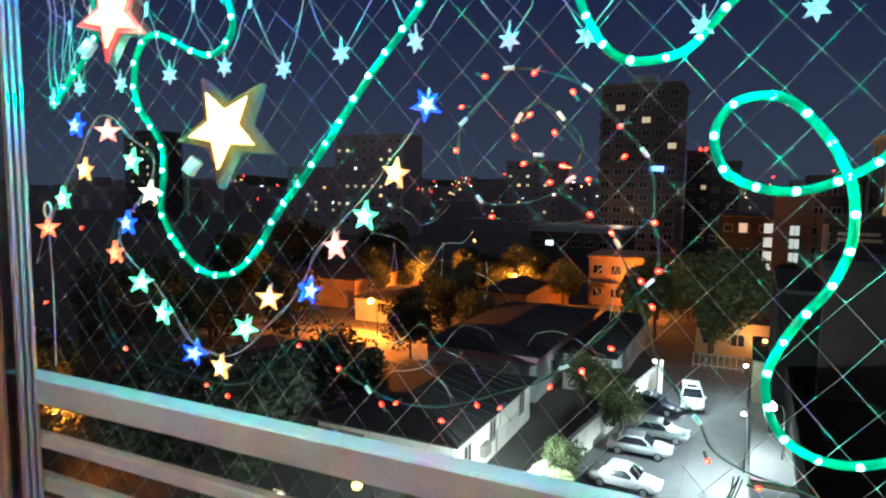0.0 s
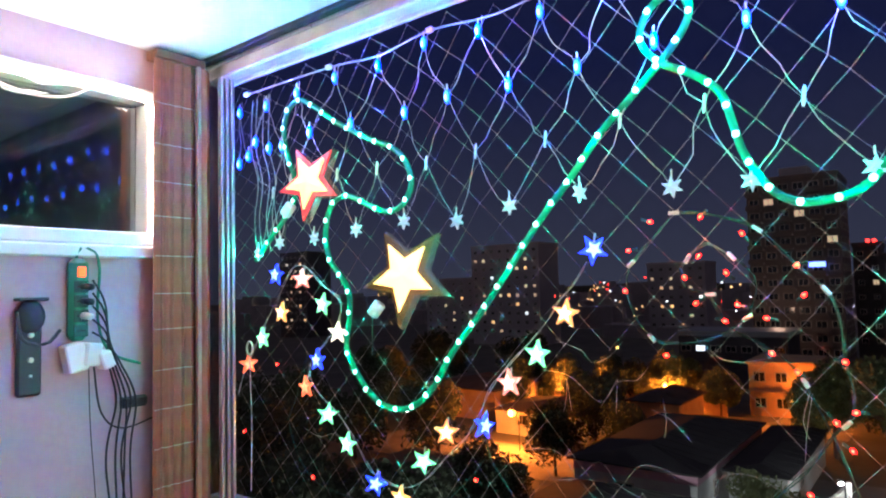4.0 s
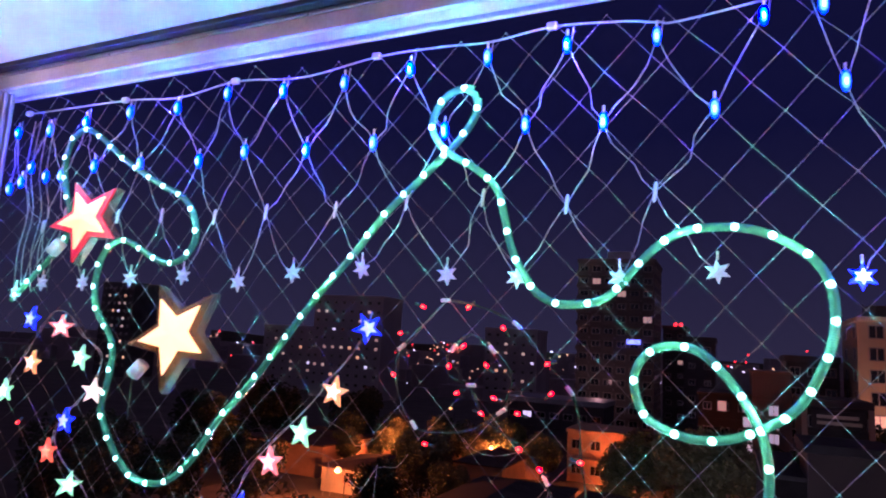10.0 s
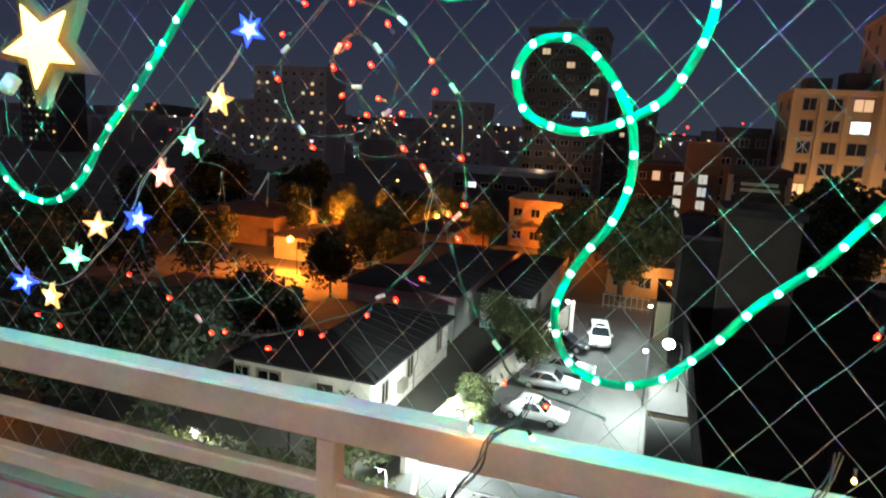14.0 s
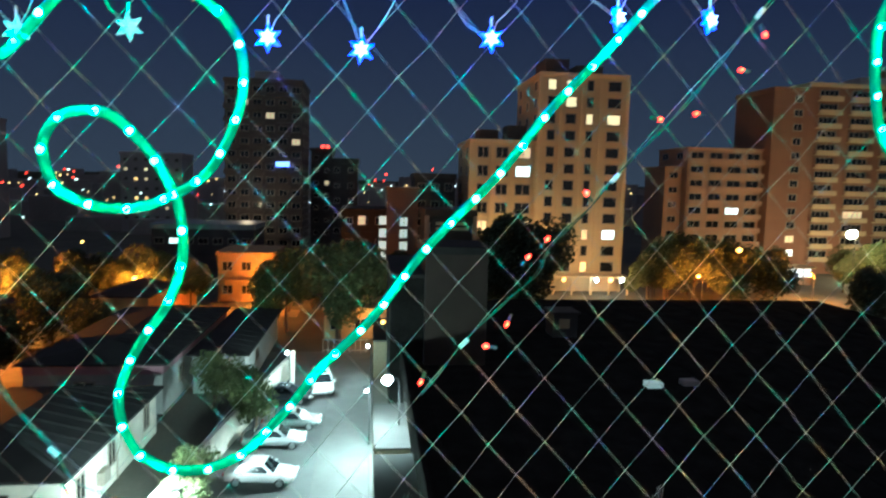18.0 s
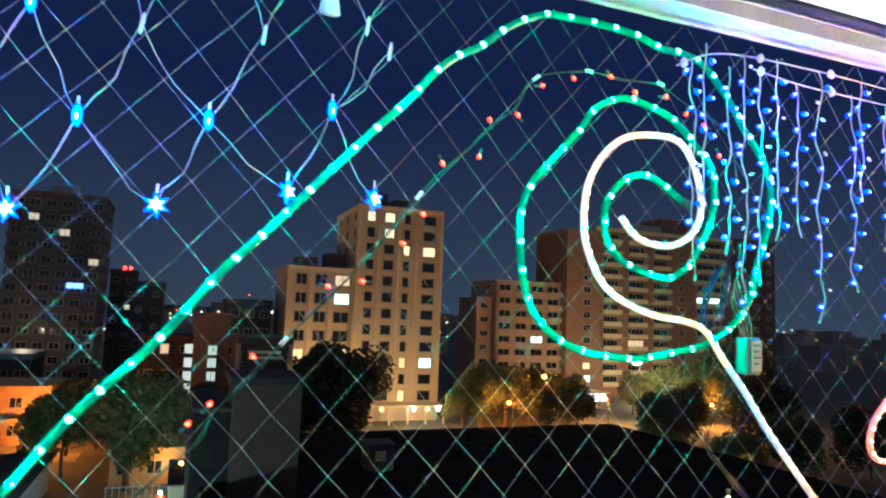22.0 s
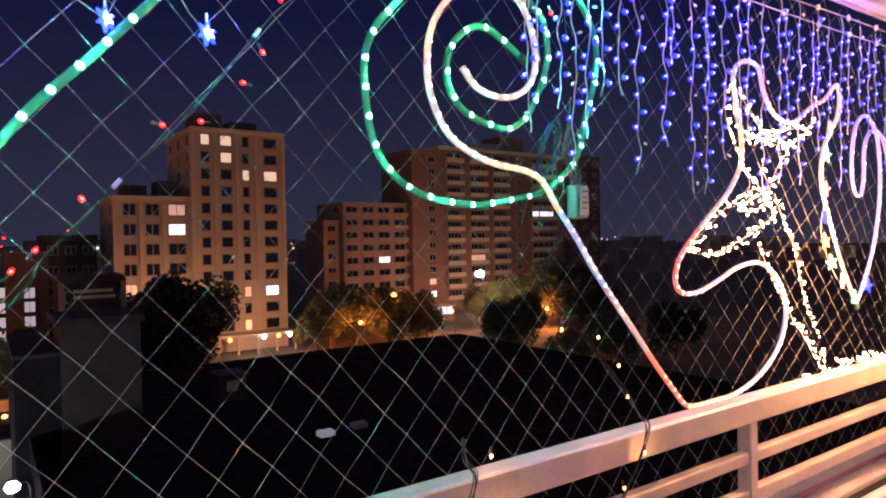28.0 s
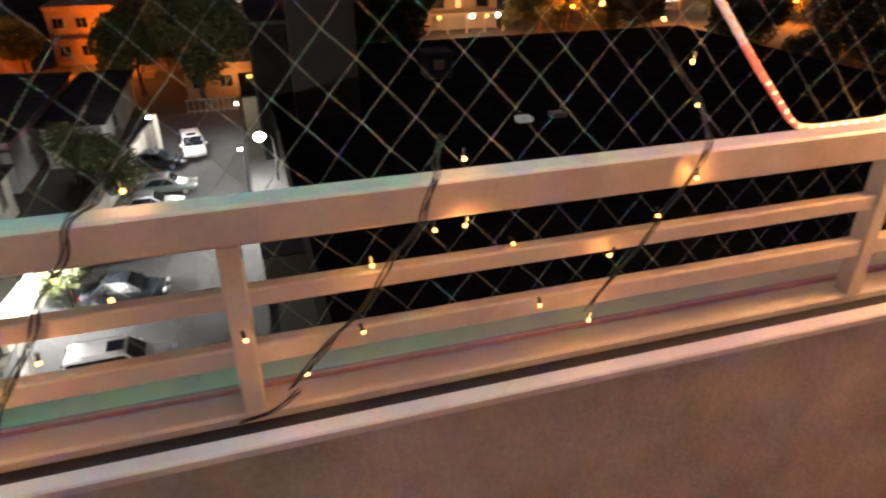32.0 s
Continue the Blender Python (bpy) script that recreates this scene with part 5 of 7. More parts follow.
for k, (dy, dz, a) in enumerate(((-0.012, -0.135, 12), (0.022, -0.130, -8), (0.05, -0.145, 20))):
    s = moved(Shape().box(-0.020, 0.020, -0.022 + 0.004 * k, 0.022 - 0.004 * k, -0.033 + 0.006 * k, 0.033 - 0.006 * k, 0.004), (XW + 0.028 + 0.008 * k, PY + dy, PZ + dz), Euler((radians(a), 0, 0)).to_matrix())
    part("adapter", s, M_CLIPW, ad)
cb = thing("hanging_cables", (XW + 0.03, PY + 0.05, 1.2), "tangled black cables hanging down the side wall", "cable")
for k in range(5):
    y0, y1 = PY + 0.012, PY + 0.075 + 0.012 * k
    part("cable", Shape().tube(curve([(XW + 0.066, y0, PZ + 0.042 - 0.030 * k), (XW + 0.055, y0 + 0.035, PZ - 0.02 - 0.02 * k), (XW + 0.04, y0 + 0.05 + 0.006 * k, PZ - 0.15), (XW + 0.03, y1 + 0.01, PZ - 0.25), (XW + 0.028, y1 - 0.012 + 0.01 * (k % 3), PZ - 0.38), (XW + 0.028, y1 + 0.004, PZ - 0.62), (XW + 0.028, y1 - 0.004, PZ - 1.3)]), 0.0024, 6), M_WIREB, cb, smooth=True)
part("cable", Shape().tube(curve([(XW + 0.03, PY + 0.02, PZ - 0.14), (XW + 0.02, PY + 0.03, PZ - 0.3), (XW + 0.02, PY + 0.05, PZ - 0.6), (XW + 0.02, PY + 0.06, PZ - 1.2)]), 0.0012, 5), M_WIREB, cb)
part("cable", Shape().tube(curve([(XW + 0.035, PY + 0.03, PZ - 0.16), (XW + 0.03, PY + 0.05, PZ - 0.27), (XW + 0.03, PY + 0.10, PZ - 0.315), (XW + 0.025, PY + 0.19, PZ - 0.30)]), 0.0022, 6), M_WIREB, cb, smooth=True)
part("wall_clamp", Shape().box(XW, XW + 0.02, PY + 0.105, PY + 0.172, PZ - 0.272, PZ - 0.244, 0.006), M_GREYPL, cb, "dark cable clamp")
hold = thing("wall_bracket", (XW, -0.538, 1.44), "dark grey plastic wall bracket with a hook and white screws", "bracket")
HY, HZ = -0.538, 1.562
part("plate", Shape().box(XW, XW + 0.016, HY - 0.026, HY + 0.024, HZ - 0.13, HZ + 0.055, 0.005), M_GREYPL, hold)
part("dome", moved(Shape().ball((0, 0, 0), 0.030, 12, 8, (0.6, 1, 1.25)), (XW + 0.016, HY, HZ + 0.045)), M_GREYPL, hold, smooth=True)
part("cap", Shape().box(XW, XW + 0.036, HY - 0.030, HY + 0.030, HZ + 0.080, HZ + 0.088, 0.002), M_GREYPL, hold)
part("hook", Shape().tube(curve([(XW + 0.02, HY - 0.03, HZ + 0.06), (XW + 0.032, HY - 0.024, HZ - 0.0), (XW + 0.04, HY + 0.0, HZ - 0.015), (XW + 0.04, HY + 0.03, HZ - 0.012), (XW + 0.038, HY + 0.052, HZ + 0.014)]), 0.004, 6), M_GREYPL, hold, smooth=True)
for z in (HZ + 0.005, HZ - 0.05, HZ - 0.085):
    part("screw", Shape().tube([(XW + 0.016, HY, z), (XW + 0.022, HY, z)], 0.006 if z > HZ - 0.07 else 0.003, 8), M_CLIPW, hold, "white screw cap")

# ---- the city below ----
GZ = -17.0
M_GROUND = pbr("dark_soil", (0.075, 0.070, 0.055), 0.95, var=0.3, scale=0.15, fine=3, bump=0.4)
M_ASPH = pbr("asphalt", (0.095, 0.095, 0.095), 0.85, var=0.2, scale=0.4, fine=12, bump=0.3)
M_PAVE = pbr("concrete_paving", (0.125, 0.122, 0.118), 0.85, var=0.15, scale=0.5, fine=10, bump=0.2)
# lack of light put into the colour: near-black, no specular
M_BLACK = pbr("unlit_near_black", (0.019, 0.018, 0.017), 0.9, var=0.3, scale=0.5, fine=6, bump=0.0, spec=0.0)
M_DROOF = pbr("dark_roofing", (0.022, 0.020, 0.019), 0.9, var=0.3, scale=0.5, fine=8, bump=0.4)
M_BROOF = pbr("brown_roofing", (0.060, 0.040, 0.034), 0.9, var=0.3, scale=0.5, fine=8, bump=0.4)
M_WHOUSE = pbr("white_house_plaster", (0.62, 0.58, 0.50), 0.85, var=0.2, scale=0.6, fine=10, bump=0.2)
M_GHOUSE = pbr("grey_house_plaster", (0.34, 0.34, 0.32), 0.85, var=0.15, scale=0.6, fine=10, bump=0.2)
M_PINKH = pbr("pink_house_plaster", (0.36, 0.20, 0.24), 0.85, var=0.12, scale=0.6, fine=10, bump=0.2)
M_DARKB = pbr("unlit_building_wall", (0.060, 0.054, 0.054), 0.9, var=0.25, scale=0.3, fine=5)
M_POLE = pbr("dark_pole_paint", (0.018, 0.018, 0.018), 0.6, var=0.15, bump=0.05)
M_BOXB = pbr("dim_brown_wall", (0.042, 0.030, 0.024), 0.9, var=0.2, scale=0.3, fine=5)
M_BEIGE = pbr("beige_facade", (0.44, 0.34, 0.215), 0.85, var=0.10, scale=0.12, fine=3, bump=0.1)
M_BROWN = pbr("brown_facade", (0.30, 0.19, 0.13), 0.85, var=0.12, scale=0.12, fine=3, bump=0.1)
M_BRICKT = pbr("brick_red_facade", (0.19, 0.098, 0.064), 0.85, var=0.12, scale=0.12, fine=3, bump=0.1)
M_GREYT = pbr("grey_facade", (0.32, 0.29, 0.29), 0.85, var=0.12, scale=0.12, fine=3, bump=0.1)
M_ORANGEH = pbr("ochre_house_plaster", (0.36, 0.22, 0.11), 0.85, var=0.2, scale=0.5, fine=5, bump=0.2)
M_DGLASS = pbr("dark_window_glass", (0.012, 0.014, 0.018), 0.12, var=0.1, bump=0.0)
M_WFRAME = pbr("window_frame_paint", (0.26, 0.22, 0.18), 0.6, var=0.1, bump=0.0)
M_TRUNK = pbr("bark", (0.09, 0.06, 0.04), 0.95, var=0.3, scale=3, fine=20, bump=0.5)
M_LEAF = pbr("night_leaves", (0.070, 0.084, 0.026), 0.7, var=0.35, scale=0.8, fine=6, bump=0.0)
# darker copy of the leaves, shade of the unlit gardens in its colour
M_LEAF2 = pbr("shaded_leaves", (0.030, 0.042, 0.018), 0.75, var=0.35, scale=0.8, fine=6, bump=0.0)
E_WIN = glow("lit_window_warm", (1.0, 0.76, 0.44), 0.55)
E_WIND = glow("dim_window_warm", (1.0, 0.66, 0.40), 0.35)
E_WINW = glow("lit_window_white", (0.92, 0.97, 1.0), 1.0)
E_WINO = glow("lit_window_orange", (1.0, 0.52, 0.20), 1.0)
E_STAIR = glow("stairwell_window", (0.95, 0.97, 0.88), 0.32)
E_SIGNB = glow("blue_sign", (0.16, 0.26, 1.0), 3.0)
E_LAMPW = glow("white_street_lamp", (0.95, 1.0, 0.97), 30.0)
E_LAMPO = glow("orange_street_lamp", (1.0, 0.44, 0.09), 4.0)
E_FARW = glow("far_white_light", (0.9, 0.95, 1.0), 3.0)
E_FARO = glow("far_orange_light", (1.0, 0.55, 0.22), 2.4)
E_FARR = glow("far_red_light", (1.0, 0.03, 0.02), 4.0)

solo("ground", Shape().box(-1500, 1500, 8.0, 2600, GZ - 1.0, GZ), M_GROUND, "dark unlit city ground", "ground", kind="structure", at=(0, 60, GZ))
solo("facade_below", Shape().box(-12, 16, 0.061, 0.35, GZ, -0.181), M_PARAPET, "plain facade under the balcony", "wall", kind="structure")
solo("road", Shape().box(-1.5, 2.0, 12, 72.0, GZ + 0.001, GZ + 0.03), M_PAVE, "lit concrete driveway of the car park", "road", kind="structure")
solo("pavement", Shape().box(-9.6, -1.52, 12, 70, GZ + 0.001, GZ + 0.024), M_ASPH, "asphalt parking area beside the driveway", "pavement", kind="structure")
# paler ground patches added so that the orange lamp glow shows
solo("yard", Shape().box(-58, -26, 56, 67.4, GZ + 0.001, GZ + 0.05), pbr("packed_earth", (0.20, 0.16, 0.12), 0.95, var=0.35, scale=0.25, fine=4, bump=0.4), "paler earth yard added to show the orange lamp light", "yard", kind="structure")
solo("lane", Shape().box(-75, -8, 88.6, 93.4, GZ + 0.001, GZ + 0.05), pbr("packed_earth", (0.2, 0.16, 0.12)), "paler earth lane added to show the orange lamp light", "lane", kind="structure")
s = Shape().box(2.01, 2.25, 12, 66, GZ + 0.001, GZ + 0.15, 0.02)
solo("kerb", s, M_PAVE, "concrete kerb along the driveway", "kerb", kind="structure")


def window_mesh(w, h, glass, depth=0.18, bars=1):
    """A framed window unit: the frame's mesh and the pane's, facing -y, its middle at the origin."""
    t = 0.07 * min(w, h) + 0.03
    xs = [-w / 2, -w / 2 + t]
    for k in range(bars):
        x = -w / 2 + w * (k + 1) / (bars + 1)
        xs += [x - t * 0.3, x + t * 0.3]
    xs += [w / 2 - t, w / 2]
    zs = [-h / 2, -h / 2 + t, h / 2 - t, h / 2]
    n = len(xs)
    at = lambda i, j, s: (s * 4 + j) * n + i
    full = lambda i, j: 0 <= i < n - 1 and 0 <= j < 3 and not (j == 1 and i % 2 == 1)
    faces = []
    for i in range(n - 1):
        for j in range(3):
            if full(i, j):
                faces += [(at(i, j, s), at(i + 1, j, s), at(i + 1, j + 1, s), at(i, j + 1, s)) for s in (0, 1)]
                for di, dj, a, b in ((-1, 0, (i, j), (i, j + 1)), (1, 0, (i + 1, j), (i + 1, j + 1)), (0, -1, (i, j), (i + 1, j)), (0, 1, (i, j + 1), (i + 1, j + 1))):
                    if not full(i + di, j + dj):
                        faces.append((at(*a, 0), at(*b, 0), at(*b, 1), at(*a, 1)))
    f = Shape().add([(x, y, z) for y in (-0.06, depth) for z in zs for x in xs], faces)
    fm = f.mesh("window")
    fm.materials.append(M_WFRAME)
    p = Shape().box(-w / 2 + t, w / 2 - t, -0.012, 0.0, -h / 2 + t, h / 2 - t).mesh("pane")
    p.materials.append(glass)
    return fm, p


WINS = {}


def put_window(parent, w, h, glass, at, turn=0.0, bars=1):
    key = (round(w, 2), round(h, 2), glass.name, bars)
    if key not in WINS:
        WINS[key] = window_mesh(w, h, glass, bars=bars)
    q = Matrix.Rotation(turn, 3, "Z")
    o = piece("window", WINS[key][0], parent, at, q)
    p = new("pane", WINS[key][1])
    p.parent = o
    ORIGIN[p.name] = Vector(at)


def block(name, label, x0, x1, y0, y1, top, cols, floors, material, lit=(), turn=0.0, win=(1.6, 1.5), z0=GZ, slabs=False, side_cols=0, roof=True, glass=None, first=1, parapet=1.0, category="building", tint=None, columns=False, scatter=0.0, spec=None, bars=1, deep=None):
    """A block of flats: walls with cornice, floor bands, windows on its street side and its left or right flank, a roof and a lift house."""
    cx, cy = (x0 + x1) / 2, y0
    rs = random.Random(int(x0 * 10))
    lit = tuple(lit)
    ob = thing(name, (cx, cy, z0), label, category, "city buildings")
    part("wall", Shape().box(x0, x1, y0, y1, z0, top), material, ob)
    part("roof", Shape().box(x0 - 0.25, x1 + 0.25, y0 - 0.25, y1 + 0.25, top + 0.002, top + parapet, 0.08), tint or material, ob)
    if roof:
        w = (x1 - x0) * 0.32
        part("lift_house", Shape().box(cx - w / 2, cx + w / 2, y0 + (y1 - y0) * 0.3, y0 + (y1 - y0) * 0.75, top + parapet + 0.002, top + parapet + 2.4, 0.06), M_GREYT, ob)
    fh = (top - z0) / floors
    for k in range(1, floors):
        z = z0 + fh * k
        part("floor_band", Shape().box(x0 - 0.06, x1 + 0.06, y0 - 0.14, y0 - 0.001, z - 0.12, z + 0.12), material, ob)
    cw = (x1 - x0) / cols
    spec = spec or [(cw * (c + 0.5), min(win[0], cw * 0.8)) for c in range(cols)]
    cols = len(spec)
    if columns:
        edges = [0.0] + [(a[0] + a[1] / 2 + b[0] - b[1] / 2) / 2 for a, b in zip(spec, spec[1:])] + [x1 - x0]
        for c in range(cols + 1):
            x = x0 + edges[c]
            part("pilaster", Shape().box(x - 0.28, x + 0.28, y0 - 0.30, y0 - 0.141, z0, top), tint or material, ob)
    for k in range(first, floors):
        for c in range(cols):
            if scatter and (k, c) not in dict(lit) and rs.random() < scatter:
                lit = tuple(lit) + (((k, c), rs.choice("vvvvo")),)
            g = {"v": E_WIND, "w": E_WIN, "W": E_WINW, "o": E_WINO}.get(dict(lit).get((k, c)), glass or M_DGLASS)
            put_window(ob, spec[c][1], min(win[1], fh * 0.75), g, (x0 + spec[c][0], y0 - 0.02, z0 + fh * (k + 0.52)), 0.0, bars)
            if slabs and c not in (deep or ()):
                w = spec[c][1] / 2 + 0.5
                xm, z = x0 + spec[c][0], z0 + fh * k
                part("balcony_slab", Shape().box(xm - w, xm + w, y0 - 1.2, y0 - 0.141, z - 0.16, z + 0.1), tint or material, ob)
                part("balcony_rail", Shape().box(xm - w, xm + w, y0 - 1.2, y0 - 1.12, z + 0.101, z + 0.95), tint or material, ob)
    if side_cols:
        sw = (y1 - y0) / side_cols
        right = x1 < 0
        for k in range(first, floors):
            for c in range(side_cols):
                put_window(ob, min(win[0], sw * 0.6), min(win[1], fh * 0.6), M_DGLASS, (x1 + 0.02 if right else x0 - 0.02, y0 + sw * (c + 0.5), z0 + fh * (k + 0.52)), radians(90 if right else -90))
    return ob


# beige tower with its lower wing
bt = block("apartment_building", "beige apartment tower lit from the street at night", 31.0, 46.8, 112, 130, 20.8, 4, 13, M_BEIGE,
           {(12, 0): "w", (12, 1): "w", (11, 1): "w", (10, 2): "w", (10, 3): "w", (3, 3): "W", (3, 2): "v", (1, 2): "o"}.items(), win=(1.75, 1.95), side_cols=3, columns=True,
           spec=[(2.1, 1.6), (5.6, 2.1), (9.0, 1.3), (13.4, 2.6)], bars=0, roof=False, parapet=0.7)
bw = block("apartment_building", "lower beige wing of the tower with deep windows", 19.2, 30.9, 113, 129, 9.0, 3, 8, M_BEIGE,
           {(6, 2): "W", (7, 2): "v", (3, 2): "w", (3, 0): "v"}.items(), win=(2.2, 2.1), side_cols=2, columns=True, spec=[(2.2, 2.1), (5.6, 2.3), (9.4, 2.9)], bars=1, roof=False, parapet=0.7)
M_DIMROOF = pbr("roof_shed_paint", (0.07, 0.055, 0.05), 0.9)
for ob, sheds in ((bt, ((33.0, 37.5, 117, 124, 21.6, 24.8), (38.5, 43.5, 116, 122, 21.6, 23.6))), (bw, ((21.5, 25.0, 118, 124, 9.8, 11.8), (26.5, 30.0, 117, 122, 9.8, 12.6)))):
    for x0, x1, y0, y1, z0, z1 in sheds:
        part("roof_shed", Shape().box(x0, x1, y0, y1, z0, z1, 0.06), M_DIMROOF, ob, "dark roof shed")
    r = random.Random(int(x0))
    for k in range(5):
        xa = (31.5 if ob is bt else 19.8) + r.uniform(0, 1) * (14 if ob is bt else 10)
        z0 = 21.502 if ob is bt else 9.702
        part("roof_post", Shape().tube([(xa, 114.0 + k, z0), (xa, 114.0 + k, z0 + r.uniform(0.9, 2.4))], 0.06, 5), M_DIMROOF, ob)
# blocks to the right
block("apartment_building", "low brown apartment block with long balconies", 73.2, 91.2, 141, 156, 11.0, 4, 9, M_BROWN, {(4, 2): "W"}.items(), slabs=True, win=(3.2, 1.7), side_cols=2, spec=[(2.3, 3.2), (6.8, 3.2), (11.3, 3.4), (15.8, 3.2)], roof=False, parapet=0.4)
block("apartment_building", "low stepped end of the brown block", 69.0, 73.0, 143, 154, 6.6, 1, 7, M_BROWN, (), win=(2.2, 1.5), roof=False, parapet=0.4)
block("apartment_building", "tall brick-brown apartment block with one column of windows", 91.5, 100.2, 138.5, 154, 24.2, 1, 13, M_BRICKT, {(1, 0): "W", (2, 0): "v"}.items(), win=(2.2, 1.7), side_cols=0, spec=[(6.0, 2.2)], roof=False, tint=M_BRICKT)
tall = block("apartment_building", "tall apartment block with pale stacked balconies", 100.4, 146.0, 139, 154, 25.6, 5, 14, M_BRICKT, {(8, 4): "W", (4, 1): "v"}.items(), slabs=True, win=(3.2, 1.8), spec=[(4.6, 4.6), (12.6, 5.0), (20.6, 4.8), (27.8, 2.0), (37.2, 8.6)], deep=(3,), tint=M_BEIGE, bars=3)
part("stair_core", Shape().box(125.0, 134.0, 143, 152, 27.0, 31.5, 0.06), M_BRICKT, tall, "dark stair core")
# same brick in a darker copy, the missing light put into its colour
block("apartment_building", "dark unlit end of the tall block", 146.3, 166.0, 142, 158, 26.8, 4, 13, pbr("unlit_brick_facade", (0.10, 0.05, 0.04), 0.85, var=0.12, scale=0.12, fine=3, bump=0.1), (), win=(1.8, 1.5), roof=False)
block("apartment_building", "small brown block behind the trees", 60, 69, 172, 184, 2.5, 4, 6, M_BROWN, {(3, 2): "v"}.items(), win=(1.6, 1.3), scatter=0.05, roof=False)
# dark tower straight ahead with a blue sign
tower = block("apartment_building", "dark grey residential tower with a small blue sign", -30.6, -13.6, 150, 166, 23.0, 6, 14, pbr("dark_grey_facade", (0.10, 0.08, 0.072), 0.85, var=0.12, scale=0.12, fine=3, bump=0.1), {(11, 3): "v", (9, 5): "v", (12, 1): "v"}.items(), slabs=True, win=(2.0, 1.5), side_cols=4, deep=(1, 3, 5))
part("sign", Shape().box(-19.3, -16.4, 148.8, 148.98, 4.7, 5.7, 0.05), E_SIGNB, tower, "small glowing blue sign")
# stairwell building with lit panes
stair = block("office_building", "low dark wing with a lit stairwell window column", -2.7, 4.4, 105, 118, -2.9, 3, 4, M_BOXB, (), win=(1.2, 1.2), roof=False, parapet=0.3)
for x, zs, m in ((0.5, (-4.5,), E_WIND), (3.85, (-4.45, -6.5, -8.5, -10.3), E_STAIR)):
    for z in zs:
        put_window(stair, 1.35, 1.6, m, (x, 104.8, z), 0.0, 0)
stair = block("office_building", "brown office block with a lit stairwell window column", 4.5, 9.5, 104.4, 117, 0.7, 1, 5, pbr("grey_brown_facade", (0.15, 0.11, 0.09), 0.85, var=0.12, scale=0.12, fine=3, bump=0.1), (), win=(0.5, 0.5), roof=False, parapet=0.3, first=5)
for z in (-4.6, -6.5, -8.5, -10.5):
    put_window(stair, 1.45, 1.6, E_STAIR, (7.2, 104.2, z), 0.0, 1)
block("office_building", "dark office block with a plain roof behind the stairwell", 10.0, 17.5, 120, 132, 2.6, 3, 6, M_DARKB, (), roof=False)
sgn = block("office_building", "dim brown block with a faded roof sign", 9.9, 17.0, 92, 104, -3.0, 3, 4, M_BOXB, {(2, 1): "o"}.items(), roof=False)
part("sign_board", Shape().box(10.6, 16.4, 91.6, 91.8, -5.4, -3.3, 0.03), M_BOXB, sgn, "faded sign board")
for k in range(2):
    part("sign_line", Shape().box(11.2, 15.6 + 0.3 * k, 91.56, 91.6, -4.2 - 0.75 * k, -3.8 - 0.75 * k), M_BEIGE, sgn)
    part("pale_post", Shape().box(9.6 + 7.0 * k, 10.2 + 7.0 * k, 91.5, 91.98, -11.0, -2.9, 0.03), M_BROWN, sgn)
# far towers on the left
block("apartment_building", "distant residential tower with scattered lit flats", -131, -104, 190, 204, 16.5, 8, 11, M_GREYT, {(9, 1): "w", (8, 5): "w", (7, 2): "W", (6, 6): "w", (5, 3): "w", (4, 5): "o", (3, 1): "w", (3, 6): "W", (9, 6): "w", (2, 2): "o"}.items(), win=(1.3, 1.1), scatter=0.11, roof=False)
block("apartment_building", "distant slim residential tower with scattered lit flats", -237, -219, 190, 204, 20.0, 6, 12, M_DARKB, {(10, 1): "w", (8, 3): "W", (7, 4): "w", (5, 1): "w", (4, 4): "o", (9, 4): "w", (2, 2): "w"}.items(), win=(1.3, 1.1), scatter=0.11, roof=False)
block("apartment_building", "distant block of flats with lit windows", -168, -140, 210, 222, 6.0, 7, 8, M_GREYT, {(6, 1): "w", (5, 4): "o", (4, 2): "w", (3, 5): "W", (2, 3): "w"}.items(), win=(1.3, 1.1), scatter=0.11, roof=False)
block("apartment_building", "distant slab of flats near the dark tower", -82, -62, 230, 244, 9.0, 6, 8, M_GREYT, {(6, 2): "w", (5, 4): "w", (3, 1): "o", (4, 5): "W"}.items(), win=(1.3, 1.1), scatter=0.11, roof=False)
slim = block("apartment_building", "dark slim block with red roof lamps beside the tower", -14.0, -8.4, 175, 186, 9.4, 2, 8, M_DARKB, {(5, 1): "v"}.items(), roof=False, win=(1.3, 1.2))
for x in (-10.9, -9.6):
    part("roof_lamp", Shape().ball((x, 174.6, 10.7), 0.42, 8, 5), E_FARR, slim, "red warning lamp", True)
block("apartment_building", "dark low block with a plain roof beside the slim block", -6.8, -1.0, 140, 150, 5.6, 2, 7, M_DARKB, (), roof=False, win=(1.3, 1.2))
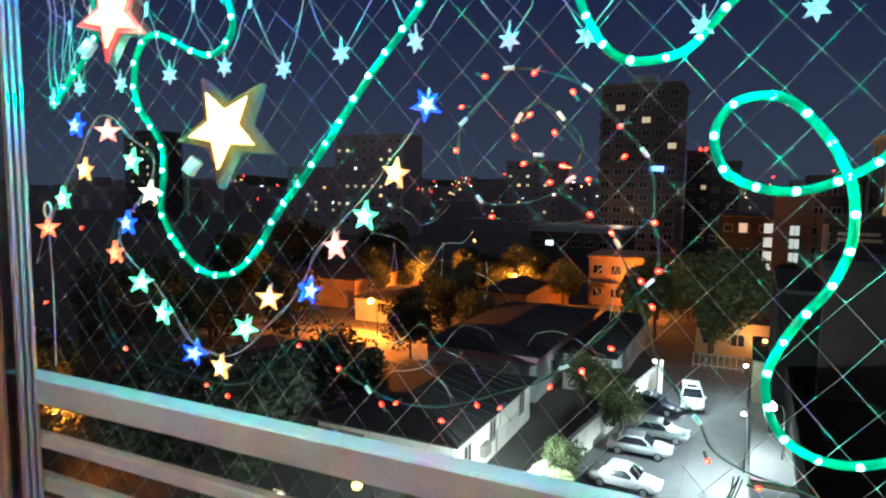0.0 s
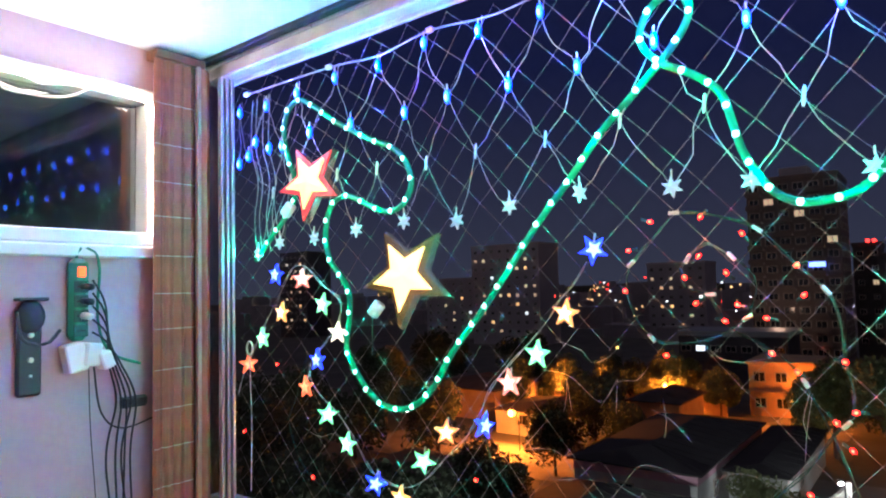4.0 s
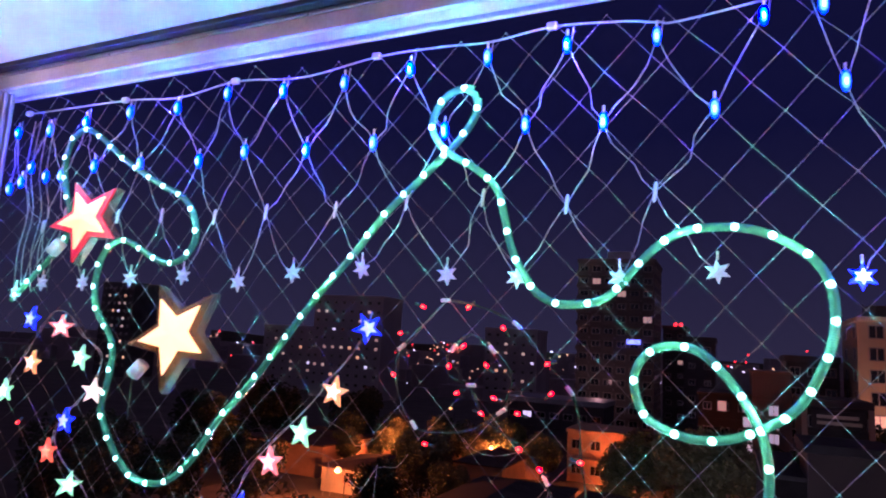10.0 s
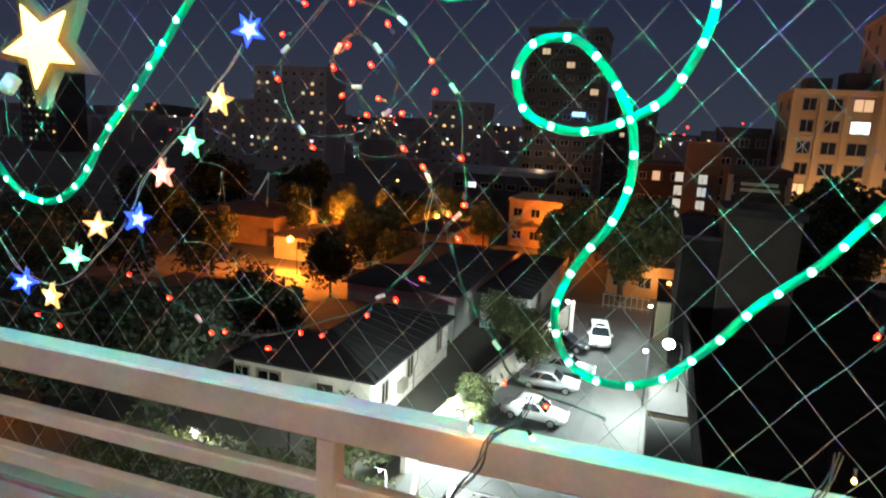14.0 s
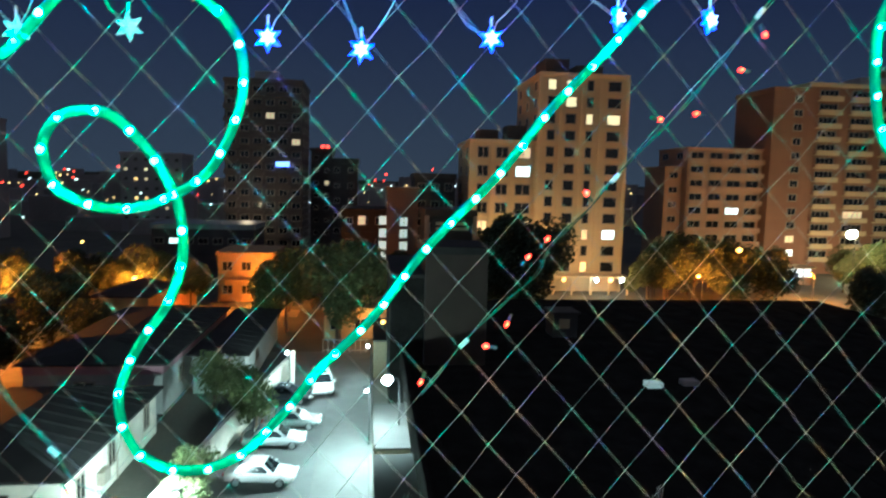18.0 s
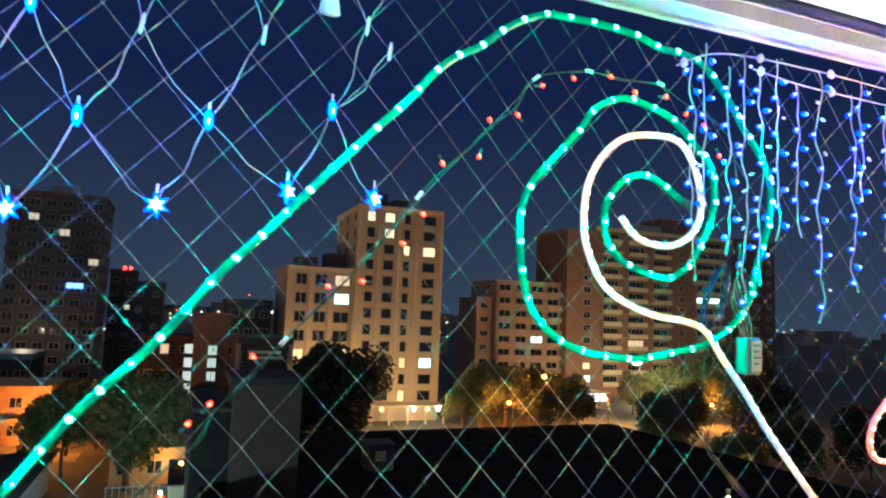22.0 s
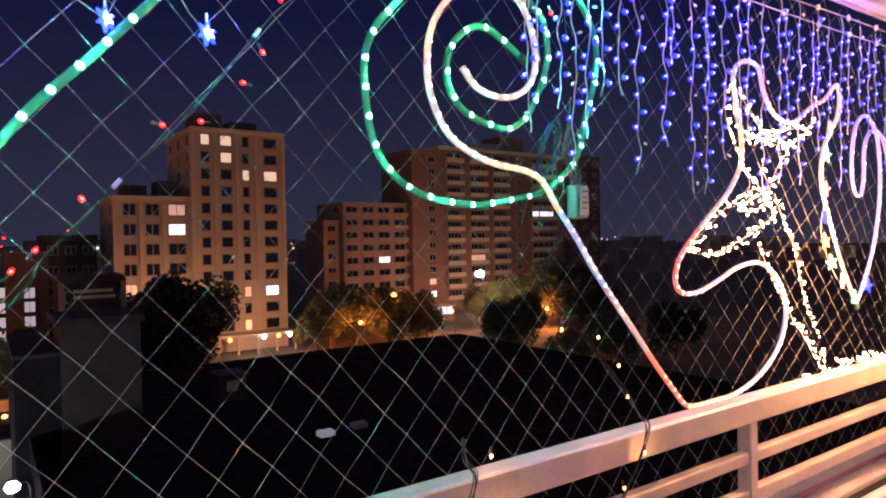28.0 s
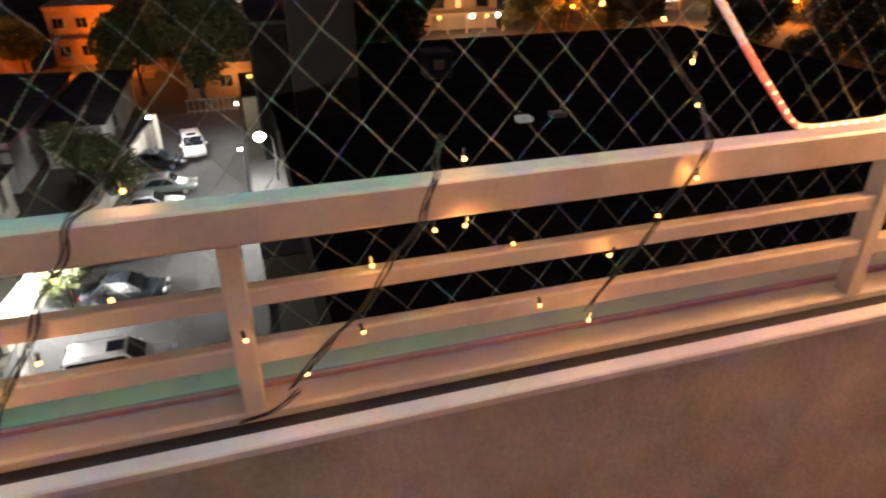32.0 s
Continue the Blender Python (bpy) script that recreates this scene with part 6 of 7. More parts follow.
# far city: low roofs joined
r = random.Random(77)
s = Shape()
for k in range(420):
    x, y = r.uniform(-520, 640), r.uniform(215, 760)
    w, d, h = r.uniform(10, 26), r.uniform(10, 20), r.choice((5, 6, 8, 10, 13, 17)) * (0.7 + y / 900)
    s.box(x, x + w, y, y + d, GZ, GZ + h)
solo("far_city", s, pbr("far_concrete", (0.24, 0.21, 0.21), 0.9, var=0.25, scale=0.05, fine=1), "dark mass of distant low buildings", "buildings", kind="stuff", at=(0, 400, GZ))
for nm, mat, n, sz in (("far_white_lights", E_FARW, 110, 0.6), ("far_orange_lights", E_FARO, 190, 0.5), ("far_red_lights", E_FARR, 60, 0.6)):
    s = Shape()
    for k in range(n):
        y = r.uniform(200, 640)
        x = r.uniform(-1.25, 1.6) * y * 0.75
        z = GZ + r.uniform(3, 17) * (0.5 + y / 700) if mat is not E_FARR else GZ + r.uniform(13, 26) * (0.4 + y / 700)
        q = sz * y / 330 * r.uniform(0.6, 1.3)
        s.box(x, x + q * 1.3, y, y + 0.3, z, z + q)
    solo(nm, s, mat, {"w": "scattered white lights of the distant city", "o": "scattered orange lights of the distant city", "r": "red warning lights of the distant city"}[nm[4]], "city lights", kind="stuff", at=(0, 300, GZ))
# hills on the horizon
s = Shape()
for k in range(60):
    x = -1400 + 48 * k
    h0, h1 = (14 + 10 * noise.noise((k * 0.23, 1.5, 0)) for _ in range(2))
    h1 = 14 + 10 * noise.noise(((k + 1) * 0.23, 1.5, 0))
    s.add([(x, 1500, GZ - 2), (x + 48, 1500, GZ - 2), (x + 48, 1500, GZ + 12 + h1), (x, 1500, GZ + 12 + h0), (x, 1900, GZ - 2), (x + 48, 1900, GZ - 2)], [(0, 1, 2, 3), (3, 2, 5, 4)])
solo("hills", s, M_GROUND, "dark low hills on the horizon", "hills", kind="structure", at=(0, 1500, GZ))

# ---- houses ----


def house(name, label, x0, x1, y0, y1, eave, wall_material, roof_material, windows=(), doors=(), ridge=1.5, over=0.45, unit=None):
    ob = thing(name, ((x0 + x1) / 2, (y0 + y1) / 2, GZ), label, "house", "low houses")
    part("wall", Shape().box(x0, x1, y0, y1, GZ, eave), wall_material, ob)
    a, b, c, d = x0 - over, x1 + over, y0 - over, y1 + over
    xm, ins = (x0 + x1) / 2, min((x1 - x0), (y1 - y0)) * 0.42
    v = [(a, c, eave + 0.01), (b, c, eave + 0.01), (b, d, eave + 0.01), (a, d, eave + 0.01), (xm, c + ins, eave + ridge), (xm, d - ins, eave + ridge), (a, c, eave + 0.16), (b, c, eave + 0.16), (b, d, eave + 0.16), (a, d, eave + 0.16)]
    part("roof", Shape().add(v, [(0, 1, 2, 3), (0, 1, 7, 6), (1, 2, 8, 7), (2, 3, 9, 8), (3, 0, 6, 9), (6, 7, 4), (7, 8, 5, 4), (8, 9, 5), (9, 6, 4, 5)]), roof_material, ob)
    n = 12
    for k in range(n):
        t = (k + 0.5) / n
        y = c + (d - c) * t
        part("roof_rib", Shape().tube([(b - 0.05, y, eave + 0.2), (xm + 0.2, min(max(y, c + ins), d - ins), eave + ridge + 0.02)], 0.035, 5), roof_material, ob)
    for side, u, w, h, z in windows:
        if side == "front":
            put_window(ob, w, h, M_DGLASS, (u, y0 - 0.02, z), 0.0)
        else:
            put_window(ob, w, h, M_DGLASS, (x1 + 0.02, u, z), radians(90))
    for u, w, h in doors:
        part("door", Shape().box(u - w / 2, u + w / 2, y0 - 0.06, y0 - 0.001, GZ + 0.02, GZ + h, 0.02), M_BOXB, ob)
    if unit:
        part("air_conditioner", Shape().box(x1 + 0.001, x1 + 0.42, unit - 0.55, unit + 0.55, GZ + 0.9, GZ + 1.7, 0.04), M_WFRAME, ob, "grey air conditioner")
        part("downpipe", Shape().tube([(x1 + 0.08, unit + 3.0, eave), (x1 + 0.08, unit + 3.0, eave - 1.2), (x1 + 0.08, unit + 2.4, eave - 1.6), (x1 + 0.08, unit + 2.4, GZ)], 0.05, 6), M_WFRAME, ob)
    return ob


house("house", "white plastered bungalow with a dark hipped roof", -23.2, -13.5, 32.6, 47.2, -13.8, M_WHOUSE, M_DROOF,
      (("front", -20.6, 1.9, 1.5, -15.0), ("front", -22.6, 1.2, 1.5, -15.0), ("side", 34.6, 1.2, 1.6, -15.2), ("side", 38.9, 1.2, 1.6, -15.0), ("side", 45.0, 1.2, 1.8, -15.0)), ((-16.6, 1.1, 2.5),), unit=37.2)
house("house", "low grey house with a dark roof and a pink fascia", -24.5, -14.2, 51.0, 73.5, -13.0, M_GHOUSE, M_DROOF, (("front", -20.0, 1.6, 1.4, -15.0), ("side", 56.0, 1.4, 1.4, -15.0)), (), 1.1)
pf = bpy.data.objects["house.001"]
part("fascia", Shape().box(-24.52, -14.18, 50.9, 50.99, -13.75, -13.0), M_PINKH, pf, "pink fascia board")
part("fascia", Shape().box(-14.19, -14.1, 50.9, 73.5, -13.75, -13.0), M_PINKH, pf, "pink fascia board")
house("house", "grey low house with a flat dark roof", -13.2, -8.8, 56.0, 76.0, -13.6, M_GHOUSE, M_DROOF, (("front", -11.0, 1.6, 1.3, -15.2), ("side", 62.0, 1.4, 1.2, -15.0)), (), 0.6)
house("house", "pale house behind the orange lamp", -46.0, -33.0, 72.0, 82.0, -14.0, M_GHOUSE, M_BROOF, (("front", -42.0, 1.6, 1.4, -15.0), ("front", -36.0, 1.6, 1.4, -15.0)), ((-38.8, 1.1, 2.2),), 1.4)
house("house", "low roofs near the orange lamps", -64.0, -50.0, 78.0, 92.0, -12.8, M_ORANGEH, M_BROOF, (("front", -57.0, 1.8, 1.4, -15.0),), (), 1.4)
house("house", "low dark house behind the bungalow", -40.0, -28.0, 36.0, 48.0, -13.6, M_GHOUSE, M_BROOF, (), (), 1.4)
house("house", "small house with a tin roof beyond the car park", -30.0, -24.0, 78.0, 88.0, -12.5, M_ORANGEH, M_BROOF, (("front", -27.0, 1.6, 1.4, -14.8),), (), 1.2)
# ochre house in the orange lamp light
oh = block("house", "two-storey ochre house glowing in orange lamp light", -21.0, -12.6, 100, 110, -9.8, 3, 2, M_ORANGEH, (), win=(1.6, 1.5), roof=False, first=0, parapet=0.5, category="house")
part("porch", Shape().box(-20.4, -15.5, 98.2, 99.98, -13.6, -13.3, 0.04), M_ORANGEH, oh)
# long pale roof behind the trees
block("hall", "long low hall with a pale metal roof", -38.3, -19.8, 124, 136, -7.8, 7, 2, M_DARKB, {(1, 1): "W"}.items(), win=(1.8, 1.2), roof=False, tint=pbr("pale_metal_roof", (0.18, 0.20, 0.21), 0.5), category="hall")

# big unlit buildings to the right of the driveway
dark = thing("warehouse", (30, 50, GZ), "large unlit dark warehouse roof beside the driveway", "warehouse", "city buildings")
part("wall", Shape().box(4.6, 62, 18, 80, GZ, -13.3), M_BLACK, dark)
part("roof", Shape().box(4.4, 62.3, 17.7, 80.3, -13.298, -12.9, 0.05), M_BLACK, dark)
# raised edge added to block the street lamp's light from the roof
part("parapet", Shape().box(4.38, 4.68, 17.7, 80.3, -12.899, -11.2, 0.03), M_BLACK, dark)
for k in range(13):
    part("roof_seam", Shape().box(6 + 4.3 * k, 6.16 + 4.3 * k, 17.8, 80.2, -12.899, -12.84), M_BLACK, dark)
part("skylight", Shape().box(22.2, 23.4, 43.4, 44.3, -12.899, -12.5, 0.05), glow("dim_skylight", (0.55, 0.62, 0.60), 0.25), dark, "dimly lit skylight")
part("skylight", Shape().box(25.2, 26.4, 43.8, 44.7, -12.899, -12.5, 0.05), M_GREYT, dark)
bx = thing("stair_tower", (8.3, 50, -12.9), "dim brown stair tower on the dark roof", "tower", "city buildings")
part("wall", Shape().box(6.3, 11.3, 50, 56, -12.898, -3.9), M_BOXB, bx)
part("roof", Shape().box(6.0, 11.6, 49.7, 56.3, -3.898, -3.3, 0.05), M_DROOF, bx)
bx = thing("shed", (5, 52, -12.9), "black unlit block beside the stair tower", "shed", "city buildings")
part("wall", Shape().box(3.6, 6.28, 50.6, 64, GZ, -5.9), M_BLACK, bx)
part("roof", Shape().box(3.5, 6.29, 50.4, 64.2, -5.898, -5.6, 0.04), M_DROOF, bx)
hut = thing("roof_hut", (20.8, 60, -12.9), "small hut on the dark roof with a beige patch for its lit wall", "hut", "city buildings")
part("wall", Shape().box(19.6, 22.0, 59.4, 62.0, -12.898, -10.6), M_DARKB, hut)
part("roof", Shape().box(19.4, 22.2, 59.2, 62.2, -10.598, -10.4, 0.03), M_DARKB, hut)
# lit patch of wall imitated by a beige panel
part("window", Shape().box(20.2, 21.2, 59.34, 59.398, -12.0, -11.1, 0.01), M_BEIGE, hut, "beige panel standing in for lit wall")
# lit forecourts at the foot of the towers
kiosk = thing("kiosk", (87.5, 122, GZ), "low kiosk with a bright white front", "kiosk", "city buildings")
part("wall", Shape().box(84, 91, 121, 126, GZ, GZ + 3.4), M_GREYT, kiosk)
part("roof", Shape().box(83.6, 91.4, 120.2, 126.2, GZ + 3.402, GZ + 3.7, 0.05), M_BEIGE, kiosk)
for k in range(4):
    part("lit_panel", Shape().box(84.3 + 1.7 * k, 85.6 + 1.7 * k, 120.9, 120.99, GZ + 1.7, GZ + 3.3, 0.02), E_WINW, kiosk, "bright window panel")
canopy = thing("entrance_canopy", (40, 108, GZ), "pale entrance canopy at the foot of the beige tower", "canopy", "city buildings")
part("slab", Shape().box(33.0, 47.0, 107.5, 111.6, GZ + 2.9, GZ + 3.3, 0.05), M_BEIGE, canopy)
for k in range(5):
    part("post", Shape().box(33.3 + 3.35 * k, 33.6 + 3.35 * k, 107.7, 108.0, GZ, GZ + 2.899), M_BEIGE, canopy)
for k, x in enumerate((35.2, 41.0, 43.6, 45.6)):
    part("lamp", Shape().ball((x, 107.3, GZ + 2.7), 0.34, 8, 6), E_LAMPW if k % 2 else E_LAMPO, canopy, "round lamp", True)
gw = thing("garden_wall", (-43, 97.2, GZ), "long orange-lit garden wall behind the lane", "wall")
for k in range(8):
    part("panel", Shape().box(-62 + 4.8 * k, -57.35 + 4.8 * k, 97.1, 97.3, GZ, GZ + 2.9, 0.02), M_ORANGEH, gw)
    part("pier", Shape().box(-57.34 + 4.8 * k, -57.01 + 4.8 * k, 97.0, 97.4, GZ, GZ + 3.2, 0.03), M_ORANGEH, gw)
# walls, gate and small structures round the driveway
lw = thing("boundary_wall", (-8, 45, GZ), "white boundary wall lit by a lamp", "wall")
part("wall", Shape().add([(-10.0, 29.0, GZ), (-9.7, 29.0, GZ), (-5.3, 62.0, GZ), (-5.6, 62.0, GZ), (-10.0, 29.0, -15.0), (-9.7, 29.0, -15.0), (-5.3, 62.0, -15.0), (-5.6, 62.0, -15.0)], [(0, 1, 2, 3), (4, 5, 6, 7), (0, 1, 5, 4), (1, 2, 6, 5), (2, 3, 7, 6), (3, 0, 4, 7)]), M_WHOUSE, lw)
part("end_wall", Shape().prism([(-8.2, 26.4), (-7.95, 26.5), (-5.9, 19.1), (-6.15, 19.0)], GZ, -14.7, "z"), M_WHOUSE, lw)
part("pier", Shape().box(-5.0, -4.65, 56.5, 57.0, GZ, -13.4, 0.05), M_WHOUSE, lw)
gate = thing("gate", (-0.7, 69.3, GZ), "pale metal driveway gate before a brick building", "gate")
for k in range(9):
    part("bar", Shape().box(-3.1 + 0.58 * k, -3.03 + 0.58 * k, 69.3, 69.36, GZ, GZ + 1.55), M_GHOUSE, gate)
part("rail", Shape().box(-3.2, 1.8, 69.28, 69.299, GZ + 1.45, GZ + 1.53), M_GHOUSE, gate)
part("rail", Shape().box(-3.2, 1.8, 69.28, 69.299, GZ + 0.3, GZ + 0.38), M_GHOUSE, gate)
block("house", "orange brick gatehouse behind the gate", -3.4, 5.2, 76, 84, -13.6, 3, 1, M_ORANGEH, (), roof=False, first=0, category="house", parapet=0.4)
for k, (y0, y1, h) in enumerate(((30, 36, 2.6), (38, 46, 2.2), (60, 70, 3.6))):
    sh = thing("shed", (3.8, y0, GZ), "khaki low shed beside the driveway", "shed", "sheds")
    part("wall", Shape().box(2.35, 4.55, y0, y1, GZ, GZ + h), pbr("khaki_wall", (0.12, 0.10, 0.06), 0.85), sh)
    part("roof", Shape().box(2.28, 4.57, y0 - 0.1, y1 + 0.1, GZ + h + 0.001, GZ + h + 0.12), M_DROOF, sh)


def street_lamp(x, y, z, material, head=0.22, label="tall street lamp with an orange glowing head", arm=0.8):
    ob = thing("street_lamp", (x, y, GZ), label, "street lamp", "street lamps")
    part("pole", Shape().tube([(x, y, GZ), (x, y, z - 0.3), (x - arm * 0.2, y - 0.05, z + 0.1)], lambda t: 0.07 - 0.035 * t, 8), M_POLE, ob)
    part("arm", Shape().tube([(x - arm * 0.2, y - 0.05, z + 0.1), (x - arm, y - 0.1, z + 0.14)], 0.03, 6), M_POLE, ob)
    part("head", Shape().box(x - arm - 0.3, x - arm + 0.2, y - 0.24, y + 0.04, z + 0.10 + head * 0.6, z + 0.22 + head * 0.6, 0.03), M_DARKB, ob)
    part("lens", Shape().ball((x - arm - 0.05, y - 0.14, z), head, 10, 6, (1.0, 1, 0.8)), material, ob, "glowing lens", True)


street_lamp(4.0, 41.7, -11.5, E_LAMPW, 0.38, "tall street lamp with a bright white head")
street_lamp(2.1, 57.5, -13.2, E_LAMPW, 0.15, "street lamp with a white head by the gate", 0.25)
street_lamp(-5.2, 58.0, -13.9, E_LAMPW, 0.18, "yard lamp with a white head by the wall", 0.2)
street_lamp(2.0, 44.0, -12.95, E_LAMPW, 0.14, "low white lamp by the driveway", 0.15)
street_lamp(-13.7, 95.9, -14.1, E_LAMPO, 0.50)
street_lamp(-38.3, 65.0, -12.7, E_LAMPO, 0.42)
street_lamp(-41.8, 89.0, -12.6, E_LAMPO, 0.40)
street_lamp(4.2, 67.0, -13.0, E_LAMPO, 0.24)
# pole and head added for the extra lane lamp
street_lamp(-29.2, 91.3, -12.2, E_LAMPO, 0.34)
street_lamp(54.8, 96.9, -12.0, E_LAMPO, 0.30)
street_lamp(76.8, 100.9, -12.0, E_LAMPO, 0.30)
street_lamp(97.8, 96.4, -12.8, E_LAMPO, 0.30)
street_lamp(63.3, 100.0, -8.0, E_LAMPO, 0.45)
street_lamp(83.1, 100.0, -5.1, glow("cream_street_lamp", (1.0, 0.92, 0.66), 20.0), 0.85, "tall street lamp with a cream head")
street_lamp(-19.0, 24.2, -14.5, E_LAMPW, 0.09, "small garden lamp with a white head", 0.2)
# two fixtures added only to go with the white lights here
street_lamp(-8.0, 22.3, -12.9, E_LAMPW, 0.06, "added lamp with a tiny white head beside the parked car", 0.2)
street_lamp(-7.2, 31.1, -13.9, E_LAMPW, 0.10, "added lamp on a pole with a white head by the wall", 0.2)
for x, y, z in ((-15.4, 26.6, -14.2), (51.0, 106, -9.2), (49.5, 104, -12.6), (72.0, 110, -13.0), (70.0, 108, -12.2), (80.5, 118, -12.5), (53.0, 60, -14.8), (58.0, 62, -14.0), (62.5, 64, -14.5), (66.0, 55, -14.6), (-60.0, 110, -12.0), (-52.0, 130, -11.0), (-85.0, 120, -11.0)):
    street_lamp(x, y, z, E_LAMPO, 0.30)

# ---- parked cars ----


def car(at, turn, paint, label, kind="saloon"):
    """A car, 4.3 m long, its nose towards +x before the turn."""
    L, W = (4.3, 1.74) if kind == "saloon" else (4.6, 1.86)
    H, belt, sill_z = (1.45, 0.92, 0.30) if kind == "saloon" else (1.72, 1.05, 0.36)
    ob = thing("car", (0, 0, 0), label, "car", "parked cars")
    h, w = L / 2, W / 2
    shell = []
    for x, q, zb, zt in ((-h, 0.78, 0.44, belt - 0.16), (-h + 0.10, 0.90, sill_z + 0.02, belt - 0.04), (-h + 0.55, 0.98, sill_z, belt + 0.02), (-0.2, 1.0, sill_z, belt + 0.01), (h - 1.15, 0.99, sill_z, belt - 0.02), (h - 0.55, 0.96, sill_z, belt - 0.10), (h - 0.16, 0.86, sill_z + 0.02, 0.75), (h, 0.72, 0.44, 0.60)):
        side = [(0.84 * q, zb), (0.97 * q, zb + 0.10), (q, (zb + zt) / 2), (0.97 * q, zt - 0.12), (0.90 * q, zt - 0.03), (0.72 * q, zt)]
        shell.append([(x, w * a, b) for a, b in side] + [(x, -w * a, b) for a, b in reversed(side)])
    m = len(shell[0])
    faces = [(i * m + k, i * m + (k + 1) % m, (i + 1) * m + (k + 1) % m, (i + 1) * m + k) for i in range(len(shell) - 1) for k in range(m)]
    part("body", Shape().add([p for ring in shell for p in ring], faces + [tuple(range(m)), tuple(range((len(shell) - 1) * m, len(shell) * m))]), paint, ob, smooth=True)
    back = -h + (0.62 if kind == "saloon" else 0.14)
    cab = [(back, belt), (h - 1.20, belt - 0.02), (h - 1.85, H - 0.05), (h - 2.2, H), (back + 0.75, H), (back + (0.55 if kind == "saloon" else 0.18), H - 0.04)]
    glassp = [(back + 0.12, belt + 0.01), (h - 1.36, belt + 0.01), (h - 1.92, H - 0.11), (back + (0.66 if kind == "saloon" else 0.30), H - 0.11)]
    n = len(cab)
    s = Shape()
    v = []
    for sg in (-1, 1):
        v += [(a, sg * (w - 0.02 - 0.20 * (b - belt) / (H - belt)), b) for a, b in cab]
    s.add(v, [tuple(range(n)), tuple(range(2 * n - 1, n - 1, -1))] + [(i, (i + 1) % n, n + (i + 1) % n, n + i) for i in range(n)])
    part("cabin", s, paint, ob)
    for sg in (-1, 1):
        v = [(a, sg * (w + 0.008 - 0.20 * (b - belt) / (H - belt)), b) for a, b in glassp]
        q = [(a, y - sg * 0.02, b) for a, y, b in v]
        part("side_window", Shape().add(v + q, [(0, 1, 2, 3), (4, 5, 6, 7), (0, 1, 5, 4), (1, 2, 6, 5), (2, 3, 7, 6), (3, 0, 4, 7)]), M_DGLASS, ob)
        part("mirror", Shape().box(h - 1.55, h - 1.38, sg * (w + 0.09) - 0.08, sg * (w + 0.09) + 0.08, belt, belt + 0.14, 0.02), paint, ob)
        part("headlight", Shape().box(h - 0.16, h + 0.005, sg * (w - 0.30) - 0.20, sg * (w - 0.30) + 0.20, 0.60, 0.73, 0.02), M_CLIPW, ob, "clear headlight")
        part("tail_light", Shape().box(-h - 0.006, -h + 0.10, sg * (w - 0.22) - 0.15, sg * (w - 0.22) + 0.15, 0.66, 0.84, 0.02), pbr("red_lens", (0.30, 0.01, 0.01), 0.2, bump=0), ob, "red tail light")
    wsx = [(h - 1.22, belt + 0.02), (h - 1.84, H - 0.07)]
    part("windscreen", Shape().add([(wsx[0][0] + 0.02, -w + 0.12, wsx[0][1]), (wsx[0][0] + 0.02, w - 0.12, wsx[0][1]), (wsx[1][0] + 0.02, w - 0.26, wsx[1][1]), (wsx[1][0] + 0.02, -w + 0.26, wsx[1][1]), (wsx[0][0], -w + 0.12, wsx[0][1]), (wsx[0][0], w - 0.12, wsx[0][1]), (wsx[1][0], w - 0.26, wsx[1][1]), (wsx[1][0], -w + 0.26, wsx[1][1])], [(0, 1, 2, 3), (4, 5, 6, 7), (0, 1, 5, 4), (1, 2, 6, 5), (2, 3, 7, 6), (3, 0, 4, 7)]), M_DGLASS, ob)
    rx = back + (0.30 if kind == "saloon" else 0.06)
    part("rear_window", Shape().add([(back + 0.08, -w + 0.14, belt + 0.05), (back + 0.08, w - 0.14, belt + 0.05), (rx + 0.10, w - 0.28, H - 0.10), (rx + 0.10, -w + 0.28, H - 0.10), (back + 0.04, -w + 0.14, belt + 0.05), (back + 0.04, w - 0.14, belt + 0.05), (rx + 0.05, w - 0.28, H - 0.10), (rx + 0.05, -w + 0.28, H - 0.10)], [(0, 1, 2, 3), (4, 5, 6, 7), (0, 1, 5, 4), (1, 2, 6, 5), (2, 3, 7, 6), (3, 0, 4, 7)]), M_DGLASS, ob)
    part("number_plate", Shape().box(h - 0.01, h + 0.012, -0.25, 0.25, 0.42, 0.53), M_CLIPW, ob, "blank pale number plate")
    if kind != "saloon":
        for sg in (-1, 1):
            part("roof_rail", Shape().tube([(back + 0.4, sg * (w - 0.30), H + 0.05), (h - 2.1, sg * (w - 0.30), H + 0.05)], 0.025, 6), M_ALU, ob)
        part("sunroof", Shape().box(-0.35, 0.35, -0.40, 0.40, H + 0.001, H + 0.012), M_DGLASS, ob)
    for x in (-h + 0.82, h - 0.84):
        for sg in (-1, 1):
            y = sg * (w - 0.11)
            wh = part("wheel", Shape().tube([(x, y - 0.11, 0.31), (x, y + 0.11, 0.31)], 0.20, 14), M_ALU, ob)
            part("tyre", Shape().tube([(x, y - 0.105, 0.31), (x, y - 0.06, 0.31), (x, y + 0.06, 0.31), (x, y + 0.105, 0.31)], lambda t: 0.31 if 0.2 < t < 0.8 else 0.28, 16), M_WIREB, wh, "black tyre")
    ob.matrix_basis = Matrix.Translation(at) @ Matrix.Rotation(radians(turn), 4, "Z")
    return ob


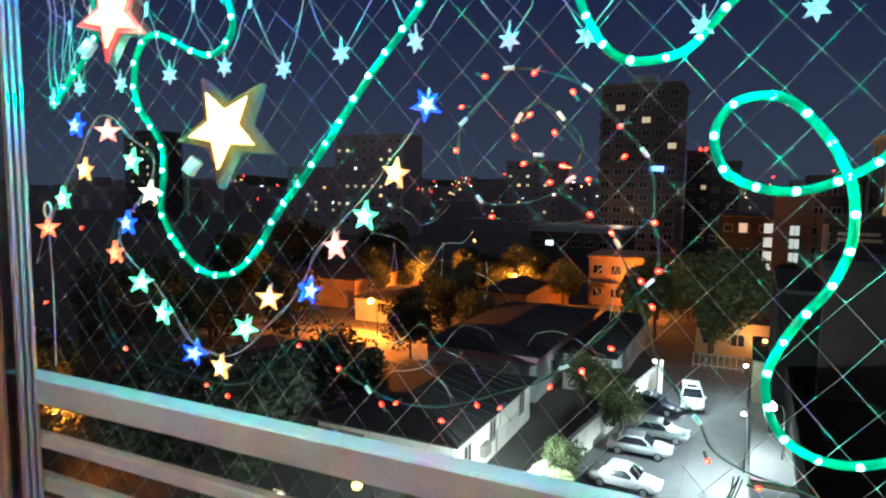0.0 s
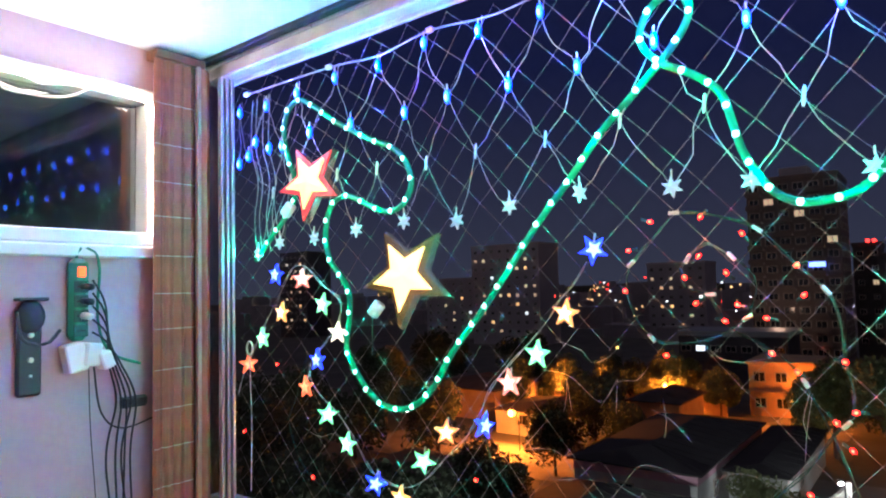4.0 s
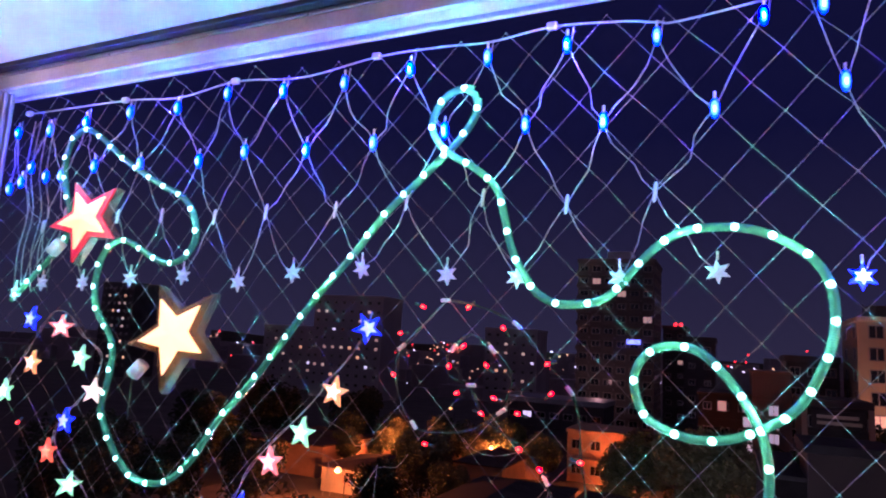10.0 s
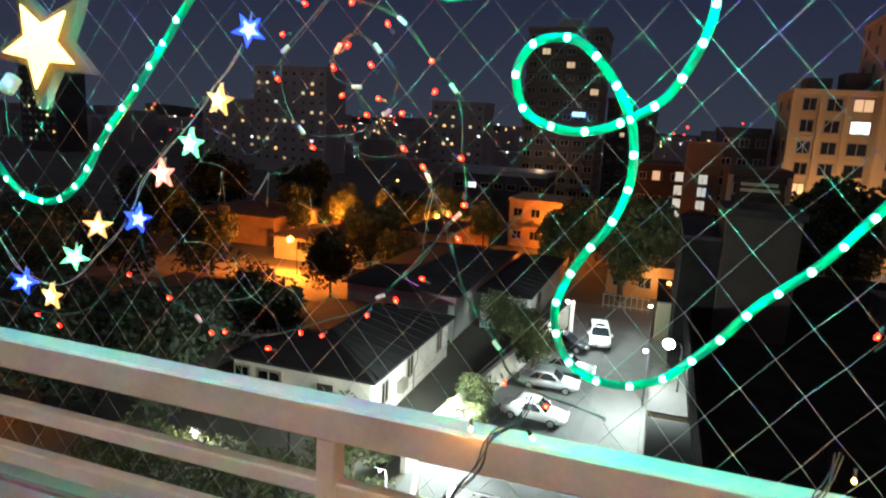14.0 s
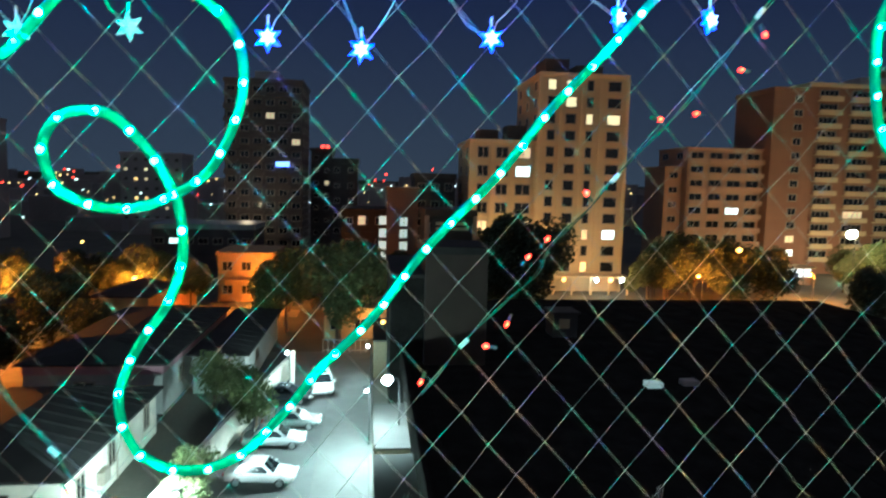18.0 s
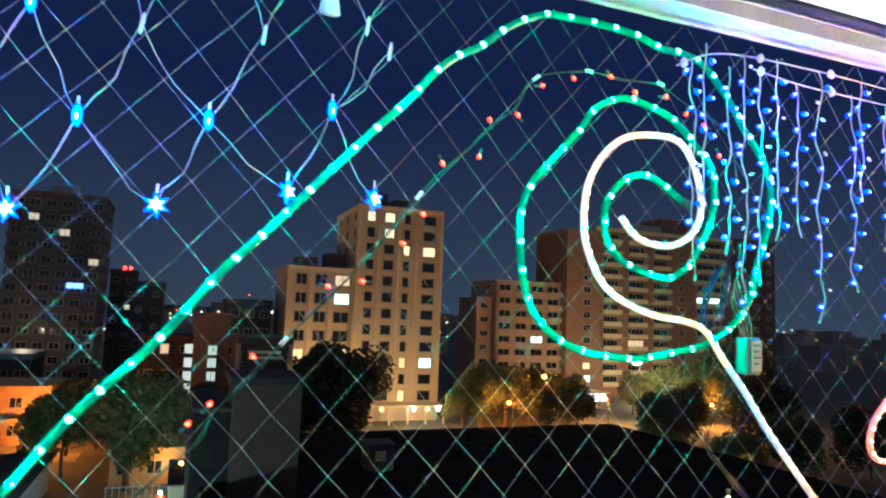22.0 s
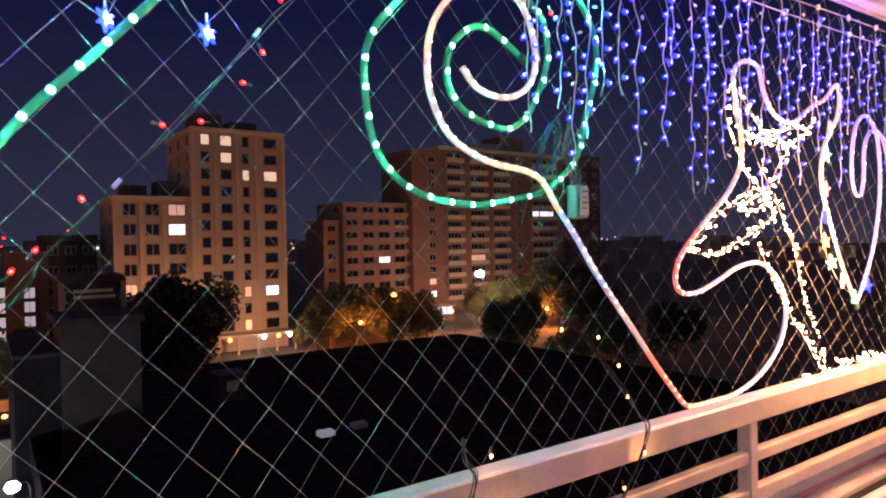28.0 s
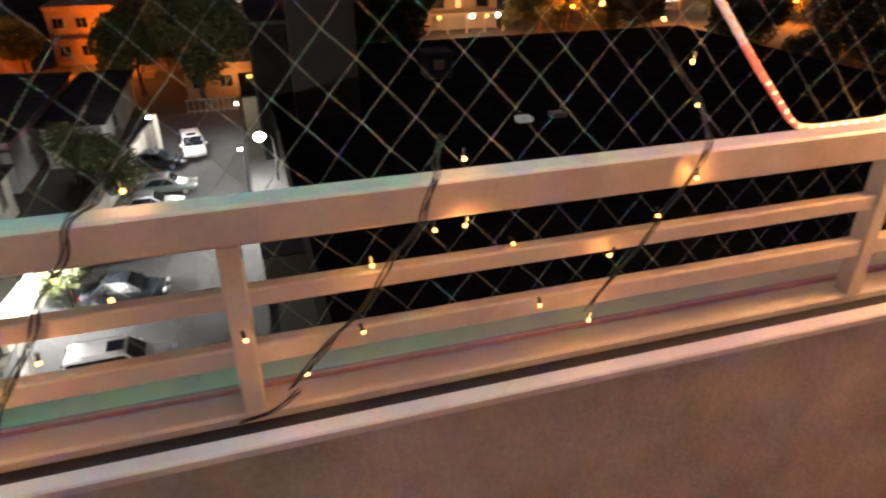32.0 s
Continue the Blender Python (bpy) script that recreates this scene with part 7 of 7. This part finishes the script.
P_WHITE = pbr("white_car_paint", (0.70, 0.70, 0.69), 0.25, var=0.04, bump=0.0)
P_SILVER = pbr("silver_car_paint", (0.42, 0.43, 0.44), 0.28, 0.5, var=0.05, bump=0.0)
P_DARK = pbr("dark_car_paint", (0.035, 0.04, 0.05), 0.22, var=0.1, bump=0.0)
P_GREY = pbr("grey_car_paint", (0.20, 0.22, 0.22), 0.28, 0.4, var=0.05, bump=0.0)
G0 = GZ + 0.026
car((-4.3, 25.4, G0), 2, P_WHITE, "white estate car parked under the balcony", "suv")
car((-4.9, 32.4, G0), -4, P_DARK, "dark saloon parked beside the white wall")
car((-4.6, 38.6, G0), -6, P_WHITE, "white saloon parked nose to the driveway")
car((-4.6, 44.2, G0), 0, P_SILVER, "silver saloon parked in the row")
car((-3.8, 47.7, G0), 0, P_GREY, "grey saloon under the trees")
car((-4.9, 53.6, G0), -8, P_DARK, "dark saloon at the end of the row")
car((-2.2, 56.4, G0), -82, P_WHITE, "white estate car facing down the driveway", "suv")

# ---- trees ----


def leaf_cloud(seed, n, rx, rz, leaf):
    """A crown of small bent leaf clumps with an uneven outline."""
    r = random.Random(seed)
    lobes = [(r.uniform(-0.55, 0.55) * rx, r.uniform(-0.55, 0.55) * rx, r.uniform(-0.4, 0.5) * rz, r.uniform(0.35, 0.62)) for _ in range(9)]
    v, f = [], []
    for _ in range(n):
        lx, ly, lz, q = r.choice(lobes)
        d = Vector((r.gauss(0, 1), r.gauss(0, 1), r.gauss(0, 1))).normalized() * (r.random() ** 0.4) * q
        p = Vector((lx + d.x * rx, ly + d.y * rx, lz + d.z * rz))
        a = Vector((r.gauss(0, 1), r.gauss(0, 1), r.gauss(0, 0.7))).normalized() * leaf * r.uniform(0.6, 1.4)
        b = a.orthogonal().normalized() * leaf * 0.5
        k = len(v)
        v += [tuple(p - a), tuple(p + b), tuple(p + a), tuple(p - b + Vector((0, 0, -leaf * 0.2)))]
        f += [(k, k + 1, k + 2), (k, k + 2, k + 3)]
    return v, f


def tree(seed, height, rx, material, label, n=1500, leaf=0.24):
    r = random.Random(seed)
    ob = thing("tree", (0, 0, 0), label, "tree", "trees")
    hgt = height * 0.62
    s = Shape().tube(curve([(0, 0, 0), (0.1, 0.05, hgt * 0.4), (-0.08, 0.1, hgt * 0.75), (0.05, 0.0, hgt)], 0.5), lambda t: 0.20 - 0.13 * t, 7)
    for k in range(6):
        a = k * 1.05 + r.uniform(-0.3, 0.3)
        z = hgt * (0.45 + 0.09 * k)
        s.tube([(0, 0, z), (math.cos(a) * rx * 0.35, math.sin(a) * rx * 0.35, z + 0.7), (math.cos(a) * rx * 0.65, math.sin(a) * rx * 0.65, z + 1.0)], lambda t: 0.08 - 0.055 * t, 5)
    part("trunk", s, M_TRUNK, ob)
    v, f = leaf_cloud(seed, n, rx, height * 0.50, leaf)
    part("crown", Shape().add([(p[0], p[1], p[2] + height * 0.56) for p in v], f), material, ob)
    return ob


T = [tree(1, 6.5, 2.9, M_LEAF, "leafy tree with an uneven crown lit by lamps", 5000, 0.17), tree(2, 8.5, 4.0, M_LEAF, "broad leafy tree with an uneven crown", 7000, 0.24),
     tree(3, 9.0, 4.4, M_LEAF2, "tall tree with leaf colour darkened for the unlit gardens", 7000, 0.28), tree(4, 5.0, 2.2, M_LEAF, "small bushy tree under the lamps", 3500, 0.14)]
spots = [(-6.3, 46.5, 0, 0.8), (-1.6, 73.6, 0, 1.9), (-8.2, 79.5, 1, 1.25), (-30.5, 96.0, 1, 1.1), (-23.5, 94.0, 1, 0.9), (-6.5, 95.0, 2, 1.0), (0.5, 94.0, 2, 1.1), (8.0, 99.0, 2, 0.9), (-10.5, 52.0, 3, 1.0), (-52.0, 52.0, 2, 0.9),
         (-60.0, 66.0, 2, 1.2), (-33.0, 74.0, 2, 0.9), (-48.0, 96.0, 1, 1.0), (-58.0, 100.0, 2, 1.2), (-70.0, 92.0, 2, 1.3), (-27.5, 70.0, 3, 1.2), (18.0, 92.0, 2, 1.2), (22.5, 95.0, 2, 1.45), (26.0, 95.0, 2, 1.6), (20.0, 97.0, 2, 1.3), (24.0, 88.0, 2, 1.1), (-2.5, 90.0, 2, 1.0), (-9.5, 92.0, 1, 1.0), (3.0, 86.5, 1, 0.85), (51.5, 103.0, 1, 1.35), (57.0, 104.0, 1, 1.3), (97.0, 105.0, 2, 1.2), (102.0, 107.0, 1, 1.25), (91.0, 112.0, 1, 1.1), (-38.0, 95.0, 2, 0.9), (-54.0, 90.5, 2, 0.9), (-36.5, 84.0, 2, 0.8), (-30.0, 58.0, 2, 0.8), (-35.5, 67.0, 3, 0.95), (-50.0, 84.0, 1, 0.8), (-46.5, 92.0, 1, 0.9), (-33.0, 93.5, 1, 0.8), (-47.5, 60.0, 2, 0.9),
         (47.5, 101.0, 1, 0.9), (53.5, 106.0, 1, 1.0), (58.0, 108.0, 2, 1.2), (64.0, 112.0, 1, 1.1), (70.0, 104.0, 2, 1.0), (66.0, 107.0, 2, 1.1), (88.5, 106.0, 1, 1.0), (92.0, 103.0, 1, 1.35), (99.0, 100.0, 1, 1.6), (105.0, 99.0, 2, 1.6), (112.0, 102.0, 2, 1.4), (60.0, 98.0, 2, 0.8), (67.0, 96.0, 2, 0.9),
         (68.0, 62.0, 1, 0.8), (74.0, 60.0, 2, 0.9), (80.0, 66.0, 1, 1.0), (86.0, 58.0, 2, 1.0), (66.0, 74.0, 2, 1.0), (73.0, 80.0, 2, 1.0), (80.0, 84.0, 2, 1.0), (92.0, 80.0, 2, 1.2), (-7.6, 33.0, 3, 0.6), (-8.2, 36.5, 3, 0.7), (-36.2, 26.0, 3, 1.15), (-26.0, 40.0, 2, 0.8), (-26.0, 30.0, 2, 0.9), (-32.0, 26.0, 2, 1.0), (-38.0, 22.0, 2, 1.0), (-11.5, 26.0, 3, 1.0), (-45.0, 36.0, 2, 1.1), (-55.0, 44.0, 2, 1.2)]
for k, (x, y, n, q) in enumerate(spots):
    ob = copy_thing(T[n], Matrix.Translation((x, y, GZ)) @ Matrix.Rotation(k * 1.7, 4, "Z") @ Matrix.Scale(q, 4))
for n, ob in enumerate(T):
    ob.location = (-64.0 - 9 * n, 74.0 + 7 * n, GZ)
# dense clipped shrubs in the garden below
hedge = thing("hedge", (-15, 20.5, GZ), "dense leafy green shrubs lit by garden lamps", "shrub")
r = random.Random(91)
v, f = [], []
for k in range(16000):
    x, y = r.uniform(-24.5, -8.6), r.uniform(15.0, 25.2)
    top = -14.9 + 0.55 * noise.noise((x * 0.7, y * 0.7, 2.0)) + 0.25 * noise.noise((x * 2.1, y * 2.1, 5.0))
    z = top - abs(r.gauss(0, 0.35))
    a = Vector((r.gauss(0, 1), r.gauss(0, 1), r.gauss(0, 0.6))).normalized() * r.uniform(0.09, 0.17)
    b = a.orthogonal().normalized() * 0.07
    p, n = Vector((x, y, z)), len(v)
    v += [tuple(p - a), tuple(p + b), tuple(p + a), tuple(p - b)]
    f += [(n, n + 1, n + 2), (n, n + 2, n + 3)]
part("foliage", Shape().add(v, f), M_LEAF, hedge)
for k in range(14):
    x, y = r.uniform(-23, -9.5), r.uniform(16.5, 24.5)
    part("stem", Shape().tube([(x, y, GZ), (x + 0.1, y, -15.4)], 0.05, 5), M_TRUNK, hedge)
# a fan palm by the lamps
palm = thing("palm", (-41.0, 53.0, GZ), "fan palm with arching dark fronds in a garden", "palm")
part("trunk", Shape().tube(curve([(-41.0, 53.0, GZ), (-40.9, 53.0, GZ + 2.2), (-41.0, 53.0, GZ + 4.4)], 0.5), 0.22, 8), M_TRUNK, palm)
for k in range(16):
    a = k * 0.39
    c = Vector((-41.0, 53.0, GZ + 4.4))
    run = [c + Vector((math.cos(a) * 3.6 * t, math.sin(a) * 3.6 * t, 2.4 * t - 3.3 * t * t + 0.5 * math.sin(k) * t)) for t in (0, 0.25, 0.5, 0.75, 1.0)]
    s = Shape().tube(run, 0.03, 4)
    d = Vector((-math.sin(a), math.cos(a), 0))
    for t in range(1, 5):
        for sg in (-1, 1):
            p = run[t]
            s.add([p, p + d * sg * 0.8 + Vector((0, 0, -0.45)), p + (run[t] - run[t - 1]) * 0.35], [(0, 1, 2)])
    part("frond", s, M_LEAF2, palm)
